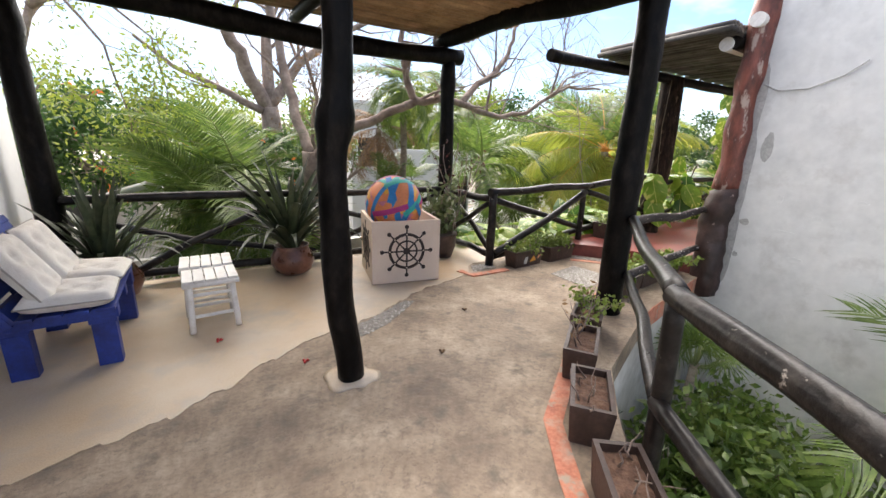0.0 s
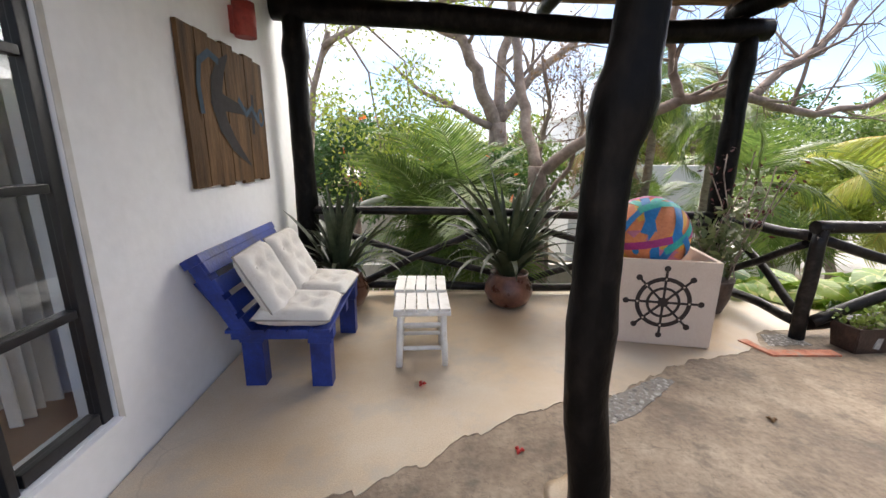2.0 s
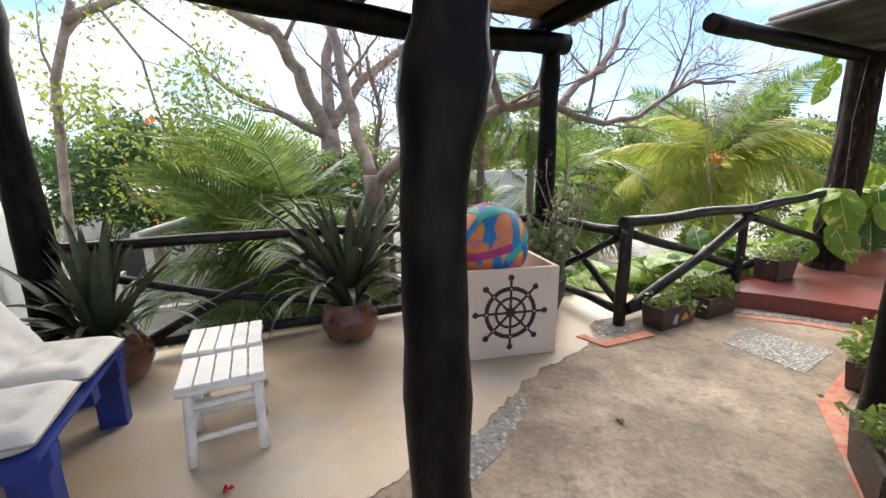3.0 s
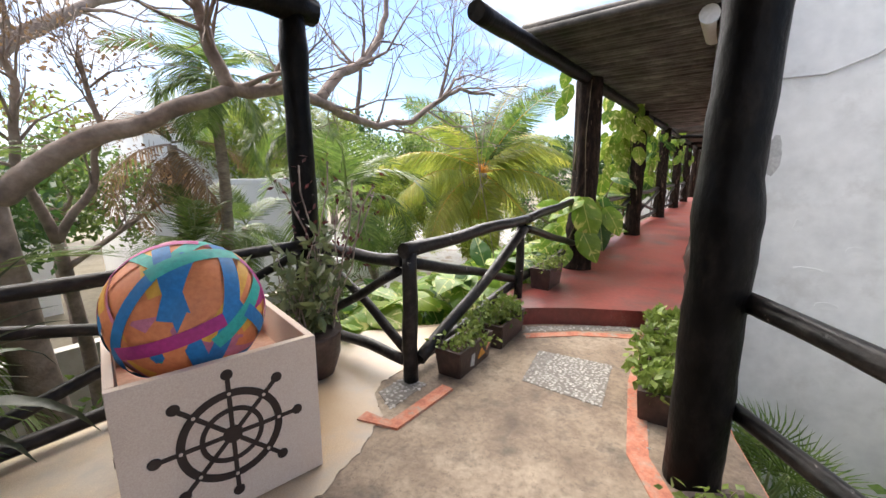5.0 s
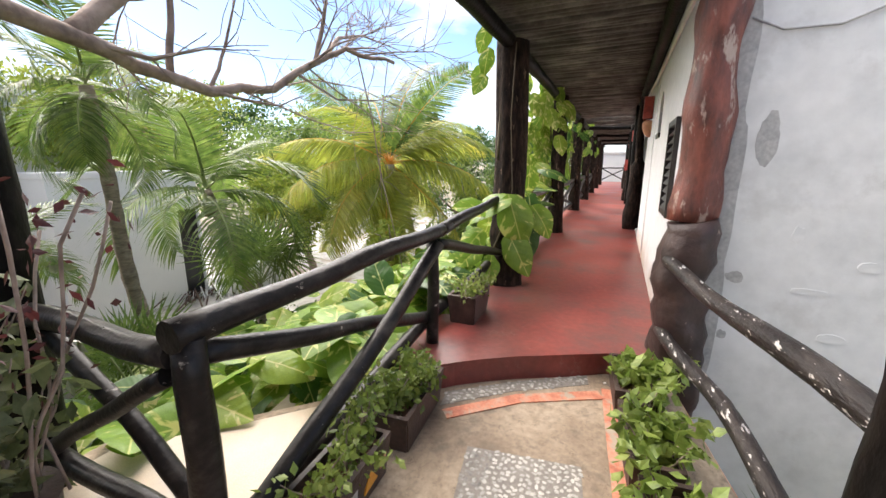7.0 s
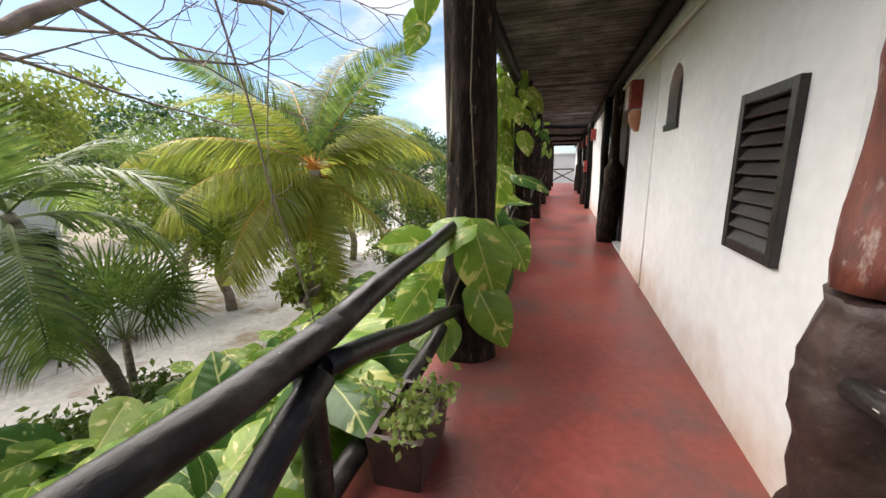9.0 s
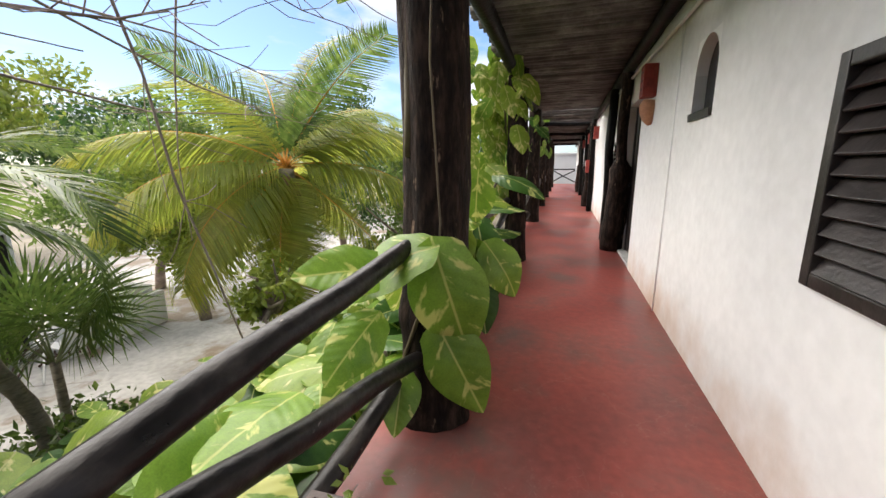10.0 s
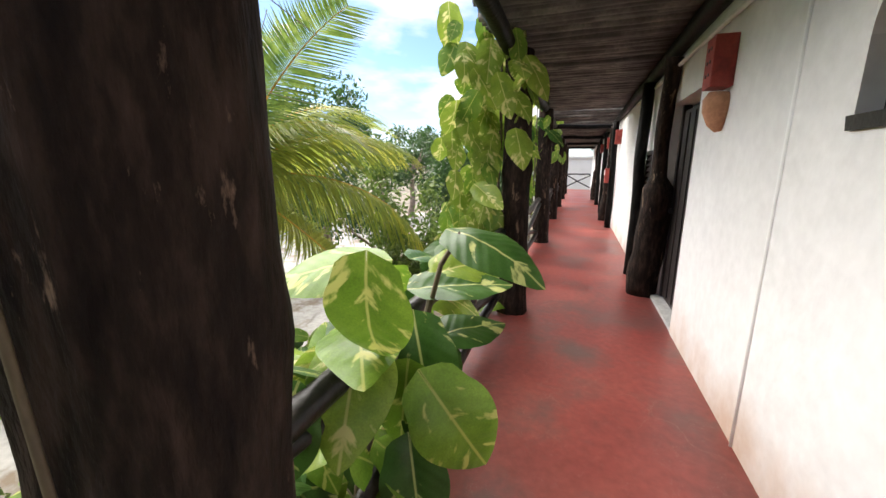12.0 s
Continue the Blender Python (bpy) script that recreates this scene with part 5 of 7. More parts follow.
for k, (a, b) in enumerate(DOORS):
    d = thing("door_%d" % (k + 1), "dark brown wooden door set back in the wall", "door", ((a + b) / 2, CW - 0.12, 0.17))
    d["kind"] = "structure"
    w = b - a
    bm = bmesh.new()
    box(bm, -w / 2 + 0.06, w / 2 - 0.06, -0.04, 0.0, 0.04, 2.02, bevel=0.004)
    leafp = part("door_leaf", bm, M_SHUTTER, d)
    for j in range(4):
        bm = bmesh.new()
        x = -w / 2 + 0.10 + (w - 0.2) * (j + 0.5) / 4
        box(bm, x - 0.08, x + 0.08, 0.0, 0.012, 0.08, 1.98, bevel=0.004)
        part("board", bm, M_SHUTTER, leafp)
    for sx in (-1, 1):
        bm = bmesh.new()
        box(bm, sx * w / 2 - 0.06 * (sx > 0), sx * w / 2 + 0.06 * (sx < 0), -0.06, 0.02, 0, 2.08, bevel=0.004)
        part("door_frame", bm, M_SHUTTER, d)
    bm = bmesh.new()
    box(bm, -w / 2, w / 2, -0.08, 0.115, 0.0, 0.035, bevel=0.006)
    part("threshold", bm, M_GREYPATCH, d)
    bm = bmesh.new()
    bmesh.ops.create_uvsphere(bm, u_segments=10, v_segments=8, radius=0.03, matrix=Matrix.Translation((w / 2 - 0.12, 0.03, 1.0)))
    part("handle", bm, M_BLACK, leafp)
    bm = bmesh.new()
    box(bm, -w / 2, w / 2, -0.06, -0.02, 2.08, 2.083)
    part("head", bm, M_SHUTTER, d)
    # crooked trunk beside the door
    bm = bmesh.new()
    tube(bm, bent((0, 0, 0), (-0.38, 0.0, 2.5), 0.05, 22, 80 + k), [0.17 - 0.002 * j if j < 12 else 0.075 for j in range(23)], 16, 0.22, 80 + k)
    ob = part("door_post", bm, M_BARK, None)
    ob.location = (b + 0.10, CW + 0.07, 0.16)
    tagged(ob, "thick crooked dark trunk post beside the door", "post", "door posts")

# fuse box, pipe, joints
ext = thing("meter_box", "small red and white box on the wall post", "meter box", (16.8, 2.405, 1.25))
bm = bmesh.new()
box(bm, -0.08, 0.08, 0, 0.09, 0, 0.34, bevel=0.006)
part("box_body", bm, M_LAMPRED, ext)
bm = bmesh.new()
box(bm, -0.06, 0.06, 0.09, 0.105, 0.18, 0.3, bevel=0.003)
part("label_plate", bm, M_PIPE, ext)
log_thing("conduit", "thin pale conduit along the top of the wall", "conduit", (5.7, CW + 0.035, 2.50), (14.0, CW + 0.035, 2.62), 0.018, 0.018, M_PIPE, wob=0.01, seed=91, rough=0.0, sides=8)
for x in (8.70, 13.2):
    bm = bmesh.new()
    tube(bm, [(x, CW, 0.17), (x, CW, 1.5), (x, CW, 2.6)], [0.012] * 3, 8)
    structure("trim_joint", bm, M_WHITE, "raised plaster joint on the white wall", "trim")


def blotch(name, m, rx, ry, mat, seed, label, thick=0.003):
    """An irregular thin patch lying on a wall."""
    bm = bmesh.new()
    n = 26
    ring = []
    for k in range(n):
        a = 2 * math.pi * k / n
        q = 1 + 0.28 * noise.noise((math.cos(a) * 1.4 + seed, math.sin(a) * 1.4, seed)) + 0.12 * noise.noise((math.cos(a) * 5, math.sin(a) * 5, seed))
        ring.append((math.cos(a) * rx * q, math.sin(a) * ry * q))
    prism(bm, ring, -0.004, thick)
    ob = structure(name, bm, mat, label, "wall patch")
    ob.matrix_basis = m
    return ob


for k, (y, z, rx, ry, mt) in enumerate(((1.83, 1.60, 0.055, 0.15, M_GREYPATCH), (1.88, 0.75, 0.05, 0.035, M_GREYPATCH), (1.9, 0.35, 0.03, 0.03, M_GREYPATCH),
                                        (1.25, 0.88, 0.05, 0.035, M_GABLE), (1.35, 0.42, 0.07, 0.03, M_GABLE), (1.5, 0.7, 0.09, 0.02, M_GABLE), (0.95, 1.1, 0.04, 0.02, M_GABLE),
                                        (1.6, 1.05, 0.03, 0.05, M_GABLE), (0.6, 0.3, 0.08, 0.05, M_GABLE), (1.98, 1.3, 0.05, 0.55, M_GREYPATCH), (2.0, 2.1, 0.05, 0.4, M_GREYPATCH), (1.98, 0.5, 0.05, 0.5, M_GREYPATCH))):
    blotch("wall_patch", pose(5.62, y, z, 90, 0, -90), rx, ry, mt, k * 3.3 + 1, "peeled or patched spot on the white plaster", (0.002 if mt is M_GREYPATCH else 0.004) + 0.0003 * k)
bm = bmesh.new()
tube(bm, [(5.61, 2.0, 2.28), (5.605, 1.85, 2.2), (5.61, 1.6, 2.2), (5.61, 1.35, 2.3), (5.61, 1.2, 2.42)], [0.006] * 5, 6)
tagged(part("wall_cable", bm, M_GREYPATCH, None), "thin grey cable sagging along the white wall", "cable")
for y, z in ((2.12, 2.92), (2.38, 2.72)):
    bm = bmesh.new()
    tube(bm, [(0, 0, 0), (0.3, 0, 0.0), (0.7, 0, 0)], [0.075, 0.07, 0.07], 14, 0.06)
    ob = part("roof_log", bm, M_PIPE, None)
    ob.location = (5.42, y, z)
    tagged(ob, "pale-painted log end sticking out of the roof", "log", "roof log ends")


# ---- big variegated climbing leaves ----
def leaf_material(name, dark, light, streak, amount):
    """A glossy leaf with streaks that run along its side veins; the leaf lies in its own x-y plane, one unit long."""
    m = foliage(name, [dark, light], rough=0.38, jitter=0.22, scale=2.0, through_light=0.3)
    n, l = m.node_tree.nodes, m.node_tree.links
    b = n["Principled BSDF"]
    old = b.inputs["Base Color"].links[0].from_socket
    co, sep, ab, mul, add, info, comb, tex, mr, mix = (n.new(k) for k in (
        "ShaderNodeTexCoord", "ShaderNodeSeparateXYZ", "ShaderNodeMath", "ShaderNodeMath", "ShaderNodeMath", "ShaderNodeObjectInfo", "ShaderNodeCombineXYZ",
        "ShaderNodeTexNoise", "ShaderNodeMapRange", "ShaderNodeMixRGB"))
    l.new(co.outputs["Object"], sep.inputs[0])
    ab.operation, mul.operation, add.operation = "ABSOLUTE", "MULTIPLY", "SUBTRACT"
    l.new(sep.outputs[0], ab.inputs[0])
    l.new(ab.outputs[0], mul.inputs[0])
    mul.inputs[1].default_value = 0.8
    l.new(sep.outputs[1], add.inputs[0])
    l.new(mul.outputs[0], add.inputs[1])
    v10, x2, off = n.new("ShaderNodeMath"), n.new("ShaderNodeMath"), n.new("ShaderNodeMath")
    v10.operation = x2.operation = off.operation = "MULTIPLY"
    v10.inputs[1].default_value, x2.inputs[1].default_value, off.inputs[1].default_value = 5.5, 4.0, 40.0
    l.new(add.outputs[0], v10.inputs[0])
    l.new(sep.outputs[0], x2.inputs[0])
    l.new(info.outputs["Random"], off.inputs[0])
    l.new(x2.outputs[0], comb.inputs[0])
    l.new(v10.outputs[0], comb.inputs[1])
    l.new(off.outputs[0], comb.inputs[2])
    l.new(comb.outputs[0], tex.inputs["Vector"])
    tex.inputs["Scale"].default_value, tex.inputs["Detail"].default_value = 1.0, 4.0
    mr.inputs["From Min"].default_value, mr.inputs["From Max"].default_value = amount, amount + 0.06
    l.new(tex.outputs["Fac"], mr.inputs["Value"])
    l.new(mr.outputs[0], mix.inputs[0])
    l.new(old, mix.inputs[1])
    mix.inputs[2].default_value = (*streak, 1)
    # pale midrib
    rib = n.new("ShaderNodeMapRange")
    rib.inputs["From Min"].default_value, rib.inputs["From Max"].default_value = 0.006, 0.016
    rib.inputs["To Min"].default_value, rib.inputs["To Max"].default_value = 0.75, 0.0
    l.new(ab.outputs[0], rib.inputs["Value"])
    m2 = n.new("ShaderNodeMixRGB")
    l.new(rib.outputs[0], m2.inputs[0])
    l.new(mix.outputs[0], m2.inputs[1])
    m2.inputs[2].default_value = (*streak, 1)
    l.new(m2.outputs[0], b.inputs["Base Color"])
    for node in n:
        if node.type == "BSDF_TRANSLUCENT":
            l.new(m2.outputs[0], node.inputs["Color"])
    # side veins as relief
    wave = n.new("ShaderNodeTexWave")
    wave.inputs["Scale"].default_value = 0.45
    l.new(comb.outputs[0], wave.inputs["Vector"])
    wave.bands_direction = "Y"
    bp = n.new("ShaderNodeBump")
    bp.inputs["Strength"].default_value, bp.inputs["Distance"].default_value = 0.12, 0.01
    l.new(wave.outputs["Fac"], bp.inputs["Height"])
    l.new(bp.outputs[0], b.inputs["Normal"])
    return m


M_BIGLEAF = leaf_material("streaked_climber_leaf", (0.10, 0.20, 0.018), (0.20, 0.33, 0.035), (0.55, 0.57, 0.16), 0.575)
M_BIGPALE = leaf_material("pale_climber_leaf", (0.14, 0.23, 0.025), (0.29, 0.38, 0.05), (0.66, 0.62, 0.25), 0.57)
M_BIGDARK = leaf_material("dark_climber_leaf", (0.03, 0.085, 0.014), (0.06, 0.14, 0.024), (0.55, 0.58, 0.22), 0.63)


def big_leaf_mesh(name, droop, cup, seed):
    """A heart-shaped leaf one unit long: base at the origin, tip at +y, upper side +z."""
    bm = bmesh.new()
    n, m = 20, 12
    rows = []
    for k in range(n + 1):
        t = k / n
        w = 0.36 * (math.sin(math.pi * min(1, t ** 0.72)) ** 0.75) * (1.06 - 0.25 * t) + 0.002
        row = []
        for j in range(m + 1):
            u = j / m * 2 - 1
            x = u * w
            y = t - (0.09 * (1 - t) ** 3 * abs(u) ** 1.2)
            if t < 0.12:
                y -= 0.10 * abs(u)
            a = droop * t * t
            z = -a * 0.5 + cup * abs(u) * w - 0.10 * abs(u) ** 2 * w * 2 + 0.016 * noise.noise((x * 6 + seed, y * 5, seed)) + 0.0022 * math.cos(44 * (y - 0.8 * abs(x)))
            row.append(bm.verts.new((x, y * (1 - 0.12 * droop * t), z)))
        rows.append(row)
    for a, b in zip(rows, rows[1:]):
        for j in range(m):
            f = bm.faces.new((a[j], a[j + 1], b[j + 1], b[j]))
            f.smooth = True
    me = bpy.data.meshes.new(name)
    bm.to_mesh(me)
    bm.free()
    return me


M_VINE = material("brown_vine_stem", [(0.07, 0.05, 0.03), (0.14, 0.11, 0.06)], scale=8, rough=0.7)
LEAVES = [big_leaf_mesh("big_leaf", d, c, s) for d, c, s in ((0.25, 0.15, 1.0), (0.6, 0.05, 2.0), (0.9, 0.22, 3.0), (0.12, 0.3, 4.0))]


def aim(at, way, face, size):
    """The pose of a leaf: its tip towards way, its upper side towards face."""
    y = Vector(way).normalized()
    z = Vector(face)
    z = (z - y * z.dot(y)).normalized()
    x = y.cross(z)
    m = Matrix((x, y, z)).transposed().to_4x4()
    return Matrix.Translation(at) @ m @ Matrix.Diagonal((size, size, size, 1))


def climber(label, stems, leaves, mats, seed):
    """A climbing plant: stems as tubes, single leaves as parts."""
    t = thing("climbing_plant", label, "climbing plant", stems[0][0])
    base = Vector(stems[0][0])
    for k, pts in enumerate(stems):
        bm = bmesh.new()
        tube(bm, [Vector(p) - base for p in pts], [0.024 if k == 4 else (0.005 if k == 5 else 0.010)] * len(pts), 6, 0.1)
        part("stem", bm, M_VINE, t)
    r = random.Random(seed)
    for k, (at, way, face, size) in enumerate(leaves):
        ob = mesh_part("leaf", LEAVES[r.randrange(4)], M_BIGLEAF, t)
        ob.matrix_basis = aim(Vector(at) - base, way, face, size)
        ob.material_slots[0].link = "OBJECT"
        ob.material_slots[0].material = mats[r.randrange(len(mats))]
    return t


def leaf_mass(n, spot, seed, size, way=(0, 0, -0.4), spread=0.8):
    r = random.Random(seed)
    out = []
    for k in range(n):
        p = spot(r)
        w = Vector(way) + Vector((r.gauss(0, spread), r.gauss(0, spread), r.gauss(0, spread * 0.45)))
        f = Vector((r.gauss(-0.25, 0.4), r.gauss(-0.35, 0.4), 1.0))
        out.append((p, w, f, size * r.uniform(0.55, 1.25)))
    return out


# on the first corridor post and over the railing
LIGHT3 = [M_BIGLEAF, M_BIGLEAF, M_BIGPALE, M_BIGDARK]
first = [((6.56, 3.60, 1.06), (-0.10, -0.36, -1.0), (-0.92, -0.2, 0.4), 0.53),
         ((6.54, 3.67, 1.09), (-0.30, 0.85, -0.25), (-0.5, -0.25, 0.9), 0.46),
         ((6.58, 3.58, 0.68), (-0.05, -0.50, -0.9), (-0.92, -0.3, 0.25), 0.44),
         ((6.52, 3.86, 1.0), (-0.8, 0.6, 0.1), (-0.3, -0.6, 0.8), 0.40),
         ((6.50, 3.9, 0.75), (-0.8, 0.2, -0.4), (-0.5, -0.5, 0.8), 0.36),
         ((6.55, 3.95, 0.55), (-0.7, 0.2, -0.3), (-0.5, -0.5, 0.8), 0.34), ((6.60, 3.80, 0.45), (-0.6, -0.1, -0.7), (-0.8, -0.4, 0.5), 0.30),
         ((6.70, 3.93, 2.55), (-0.3, 0.1, -1.0), (-0.9, -0.2, 0.2), 0.24), ((6.66, 3.96, 2.3), (-0.5, 0.3, -0.8), (-0.8, -0.3, 0.3), 0.22),
         ((6.7, 3.95, 2.75), (-0.2, 0.3, -1), (-0.9, -0.3, 0.2), 0.24), ((6.74, 4.02, 2.4), (-0.2, 0.2, -1), (-0.8, -0.5, 0.2), 0.22)]
climber("large variegated climbing plant on the first corridor post", [
    [(6.72, 3.9, -0.3), (6.66, 3.85, 0.4), (6.62, 3.66, 0.9), (6.62, 3.62, 1.08)], [(6.62, 3.66, 0.55), (6.66, 3.56, 0.66), (6.66, 3.58, 0.73)],
    [(6.9, 3.84, 0.1), (6.98, 3.8, 0.9), (6.97, 3.6, 1.0)], [(6.9, 3.84, 0.9), (6.82, 3.85, 1.7), (6.78, 3.86, 2.6)],
    [(6.75, 3.80, 1.5), (6.735, 3.785, 1.75), (6.75, 3.79, 2.1), (6.74, 3.785, 2.62)], [(6.64, 3.66, 0.3), (6.67, 3.62, 1.2), (6.66, 3.66, 1.9), (6.68, 3.64, 2.6)]], first, [M_BIGLEAF], 3)

# behind the first post
second = leaf_mass(46, lambda r: (r.uniform(7.2, 9.3), r.uniform(3.72, 4.25), r.uniform(0.25, 1.12)), 21, 0.36, (-0.1, -0.1, -0.35), 0.7)
second += [((7.60, 3.54, 0.88), (-0.02, -0.62, -0.78), (-0.85, -0.3, 0.5), 0.44), ((7.66, 3.66, 0.88), (0.0, 0.12, -1.0), (-0.95, -0.2, 0.3), 0.36),
           ((7.22, 3.56, 1.38), (0.04, 0.08, -1.0), (-1.0, -0.15, 0.3), 0.32), ((7.85, 3.52, 1.38), (-0.3, -0.75, -0.1), (-0.25, 0.0, 1.0), 0.38), ((7.5, 3.7, 1.34), (-0.35, 0.6, 0.0), (-0.3, -0.3, 1.0), 0.34),
           ((7.75, 3.66, 1.02), (-0.12, -0.22, -0.9), (-0.9, -0.25, 0.45), 0.40), ((7.7, 3.60, 0.78), (0.0, -0.25, -1.0), (-0.9, -0.2, 0.3), 0.34),
           ((7.95, 3.7, 1.12), (0.5, -0.7, 0.0), (-0.2, -0.1, 1.0), 0.42),
           ((7.55, 3.78, 1.1), (-0.5, -0.3, 0.15), (-0.4, -0.2, 1.0), 0.38), ((8.1, 3.66, 1.16), (0.6, -0.5, 0.15), (-0.3, -0.3, 0.9), 0.40),
           ((7.6, 3.62, 0.62), (-0.2, -0.2, -0.9), (-0.9, -0.3, 0.3), 0.36), ((7.9, 3.62, 0.94), (0.6, -0.55, 0.05), (-0.2, -0.1, 1.0), 0.36)]
climber("lush variegated climbing plant spilling over the corridor railing", [
    [(7.6, 3.95, -0.4), (7.6, 3.85, 0.4), (7.7, 3.7, 1.0)], [(8.0, 3.95, -0.4), (8.0, 3.8, 0.6), (7.9, 3.66, 1.1)], [(8.8, 3.95, -0.4), (8.8, 3.85, 0.9)], [(7.9, 3.7, 0.9), (7.86, 3.6, 1.25), (7.85, 3.52, 1.38)],
    [(7.7, 3.9, -0.2), (7.75, 3.75, 0.5), (7.85, 3.55, 0.75)]], second, [M_BIGDARK, M_BIGDARK, M_BIGLEAF, M_BIGPALE], 5)

# up the second and further posts
for k, (x, y) in enumerate(((10.34, 3.67), (14.3, 3.72), (18.0, 3.74), (21.7, 3.74))):
    def spot(r):
        h = r.uniform(0.9, 2.95)
        return (x + r.gauss(-0.12, 0.2), y + 0.22 + abs(r.gauss(0, 0.22)) - (0.35 if h > 1.9 and r.random() < 0.2 else 0.0), h)
    mass = leaf_mass(120 if k == 0 else 70, spot, 40 + k, 0.30, (-0.15, -0.1, -0.9), 0.4)
    mass = [(p, w, Vector((-0.8 + 0.3 * math.sin(i), -0.5, 0.45)), s) for i, (p, w, f, s) in enumerate(mass)]
    climber("yellow-green climbing plant up a corridor post to the roof", [
        [(x, y + 0.25, -0.4), (x - 0.03, y + 0.2, 0.8), (x, y + 0.17, 1.9), (x, y + 0.2, 2.75)], [(x + 0.15, y + 0.25, -0.4), (x + 0.1, y + 0.2, 1.4), (x + 0.05, y + 0.2, 2.5)]],
        mass, [M_BIGLEAF, M_BIGPALE, M_BIGPALE, M_BIGPALE] if k == 0 else LIGHT3, 50 + k)

# bank of leaves below the railing
def bank_z(x, y):
    return 0.12 - 0.42 * (y - 4.1) + 0.15 * noise.noise((x * 1.3, y * 1.3, 0))


bm = bmesh.new()
g = bmesh.ops.create_grid(bm, x_segments=40, y_segments=14, size=0.5, matrix=Matrix.Translation((7.6, 5.5, 0)) @ Matrix.Diagonal((9.4, 3.2, 1, 1)))
for v in bm.verts:
    v.co.z = max(GROUND - 0.1, bank_z(v.co.x, v.co.y) - 0.28)
structure("ground_bank", bm, M_GROUND, "sloping earth bank under the plants", "ground", True)


def bank_spot(r):
    while True:
        x, y = 3.6 + 6.6 * r.random() ** 1.2, 3.98 + 2.6 * r.random() ** 1.4
        if y > 4.06 + max(0, 4.55 - x) * 0.95:
            return (x, y, bank_z(x, y) + r.uniform(-0.12, 0.42))


for k in range(2):
    climber("spreading variegated climbing plant covering the bank below the railing", [[(4.9 + 3 * k, 4.6, -0.6), (5.0 + 3 * k, 4.7, 0.1)]],
            leaf_mass(290, bank_spot, 60 + k, 0.40, (-0.25, -0.3, -0.15), 0.8), [M_BIGLEAF, M_BIGLEAF, M_BIGDARK, M_BIGPALE], 70 + k)


# ---- palms ----
def frond_mesh(name, length, rise, droop, leaflet, count, hang, width, seed, sweep=1.0):
    """A feather leaf that starts at the origin along +y, lifts by rise degrees and bends over by droop degrees."""
    r = random.Random(seed)
    verts, faces, mats = [], [], []
    n = 16
    p, a = Vector((0, 0, 0)), radians(rise)
    spine = []
    for k in range(n + 1):
        spine.append((p.copy(), a))
        p = p + Vector((0, math.cos(a), math.sin(a))) * length / n
        a -= radians(droop) / n * (0.5 + k / n)
    for k in range(n):
        (p0, a0), (p1, _) = spine[k], spine[k + 1]
        w0, w1 = 0.016 * (1 - k / n) + 0.003, 0.016 * (1 - (k + 1) / n) + 0.003
        i = len(verts)
        verts += [p0 + Vector((-w0, 0, 0)), p0 + Vector((w0, 0, 0)), p0 + Vector((0, 0, w0 * 1.2)), p1 + Vector((-w1, 0, 0)), p1 + Vector((w1, 0, 0)), p1 + Vector((0, 0, w1 * 1.2))]
        faces += [(i, i + 1, i + 4, i + 3), (i + 1, i + 2, i + 5, i + 4), (i + 2, i, i + 3, i + 5)]
        mats += [1, 1, 1]
    for k in range(count):
        t = 0.10 + 0.9 * k / (count - 1)
        q = t * n
        i0 = min(n - 1, int(q))
        p0 = spine[i0][0].lerp(spine[i0 + 1][0], q - i0)
        a = spine[i0][1]
        fwd = Vector((0, math.cos(a), math.sin(a)))
        up = Vector((0, -math.sin(a), math.cos(a)))
        L = leaflet * (0.45 + 0.9 * math.sin(math.pi * min(0.97, 0.14 + 0.8 * t))) * r.uniform(0.85, 1.1)
        for s in (-1, 1):
            d = (Vector((s, 0, 0)) * 0.85 + fwd * (0.35 + 0.5 * t) * sweep + up * r.uniform(0.05, 0.25)).normalized()
            w = width * (0.9 + 0.2 * r.random())
            i = len(verts)
            q0 = p0
            for j in range(4):
                ww = w * (0.7, 1.0, 0.75, 0.06)[j]
                verts += [q0 - fwd * ww, q0 + fwd * ww]
                d = (d + Vector((0, 0, -hang * (0.5 + 0.5 * j) * r.uniform(0.7, 1.2)))).normalized()
                q0 = q0 + d * L / 3
            for j in range(3):
                faces.append((i + 2 * j, i + 2 * j + 1, i + 2 * j + 3, i + 2 * j + 2))
                mats.append(0)
    me = bpy.data.meshes.new(name)
    me.from_pydata([tuple(v) for v in verts], [], faces)
    for poly, m in zip(me.polygons, mats):
        poly.material_index = m
    return me


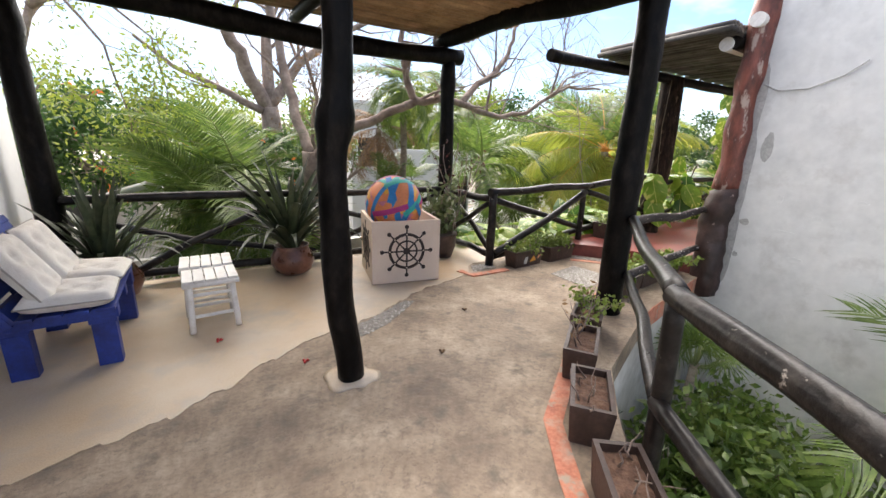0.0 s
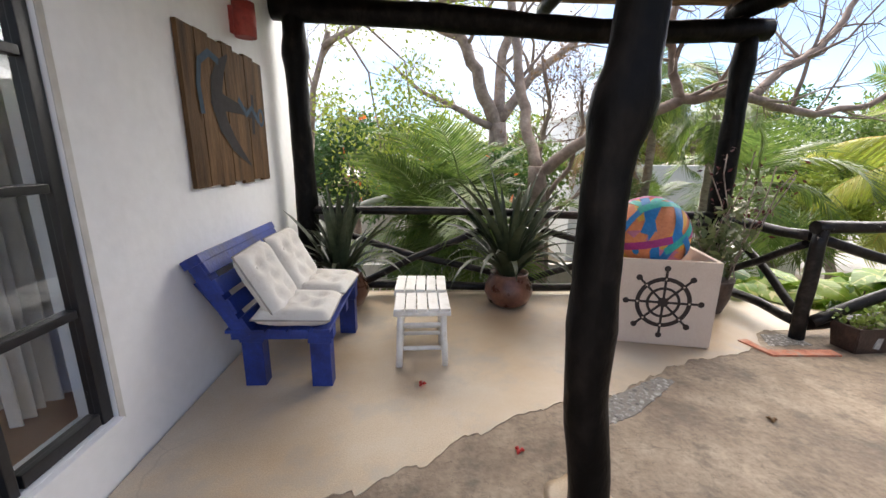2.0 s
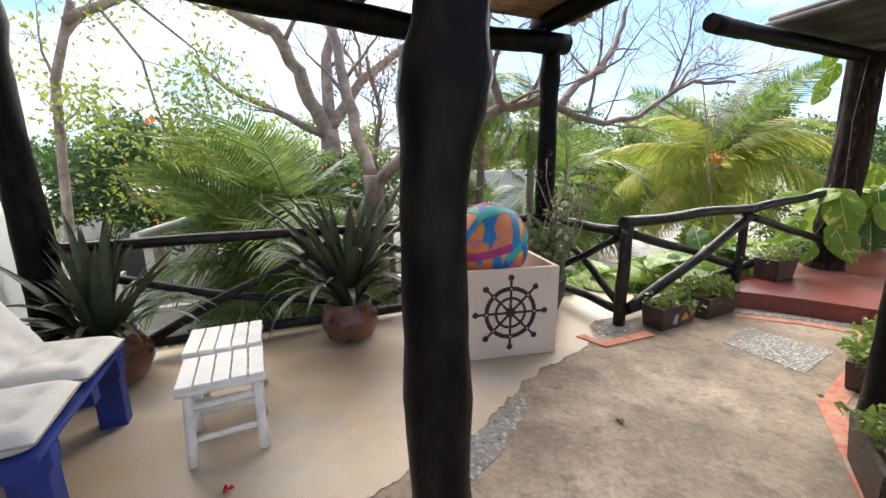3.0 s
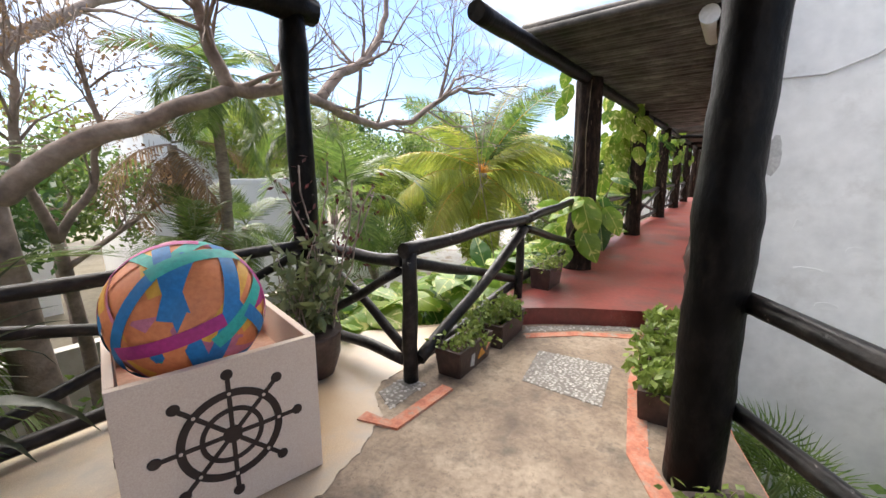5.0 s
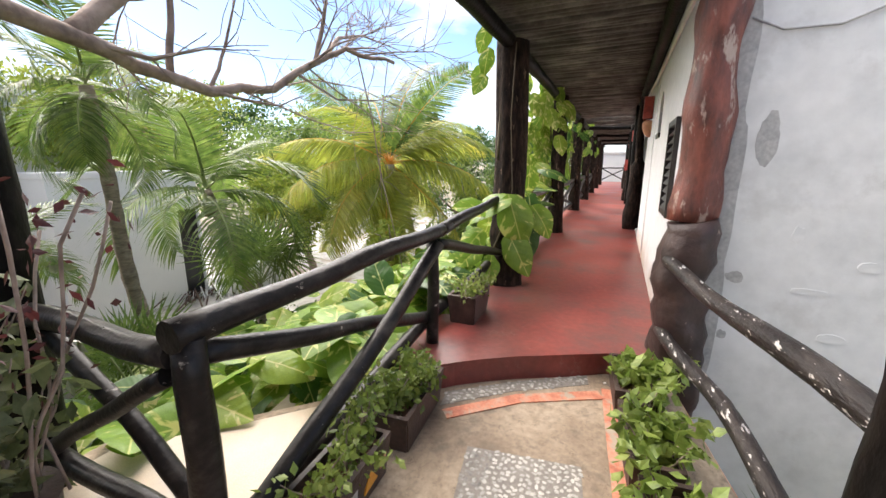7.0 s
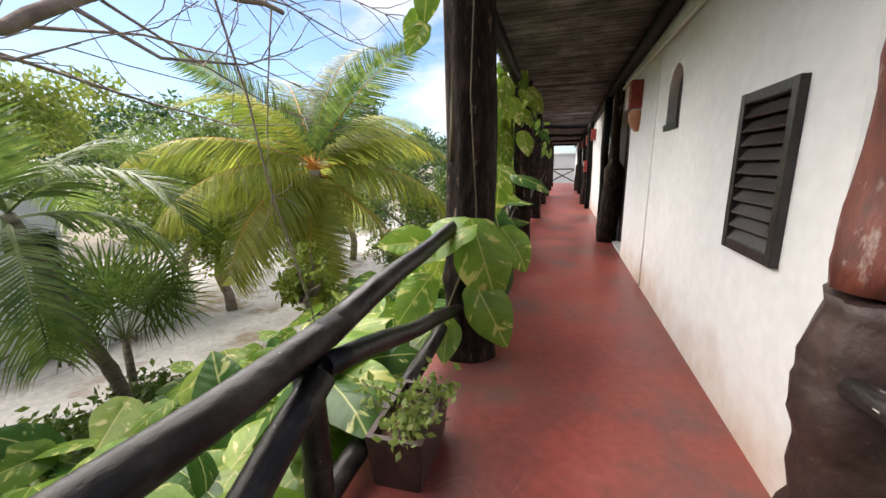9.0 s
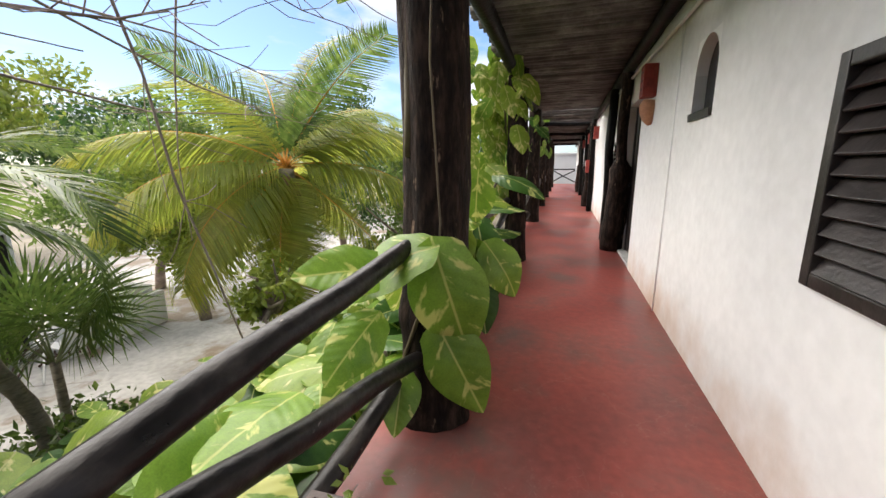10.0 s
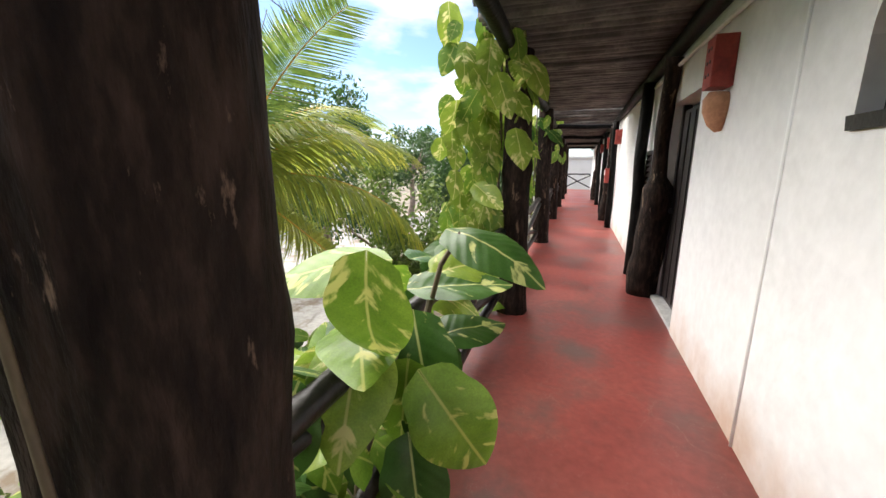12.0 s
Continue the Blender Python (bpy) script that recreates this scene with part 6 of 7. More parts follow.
def palm(label, foot, head, r0, r1, fronds, meshes, mat, stalk, seed, low=-25, high=75, trunk=None, category="palm tree", bulge=0.0, shaft=None, scale=1.0):
    """fronds: how many; meshes: leaf shapes from steep to hanging."""
    t = thing("palm_tree", label, category, foot)
    h = Vector(head) - Vector(foot)
    bm = bmesh.new()
    n = 24
    pts = bent((0, 0, 0), h, 0.06, n, seed)
    tube(bm, pts, [(r0 + (r1 - r0) * k / n) * (1.08 if k % 2 else 0.96) for k in range(n + 1)], 12, 0.06, seed)
    part("trunk", bm, trunk or M_PALMTRUNK, t)
    if shaft:
        bm = bmesh.new()
        tube(bm, [h - Vector((0, 0, shaft)), h - Vector((0, 0, shaft * 0.5)), h], [r1 * 1.25, r1 * 1.15, r1 * 0.7], 12)
        part("crown_shaft", bm, M_GREENSHAFT, t)
    r = random.Random(seed)
    for k in range(fronds):
        q = (k + 0.5) / fronds
        el = high + (low - high) * q + r.uniform(-8, 8)
        az = k * 137.5 + r.uniform(-14, 14)
        me = meshes[min(len(meshes) - 1, int(q * len(meshes)))]
        ob = mesh_part("frond", me, [mat, stalk], t)
        s = scale * r.uniform(0.85, 1.1)
        ob.matrix_basis = Matrix.Translation(h + Vector((0, 0, 0.08 - 0.2 * q))) @ pose(0, 0, 0, 0, 0, az) @ pose(0, 0, 0, el, r.uniform(-15, 15), 0) @ Matrix.Diagonal((s, s, s, 1))
    return t


COCO = {nm: frond_mesh("coco_frond", 2.7, 0, d, lf, 104, hg, 0.013, k, 0.45) for k, (nm, d, lf, hg) in enumerate((("upright", 60, 0.5, 0.22), ("arch", 105, 0.80, 0.55), ("curtain", 70, 0.86, 0.85), ("straight", 18, 0.62, 0.25)))}
coco = palm("yellow-green coconut palm heavy with fronds in the yard", (10.6, 7.6, GROUND), (10.45, 7.4, 1.42), 0.17, 0.12, 0, (), M_COCO, M_ORANGESTALK, 4)
for shape, az, el, turn, size in (("straight", 120, -72, 0, 0.95), ("straight", -150, -42, 20, 0.95), ("curtain", -148, 8, 0, 1.0), ("curtain", -128, 34, 0, 1.0), ("arch", -120, 58, 10, 0.95),
                                  ("upright", -100, 78, 0, 1.1), ("upright", 60, 80, 40, 1.1), ("upright", 160, 70, -20, 1.0), ("upright", -40, 66, 0, 1.0), ("arch", 70, 62, 0, 0.9), ("curtain", 50, 30, 0, 1.0),
                                  ("curtain", 66, 10, 10, 1.0), ("curtain", 84, -12, 0, 0.95), ("straight", 78, -46, -15, 0.9), ("straight", 96, -58, 10, 0.85),
                                  ("curtain", 20, 5, 0, 0.95), ("arch", -10, 40, 0, 0.9), ("curtain", -60, 15, 0, 0.95), ("straight", -20, -35, 0, 0.9), ("straight", -90, -30, 0, 0.9), ("arch", -175, 48, 0, 0.85)):
    ob = mesh_part("frond", COCO[shape], [M_PALM if shape == "upright" else M_COCO, M_ORANGESTALK], coco)
    ob.matrix_basis = Matrix.Translation((-0.15, -0.2, 1.45 - GROUND)) @ pose(0, 0, 0, 0, 0, az) @ pose(0, 0, 0, el, turn, 0) @ Matrix.Diagonal((size, size, size, 1))
for k in range(16):
    bm = bmesh.new()
    a = k * 2.4
    bmesh.ops.create_uvsphere(bm, u_segments=10, v_segments=7, radius=0.085, matrix=Matrix.Translation((-0.1 + 0.22 * math.cos(a), -0.18 + 0.22 * math.sin(a), 1.42 - GROUND - 0.22 - 0.06 * (k % 6))) @ Matrix.Diagonal((1, 1, 1.25, 1)))
    part("coconut", bm, M_COCONUT, coco, "", True)
for k in range(18):
    bm = bmesh.new()
    a, e = k * 2.4, 0.3 + 0.9 * (k % 5) / 5
    d = Vector((math.cos(a) * math.cos(e), math.sin(a) * math.cos(e), math.sin(e)))
    o = Vector((-0.1, -0.18, 1.42 - GROUND - 0.02))
    tube(bm, [o, o + d * 0.18, o + d * 0.34 + Vector((0, 0, -0.05))], [0.014, 0.012, 0.004], 5)
    part("flower_spike", bm, M_ORANGESTALK, coco, "orange flower spike")
XMAS = [frond_mesh("arched_frond", 1.55, 0, d, 0.46, 46, hg, 0.016, 10 + k, 0.8) for k, (d, hg) in enumerate(((85, 0.22), (130, 0.34), (150, 0.42)))]
palm("slim green palm with arching fronds", (7.25, 7.9, GROUND), (6.62, 8.25, 1.05), 0.085, 0.06, 10, XMAS, M_PALM, M_GREENSHAFT, 7, low=-5, high=80, shaft=0.4, scale=1.3)
palm("slender tall green palm with drooping fronds", (5.3, 7.6, GROUND), (4.85, 7.25, 2.15), 0.085, 0.06, 12, XMAS, M_PALM, M_GREENSHAFT, 9, low=-30, high=75, shaft=0.7, scale=0.7)
palm("slender green palm behind the corner post", (4.2, 7.6, GROUND), (4.1, 7.4, 0.7), 0.06, 0.045, 10, XMAS, M_PALM, M_GREENSHAFT, 12, low=-25, high=75, shaft=0.4, scale=0.55)
DRYF = [frond_mesh("dry_frond", 1.1, 0, d, 0.34, 34, hg, 0.01, 20 + k) for k, (d, hg) in enumerate(((80, 0.2), (120, 0.4), (60, 0.6)))]
palm("half-dry palm with brown hanging fronds", (3.3, 7.3, GROUND), (3.25, 7.2, 1.75), 0.07, 0.05, 8, DRYF, M_DRY, M_TREE, 14, low=-60, high=50)
palm("tall palm with a dark green drooping crown", (3.75, 7.0, GROUND), (3.6, 6.85, 2.5), 0.08, 0.055, 15, XMAS, M_PALM, M_GREENSHAFT, 18, low=-12, high=55, shaft=0.5, scale=0.62)
ARECA = [frond_mesh("areca_frond", 1.6, 0, d, 0.50, 38, hg, 0.017, 30 + k) for k, (d, hg) in enumerate(((70, 0.18), (105, 0.30), (130, 0.40)))]
palm("young palm with upright green fronds", (3.2, 6.7, GROUND), (3.15, 6.65, 0.7), 0.06, 0.045, 11, ARECA, M_PALM, M_GREENSHAFT, 19, low=25, high=85, shaft=0.4, scale=0.42)
for k, (x, y, z) in enumerate(((0.35, 6.3, 0.5), (0.75, 6.6, 0.75), (0.15, 6.7, 0.3), (0.95, 6.15, 0.2), (0.5, 6.9, 0.85))):
    palm("bushy green cane palm behind the railing", (x * 0.7 + 0.2, y, GROUND), (x, y, z), 0.04, 0.03, 10, ARECA, M_PALM, M_GREENSHAFT, 90 + k, low=-15, high=80, trunk=M_GREENSHAFT, scale=0.95)


def fan_palm(at, size, seed, label):
    t = thing("fan_palm", label, "palm", at)
    r = random.Random(seed)
    verts, faces = [], []
    for k in range(26):
        a = radians(-150 + 300 * k / 25)
        d = Vector((math.sin(a), math.cos(a), 0))
        s = Vector((d.y, -d.x, 0)) * 0.022
        i = len(verts)
        verts += [d * 0.12 - s * 0.6, d * 0.12 + s * 0.6, d * 0.6 + s + Vector((0, 0, 0.03)), d * 0.6 - s + Vector((0, 0, 0.03)), d * (0.95 + 0.1 * r.random()) + Vector((0, 0, -0.12))]
        faces += [(i, i + 1, i + 2, i + 3), (i + 3, i + 2, i + 4)]
    me = bpy.data.meshes.new("fan_leaf")
    me.from_pydata([tuple(v) for v in verts], [], faces)
    for k in range(13):
        ob = mesh_part("fan_leaf", me, M_PALM, t)
        az, el = k * 137.5, r.uniform(15, 75)
        way = Vector((math.sin(radians(az)) * math.cos(radians(el)), math.cos(radians(az)) * math.cos(radians(el)), math.sin(radians(el))))
        s = size * r.uniform(0.8, 1.15)
        ob.matrix_basis = aim(way * size * 0.9 + Vector((0, 0, 0.1)), way, Vector((-0.3, -0.4, 1.0)), s)
        bm = bmesh.new()
        tube(bm, [(0, 0, 0), way * size * 0.5, way * size * 0.95 + Vector((0, 0, 0.1))], [0.012, 0.01, 0.008], 5)
        part("stalk", bm, M_GREENSHAFT, t)
    bm = bmesh.new()
    tube(bm, [(0, 0, GROUND - at[2]), (0, 0, 0.05)], [0.06, 0.05], 8, 0.1)
    part("trunk", bm, M_PALMTRUNK, t)


fan_palm((7.6, 8.5, -0.75), 0.75, 3, "green fan palm below the railing")
fan_palm((4.4, 6.2, -0.6), 0.45, 4, "green fan palm below the corner post")

# ---- bare tree reaching over the garden ----
def branch(bm, pts, r0, r1, seed, twigs=0, depth=2, tips=None, reach=0.6, up=0.25):
    """A limb along points with side twigs that fork again."""
    n = len(pts)
    dense = []
    for k in range(n - 1):
        a, b = Vector(pts[k]), Vector(pts[k + 1])
        for j in range(4):
            dense.append(a.lerp(b, j / 4) + Vector((noise.noise((k * 3 + j, seed, 0)), noise.noise((k * 3 + j, seed, 5)), noise.noise((k * 3 + j, seed, 9)))) * r0 * 0.7)
    dense.append(Vector(pts[-1]))
    m = len(dense)
    tube(bm, dense, [r0 + (r1 - r0) * k / (m - 1) for k in range(m)], 9 if r0 > 0.03 else (6 if r0 > 0.01 else 4), 0.12, seed)
    r = random.Random(seed)
    for k in range(twigs):
        i = r.randrange(m // 3, m - 1)
        p, d = dense[i], (dense[i + 1] - dense[i - 1]).normalized()
        side = Vector((r.gauss(0, 1), r.gauss(0, 1), r.gauss(up, 0.8)))
        w = (d * 0.7 + side * 0.6).normalized()
        L = reach * r.uniform(0.5, 1.2)
        q = [p]
        for j in range(3):
            w = (w + Vector((r.gauss(0, 0.25), r.gauss(0, 0.25), r.gauss(0.05, 0.25)))).normalized()
            q.append(q[-1] + w * L / 3)
        rr = (r0 + (r1 - r0) * i / (m - 1)) * 0.42
        if tips is not None:
            tips += [tuple(q[-1]), tuple(q[-2])]
        branch(bm, q, max(0.004, rr), 0.0028, seed + k * 1.37 + 0.11, max(0, twigs // 2) if depth > 1 else 0, depth - 1, tips, reach * 0.6, up) if depth > 0 else None


def bare_tree(label, base, limbs, seed, leaf=None, leaf_mat=None):
    t = thing("tree", label, "tree", base)
    o = Vector(base)
    tips = []
    for k, (pts, r0, r1, tw, dp, reach) in enumerate(limbs):
        bm = bmesh.new()
        branch(bm, [Vector(p) - o for p in pts], r0, r1, seed + k * 7.7, tw, dp, tips, reach)
        part("trunk" if k == 0 else "limb", bm, M_TREE, t)
    if leaf:
        rg = np.random.default_rng(int(seed))
        p = np.array(tips)
        p = p[rg.random(len(p)) < leaf[1]]
        p = np.repeat(p, leaf[2], 0) + rg.normal(size=(len(p) * leaf[2], 3)) * leaf[3]
        v, f = leaf_cloud(p, leaf[0], rg, droop=0.5)
        cloud_part("crown", v, f, leaf_mat, t, "", "stuff")
    return t


bare_tree("leafless grey-brown tree with a long crooked limb", (1.9, 6.3, GROUND), [
    ([(1.9, 6.3, GROUND), (1.8, 6.25, -0.5), (1.72, 6.15, 0.7), (1.68, 6.1, 1.35)], 0.15, 0.12, 0, 0, 0.5),
    ([(1.68, 6.1, 1.3), (1.60, 6.5, 1.9), (1.52, 6.8, 2.7), (1.42, 7.0, 3.6), (1.5, 7.1, 4.6)], 0.085, 0.05, 7, 2, 1.2),
    ([(1.70, 6.1, 1.25), (2.1, 5.95, 1.62), (2.6, 5.7, 1.88), (3.0, 5.5, 2.08), (3.5, 5.42, 2.2), (4.2, 5.62, 2.12), (4.9, 5.66, 2.0), (5.5, 5.6, 2.12), (5.95, 5.48, 2.40), (6.3, 5.35, 2.62), (7.0, 5.2, 2.62)], 0.08, 0.02, 16, 2, 1.1),
    ([(5.95, 5.48, 2.40), (6.0, 5.4, 2.75), (6.0, 5.3, 3.1), (5.9, 5.2, 3.5)], 0.03, 0.008, 12, 2, 0.9),
    ([(6.0, 5.45, 2.45), (6.5, 5.6, 2.8), (7.1, 5.7, 3.0), (7.9, 5.6, 3.0)], 0.028, 0.006, 10, 2, 0.9),
    ([(4.0, 5.58, 2.14), (4.35, 5.6, 2.5), (4.75, 5.6, 2.72), (5.0, 5.6, 3.05), (5.1, 5.6, 3.5)], 0.06, 0.03, 9, 2, 1.0),
    ([(4.62, 5.66, 2.06), (4.66, 5.64, 2.5), (4.72, 5.6, 2.9), (4.6, 5.5, 3.4)], 0.03, 0.012, 7, 2, 0.8),
    ([(3.1, 5.46, 2.12), (2.98, 5.5, 2.4), (2.85, 5.45, 2.9), (2.95, 5.4, 3.5)], 0.055, 0.035, 8, 2, 0.9),
    ([(5.2, 5.62, 2.05), (6.2, 5.9, 1.95), (7.2, 6.0, 1.85), (8.4, 5.9, 1.95)], 0.012, 0.004, 6, 1, 0.8),
    ([(5.9, 5.5, 2.35), (6.6, 5.7, 2.25), (7.4, 5.75, 2.05), (8.3, 5.7, 1.9), (9.2, 5.6, 1.85)], 0.010, 0.003, 7, 1, 0.9),
    ([(5.5, 5.6, 2.12), (6.5, 6.0, 2.4), (7.6, 6.15, 2.5), (8.8, 6.1, 2.35), (9.8, 5.9, 2.3)], 0.011, 0.003, 8, 1, 0.9),
    ([(6.3, 5.35, 2.62), (7.2, 5.3, 2.75), (8.0, 5.2, 2.7), (9.0, 5.0, 2.75)], 0.010, 0.003, 8, 1, 0.8),
    ([(6.5, 5.36, 2.62), (6.66, 5.3, 1.95), (6.72, 5.25, 1.38), (6.86, 5.2, 0.8), (6.97, 5.14, 0.26), (7.05, 5.1, -0.15)], 0.009, 0.006, 3, 0, 0.4),
    ([(6.9, 5.22, 2.62), (6.84, 5.28, 2.0), (6.80, 5.3, 1.5), (6.82, 5.3, 1.0)], 0.007, 0.003, 4, 1, 0.4)], 3.0)
bare_tree("tall bare spreading tree behind the cane palms", (2.1, 10.4, GROUND), [
    ([(2.1, 10.4, GROUND), (2.0, 10.3, 0.5), (1.85, 10.1, 2.2)], 0.26, 0.21, 0, 0, 0.5),
    ([(1.85, 10.1, 2.1), (1.45, 9.9, 3.0), (0.9, 9.7, 3.8), (-0.4, 9.5, 4.4), (-2.0, 9.3, 4.3), (-3.4, 9.2, 4.0)], 0.16, 0.05, 12, 2, 1.9),
    ([(1.85, 10.1, 2.2), (1.9, 10.2, 3.4), (2.1, 10.2, 4.6), (2.2, 10.0, 5.8)], 0.15, 0.05, 10, 2, 1.8),
    ([(1.85, 10.1, 2.2), (2.6, 10.2, 3.2), (3.6, 10.2, 4.0), (4.8, 10.0, 4.6)], 0.13, 0.04, 11, 2, 1.8),
    ([(1.7, 10.0, 2.1), (0.9, 10.2, 2.5), (0.1, 10.4, 2.9), (-0.5, 10.5, 3.4)], 0.09, 0.03, 7, 2, 1.1)], 5.0)
bare_tree("drooping thin tree with sparse yellow-green leaves", (-1.6, 7.4, GROUND), [
    ([(-1.6, 7.4, GROUND), (-1.7, 7.4, 0.5), (-1.5, 7.3, 2.4), (-1.2, 7.2, 3.2)], 0.055, 0.04, 8, 2, 0.9),
    ([(-1.3, 7.2, 3.0), (-0.7, 7.1, 3.3), (0.0, 7.0, 3.5), (0.8, 7.0, 3.6)], 0.05, 0.02, 10, 2, 0.9),
    ([(-1.0, 7.2, 3.2), (-0.6, 6.9, 2.6), (-0.45, 6.8, 1.7), (-0.5, 6.8, 0.9)], 0.02, 0.006, 9, 2, 0.6),
    ([(-0.7, 7.1, 3.3), (-0.1, 7.1, 2.8), (0.0, 7.0, 2.1), (-0.1, 7.0, 1.5)], 0.018, 0.005, 8, 2, 0.6)], 8.0, (0.075, 0.9, 14, 0.13), M_LIME)


bare_tree("thin leafless tangle of brown twigs", (2.35, 7.5, GROUND), [
    ([(2.35, 7.5, GROUND), (2.3, 7.4, -0.4), (2.2, 7.3, 0.9)], 0.07, 0.055, 0, 0, 0.5),
    ([(2.2, 7.3, 0.8), (2.0, 7.2, 1.5), (2.1, 7.1, 2.2), (1.9, 7.0, 2.9)], 0.05, 0.02, 14, 2, 0.8),
    ([(2.2, 7.3, 0.8), (2.5, 7.2, 1.3), (2.6, 7.0, 1.9), (2.5, 6.9, 2.5)], 0.045, 0.018, 14, 2, 0.8),
    ([(2.2, 7.3, 0.5), (2.8, 7.3, 0.9), (3.2, 7.2, 1.2)], 0.035, 0.012, 10, 2, 0.7)], 12.0, (0.06, 0.5, 3, 0.06), M_DRY)


# ---- leafy trees further off ----
def leafy_tree(label, base, crown, size, n, leaf, mat, seed, flowers=0, trunk_r=0.14):
    """crown: centre; size: half-axes. Leaves sit in clumps on boughs, with gaps between."""
    t = thing("tree", label, "tree", base)
    o = Vector(base)
    rg = np.random.default_rng(seed)
    c = np.array(crown) - np.array(base)
    size = np.array(size)
    bm = bmesh.new()
    tube(bm, bent((0, 0, 0), Vector(c) - Vector((0, 0, size[2] * 0.3)), 0.12, 8, seed), [trunk_r * (1 - 0.06 * k) for k in range(9)], 8, 0.15, seed)
    part("trunk", bm, M_TREE, t)
    clumps = rg.normal(size=(34, 3))
    clumps[:, 2] *= 0.8
    clumps /= np.linalg.norm(clumps, axis=1, keepdims=True)
    clumps = c + clumps * size * rg.uniform(0.45, 1.0, (34, 1))
    bm = bmesh.new()
    for k in range(0, 34, 2):
        tube(bm, bent(Vector(c) - Vector((0, 0, size[2] * 0.35)), Vector(clumps[k]), 0.12, 5, seed + k), [0.045, 0.04, 0.03, 0.022, 0.015, 0.008], 6)
    tagged(part("bough_tangle", bm, M_TREE, t), "", "", "", "stuff")
    pick = rg.integers(0, 34, n)
    p = clumps[pick] + np.clip(rg.normal(size=(n, 3)), -1.8, 1.8) * size * 0.13
    v, f = leaf_cloud(p, leaf, rg, droop=0.35)
    cloud_part("crown", v, f, mat, t, "", "stuff")
    if flowers:
        p = clumps[rg.integers(0, 34, flowers)] + rg.normal(size=(flowers, 3)) * size * 0.2 + [0, -0.1, 0.05]
        v, f = leaf_cloud(np.repeat(p, 4, 0), 0.09, rg, aspect=0.8)
        cloud_part("blossom", v, f, M_ORANGE, t, "orange flowers", "stuff")


leafy_tree("dense dark-leaved garden tree with orange flowers", (-1.4, 9.8, GROUND), (-1.2, 9.6, 1.2), (1.5, 1.2, 1.3), 8000, 0.13, M_DARKLEAF, 3, 26)
leafy_tree("dark green tree behind the cane palms", (1.0, 9.2, GROUND), (0.9, 9.0, 0.9), (1.7, 1.0, 1.0), 4200, 0.13, M_DARKLEAF, 4, 12)
leafy_tree("green tree beside the white house", (3.0, 12.2, GROUND), (3.0, 12.0, 1.0), (1.5, 1.2, 1.2), 3600, 0.16, M_PALM, 6)
leafy_tree("tall feathery yellow-green tree behind the coconut palm", (9.2, 14.0, GROUND), (9.0, 13.8, 2.6), (2.6, 1.8, 1.8), 13000, 0.15, M_LIME, 7)
leafy_tree("yellow-green leafy tree beyond the yard", (13.0, 14.0, GROUND), (13.0, 13.0, 1.2), (3.0, 2.0, 2.2), 14000, 0.15, M_PALM, 8)
leafy_tree("dark green leafy tree beyond the yard", (17.0, 10.5, GROUND), (17.0, 10.5, 1.4), (2.6, 2.2, 2.4), 12000, 0.16, M_DARKLEAF, 9)
leafy_tree("green bush tree near the corridor", (13.5, 6.3, GROUND), (13.5, 6.5, 0.2), (1.8, 1.3, 1.5), 9000, 0.13, M_PALM, 10)
leafy_tree("leafy tree along the corridor", (19.5, 6.3, GROUND), (19.5, 6.4, 1.0), (2.4, 1.6, 2.0), 9000, 0.17, M_DARKLEAF, 11)
leafy_tree("leafy tree at the corridor's far side", (26.0, 6.8, GROUND), (26.0, 6.8, 1.2), (3.2, 2.0, 2.4), 5000, 0.2, M_PALM, 12)
for k, (x, y, z, s) in enumerate(((-14, 24, 1.0, 4.2), (-8, 27, 1.3, 4.6), (-2, 26, 1.4, 4.4), (4.5, 27, 2.0, 4.8), (11, 26, 2.2, 5.0), (18, 23, 2.4, 5.0), (25, 19, 2.4, 4.8), (32, 14, 2.2, 4.6), (38, 8, 2.0, 4.4), (-20, 18, 1.2, 4.4))):
    leafy_tree("distant broad garden tree", (x, y, GROUND), (x, y, z), (s, s * 0.6, s * 0.55), 7000, 0.30, M_DARKLEAF if k % 3 else M_LIME, 20 + k, 0, 0.25)

leafy_tree("dense hedge tree behind the coconut palm", (11.5, 10.8, GROUND), (11.5, 11.0, 0.4), (1.8, 0.9, 1.3), 9000, 0.14, M_LIME, 14)

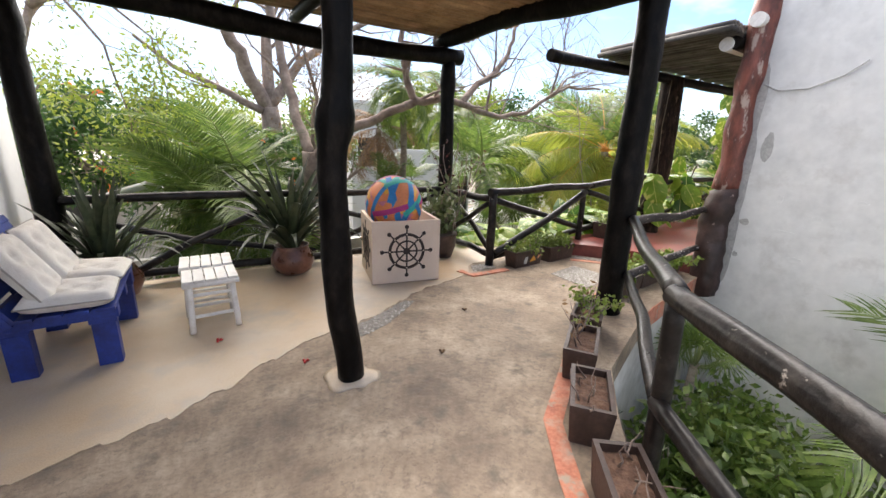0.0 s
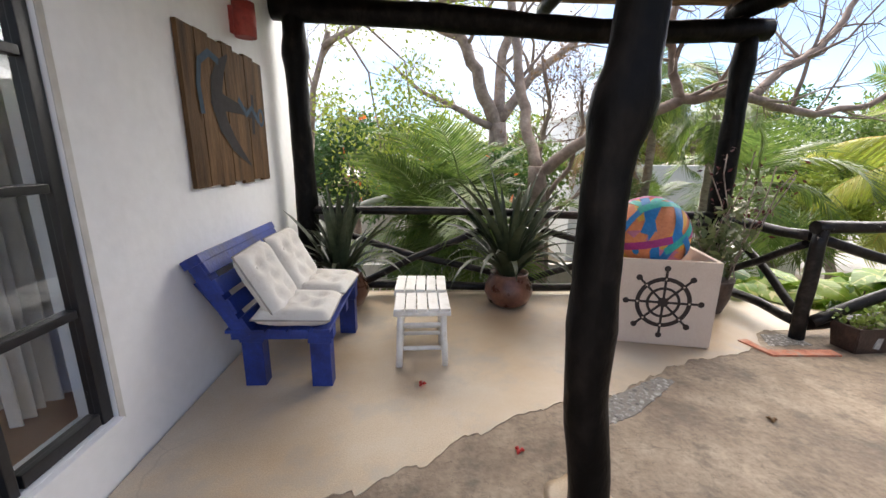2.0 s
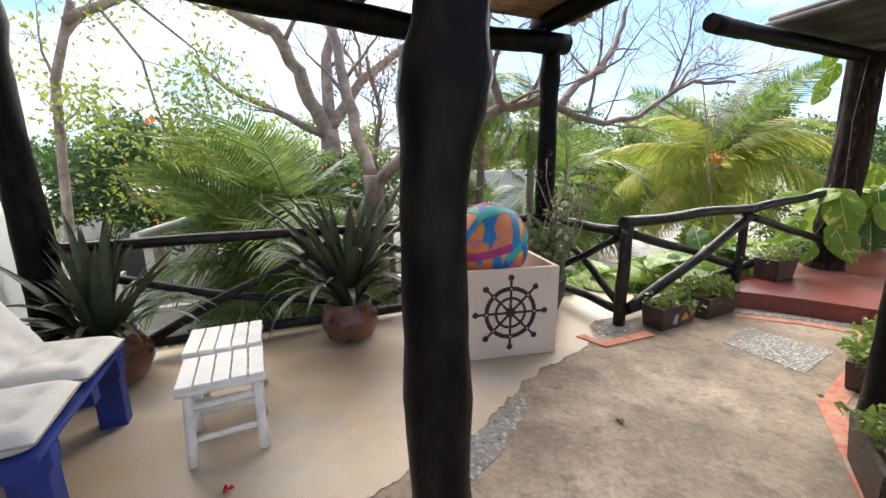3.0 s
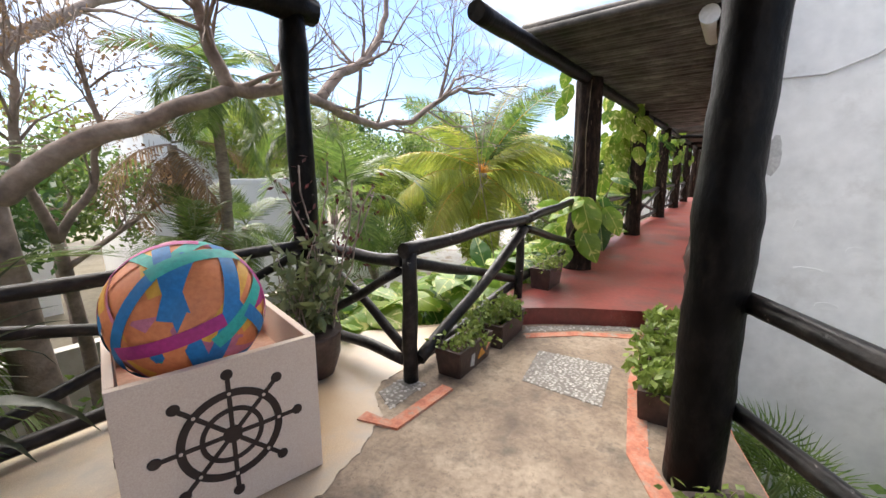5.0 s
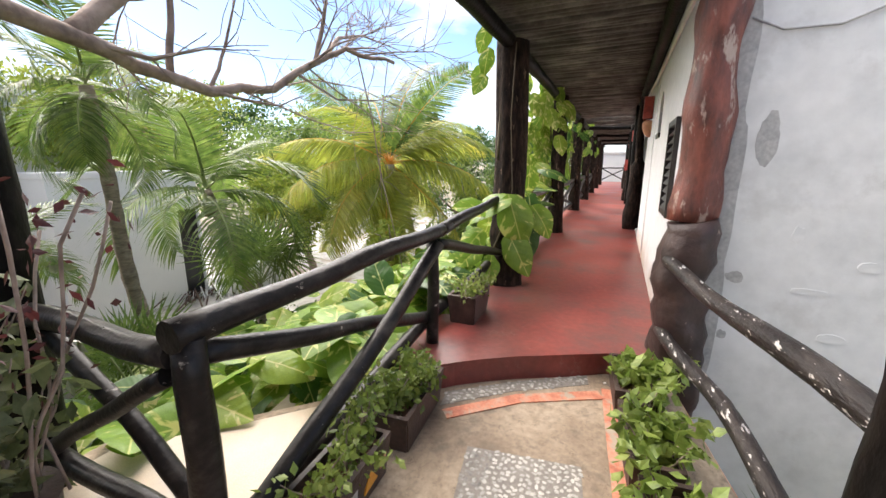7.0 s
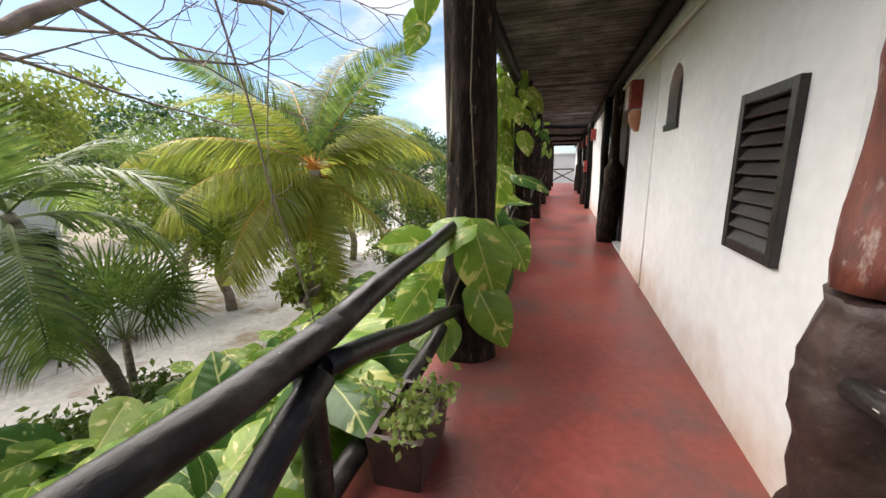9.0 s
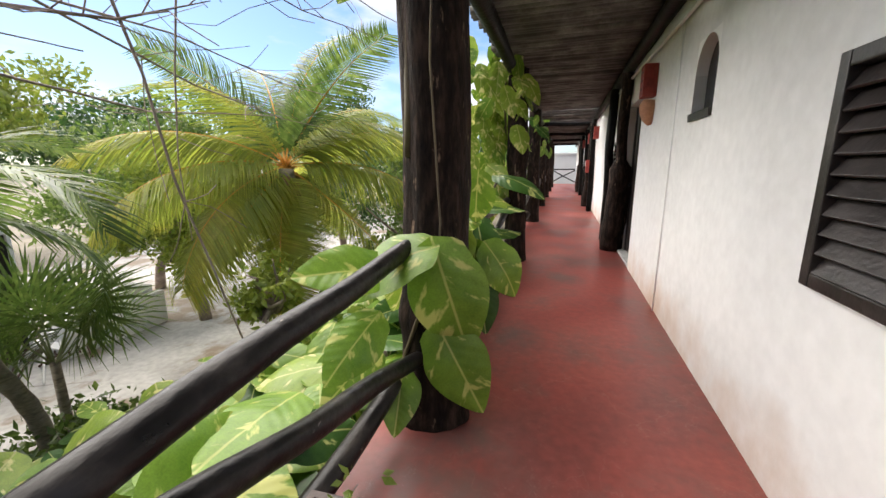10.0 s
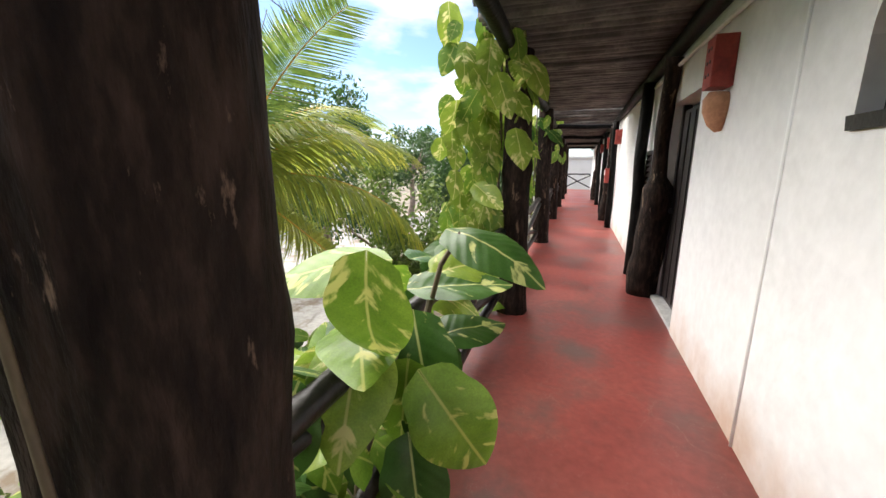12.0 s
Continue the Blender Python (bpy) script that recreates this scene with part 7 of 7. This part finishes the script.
# bushes beside the gable and between bank and yard
for k, (x, y, z, s) in enumerate(((3.4, 0.2, -1.5, 0.75), (4.4, 0.6, -1.45, 0.75), (4.6, -0.6, -1.3, 0.8), (2.9, -0.8, -1.5, 0.7), (5.0, 1.3, -1.4, 0.55), (4.0, 1.35, -1.45, 0.5), (2.55, 0.35, -0.85, 0.6), (3.35, 0.95, -0.8, 0.55), (2.2, -0.5, -0.9, 0.6), (3.0, -0.2, -0.9, 0.6),
                                (5.4, 7.0, -1.2, 0.8), (6.6, 6.9, -1.2, 0.8), (7.6, 6.8, -1.3, 0.7), (6.6, 8.1, -1.5, 0.7), (8.4, 6.4, -1.2, 0.6), (7.6, 8.2, -1.6, 0.5), (4.4, 7.0, -1.1, 0.8), (2.6, 6.2, -0.9, 0.8), (-0.2, 6.4, -0.9, 0.8), (9.4, 5.9, -1.1, 0.6))):
    t = thing("bush", "lush green leafy bush " + ("beside the white wall" if y < 3 else "below the railing"), "bush", (x, y, GROUND), "garden bushes")
    rg = np.random.default_rng(70 + k)
    bm = bmesh.new()
    for j in range(9):
        tube(bm, bent((0, 0, 0), (rg.normal() * s * 0.4, rg.normal() * s * 0.4, (z - GROUND) + rg.uniform(0, 0.3)), 0.05, 4, j + k), [0.014, 0.012, 0.01, 0.008, 0.005], 5)
    tagged(part("stem_tangle", bm, M_TREE, t), "", "", "", "stuff")
    p = rg.normal(size=(1500, 3)) * [s * 0.42, s * 0.42, 0.16] + [0, 0, z - GROUND]
    v, f = leaf_cloud(p, 0.115, rg, droop=0.1, aspect=0.5)
    cloud_part("foliage", v, f, M_PALM, t, "", "stuff")
palm("small green palm beside the white wall", (5.0, -0.5, GROUND), (4.95, -0.5, -0.75), 0.05, 0.04, 8, XMAS, M_PALM, M_GREENSHAFT, 33, low=0, high=75)
fan_palm((4.55, 1.65, -0.75), 0.32, 6, "small fan palm under the deck edge")


# ---- houses and yard ----
M_ROD = material("rusty_iron", [(0.05, 0.03, 0.025), (0.12, 0.07, 0.05)], scale=9, rough=0.8)
bm = bmesh.new()
prism(bm, [(7.6, 8.3), (9.4, 7.6), (13.0, 8.0), (30.0, 7.4), (40.0, 12.0), (22.0, 20.0), (8.0, 20.0), (6.4, 12.0)], GROUND - 0.1, GROUND + 0.03)
structure("pavement", bm, M_YARD, "pale stained concrete yard", "pavement")
bm = bmesh.new()
bmesh.ops.create_grid(bm, x_segments=1, y_segments=1, size=900, matrix=Matrix.Translation((0, 0, GROUND)))
structure("ground", bm, M_GROUND, "bare earth garden ground", "ground")


def house(label, x0, x1, y0, y1, z1, windows, mat, roof_edge=0.12, doors=()):
    """A plain flat-roofed house: walls, roof slab with parapet, windows (x, z, w, h) on the side towards the deck."""
    t = thing("house", label, "house", ((x0 + x1) / 2, (y0 + y1) / 2, GROUND))
    cx, cy = (x0 + x1) / 2, (y0 + y1) / 2
    bm = bmesh.new()
    op = [(x - w / 2 - cx, x + w / 2 - cx, z - GROUND, z + h - GROUND) for x, z, w, h in windows]
    wall_with_openings(bm, x0 - cx, x1 - cx, 0, z1 - GROUND, op, 0.2, "x", y0 - cy, 1)
    part("wall", bm, mat, t)
    for dims in ((x0 - cx, x0 - cx + 0.2, y0 - cy + 0.2, y1 - cy, 0, z1 - GROUND), (x1 - cx - 0.2, x1 - cx, y0 - cy + 0.2, y1 - cy, 0, z1 - GROUND), (x0 - cx + 0.2, x1 - cx - 0.2, y1 - cy - 0.2, y1 - cy, 0, z1 - GROUND)):
        bm = bmesh.new()
        box(bm, *dims)
        part("wall", bm, mat, t)
    bm = bmesh.new()
    box(bm, x0 - cx - roof_edge, x1 - cx + roof_edge, y0 - cy - roof_edge, y1 - cy + roof_edge, z1 - GROUND, z1 - GROUND + 0.14, bevel=0.02)
    part("roof", bm, mat, t)
    for a, b, c, d in op:
        w = new("window")
        w.parent = t
        w.location = ((a + b) / 2, y0 - cy + 0.1, c)
        bm = bmesh.new()
        for q in ((-(b - a) / 2, -(b - a) / 2 + 0.05, -0.03, 0.03, 0, d - c), ((b - a) / 2 - 0.05, (b - a) / 2, -0.03, 0.03, 0, d - c), (-(b - a) / 2 + 0.05, (b - a) / 2 - 0.05, -0.03, 0.03, d - c - 0.05, d - c), (-(b - a) / 2 + 0.05, (b - a) / 2 - 0.05, -0.03, 0.03, 0, 0.05)):
            box(bm, *q)
        part("frame", bm, M_BLACK, w)
        bm = bmesh.new()
        box(bm, -(b - a) / 2 + 0.05, (b - a) / 2 - 0.05, -0.005, 0.005, 0.05, d - c - 0.05)
        part("pane", bm, M_BLACK, w)
    return t


house("tall white flat-roofed house in the garden", 5.0, 7.2, 13.6, 18.5, 2.7, [(5.6, 0.6, 0.7, 1.0)], M_FARWALL)
house("low white wing of the garden house", 6.4, 9.3, 12.4, 13.4, 1.1, [(9.0, GROUND + 0.1, 0.5, 2.2)], M_FARWALL, 0.02)
house("cream flat-roofed house behind the garden wall", -9.0, -0.6, 11.6, 18.0, 0.75, [(-2.5, -0.9, 1.0, 0.9), (-5.0, -0.9, 1.0, 0.9)], M_GREYWALL)
house("white house with terracotta trim far off", 1.4, 3.3, 15.0, 20.0, 1.6, [(2.2, 0.2, 0.6, 0.8)], M_FARWALL)
house("pale house at the end of the corridor", 36.0, 44.0, 1.0, 8.0, 2.2, [(38.0, 0.2, 1.0, 1.2)], M_FARWALL)

# white stair parapet by the low wing
st = thing("garden_stair", "curved white garden stair by the low house", "stair", (10.2, 12.2, GROUND))
for k in range(5):
    bm = bmesh.new()
    box(bm, -0.9 + 0.2 * k, 0.9, -0.5, 0.5, 0.18 * k, 0.18 * (k + 1), bevel=0.01)
    part("step", bm, M_FARWALL, st)
bm = bmesh.new()
prism(bm, [(-0.9, -0.7), (1.0, -0.7), (1.0, -0.55), (-0.9, -0.55)], 0, 0.75)
part("parapet", bm, M_FARWALL, st)

# garden wall, fence and drain pipe behind the railing
bm = bmesh.new()
box(bm, -1.9, 5.2, 8.0, 8.16, GROUND, -0.55)
structure("wall_garden", bm, M_GREYWALL, "weathered grey block garden wall", "wall")
bm = bmesh.new()
box(bm, -4.0, -1.0, 6.4, 6.6, GROUND, 0.35)
structure("wall_side", bm, M_GREYWALL, "cream weathered side wall", "wall")
fence = thing("bar_fence", "white metal bar fence below the terrace", "fence", (-0.4, 5.9, GROUND))
for k in range(16):
    bm = bmesh.new()
    tube(bm, [(-0.55 + 0.09 * k, 0, 0), (-0.55 + 0.09 * k, 0, 1.9)], [0.012, 0.012], 6)
    part("bar", bm, M_PIPE, fence)
for z in (0.2, 1.85):
    bm = bmesh.new()
    box(bm, -0.62, 0.9, -0.015, 0.015, z - 0.02, z + 0.02)
    part("fence_rail", bm, M_PIPE, fence)
log_thing("drain_pipe", "pale green drain pipe from the side wall", "pipe", (-0.75, 6.1, 0.78), (0.5, 8.6, 1.0), 0.05, 0.05, M_PIPE, wob=0.0, rough=0.0, seed=3)

# heap of rusty rods and boards on the yard
heap = thing("rod_heap", "heap of rusty iron rods lying on the yard", "scrap heap", (9.6, 12.6, GROUND + 0.03))
rh = random.Random(8)
for k in range(46):
    bm = bmesh.new()
    a, c = rh.uniform(-0.25, 0.25) + 0.9, Vector((rh.gauss(0, 0.5), rh.gauss(0, 0.35), 0.03 + 0.004 * k))
    d = Vector((math.cos(a), math.sin(a), rh.uniform(-0.02, 0.02))) * rh.uniform(0.8, 1.6)
    tube(bm, [c - d, c, c + d], [0.018] * 3, 5)
    part("rod", bm, M_ROD if k % 4 else M_PIPE, heap)

# small shrub with yellow leaves in the yard
leafy_tree("young yellow-green shrub at the yard edge", (8.9, 6.6, GROUND), (8.8, 6.5, -0.1), (0.4, 0.4, 0.5), 700, 0.13, M_LIME, 44, 0, 0.03)

# ---- pebble mosaic inlays, pieces of the deck ----
floor_ob = bpy.data.objects["floor"]
stones = []
for k in range(6):
    bm = bmesh.new()
    bmesh.ops.create_icosphere(bm, subdivisions=1, radius=1.0)
    rq = random.Random(k)
    for v in bm.verts:
        v.co = v.co * rq.uniform(0.82, 1.12)
    me = bpy.data.meshes.new("pebble")
    bm.to_mesh(me)
    bm.free()
    me.materials.append(M_PEBBLE)
    stones.append(me)


def in_poly(x, y, poly):
    inside = False
    for (xa, ya), (xb, yb) in zip(poly, poly[1:] + poly[:1]):
        if (ya > y) != (yb > y) and x < (xb - xa) * (y - ya) / (yb - ya) + xa:
            inside = not inside
    return inside


def pebbles(outline, spacing, seed, singles):
    """Pebbles set in mortar over an outline: the first ones single pieces of the floor, the rest in one piece."""
    r = random.Random(seed)
    bm = bmesh.new()
    prism(bm, outline, -0.02, 0.004)
    structure("floor_mortar", bm, M_GROUT, "pale mortar bed of the pebble inlay", "floor")
    xs, ys = [p[0] for p in outline], [p[1] for p in outline]
    rest, count = bmesh.new(), 0
    y = min(ys)
    row = 0
    while y < max(ys):
        x = min(xs) + (row % 2) * spacing * 0.5
        while x < max(xs):
            px, py = x + r.uniform(-0.3, 0.3) * spacing, y + r.uniform(-0.3, 0.3) * spacing
            if in_poly(px, py, outline) and r.random() < 0.93:
                s = spacing * r.uniform(0.36, 0.50)
                m = Matrix.Translation((px, py, 0.002)) @ pose(0, 0, 0, 0, 0, r.uniform(0, 180)) @ Matrix.Diagonal((s * r.uniform(0.9, 1.35), s * 0.85, s * 0.38, 1))
                if count < singles:
                    ob = new("pebble", stones[r.randrange(6)])
                    ob.parent = floor_ob
                    ob.matrix_basis = m
                else:
                    bmesh.ops.create_icosphere(rest, subdivisions=1, radius=1.0, matrix=m)
                count += 1
            x += spacing
        y += spacing * 0.88
        row += 1
    if len(rest.verts):
        tagged(part("pebbles", rest, M_PEBBLE, floor_ob), "", "", "", "stuff")
    else:
        rest.free()


pebbles([(3.80, 2.58), (3.80, 3.13), (4.33, 3.22), (4.42, 2.66)], 0.032, 2, 290)
pebbles([(2.99, 3.655), (3.36, 3.65), (3.3, 3.84), (3.08, 3.85)], 0.034, 6, 0)
pebbles([(1.15, 2.72), (1.42, 2.82), (1.88, 3.16), (1.80, 3.22), (1.3, 2.97), (1.12, 2.92)], 0.04, 3, 0)
pebbles([(4.6, 3.5), (4.93, 3.13), (5.22, 2.68), (5.34, 2.70), (5.06, 3.13), (4.75, 3.52)], 0.035, 4, 0)
pebbles([(3.55, 2.27), (4.2, 2.385), (5.2, 2.48), (5.3, 2.6), (5.2, 2.49), (4.2, 2.41), (3.55, 2.30)], 0.03, 5, 0)
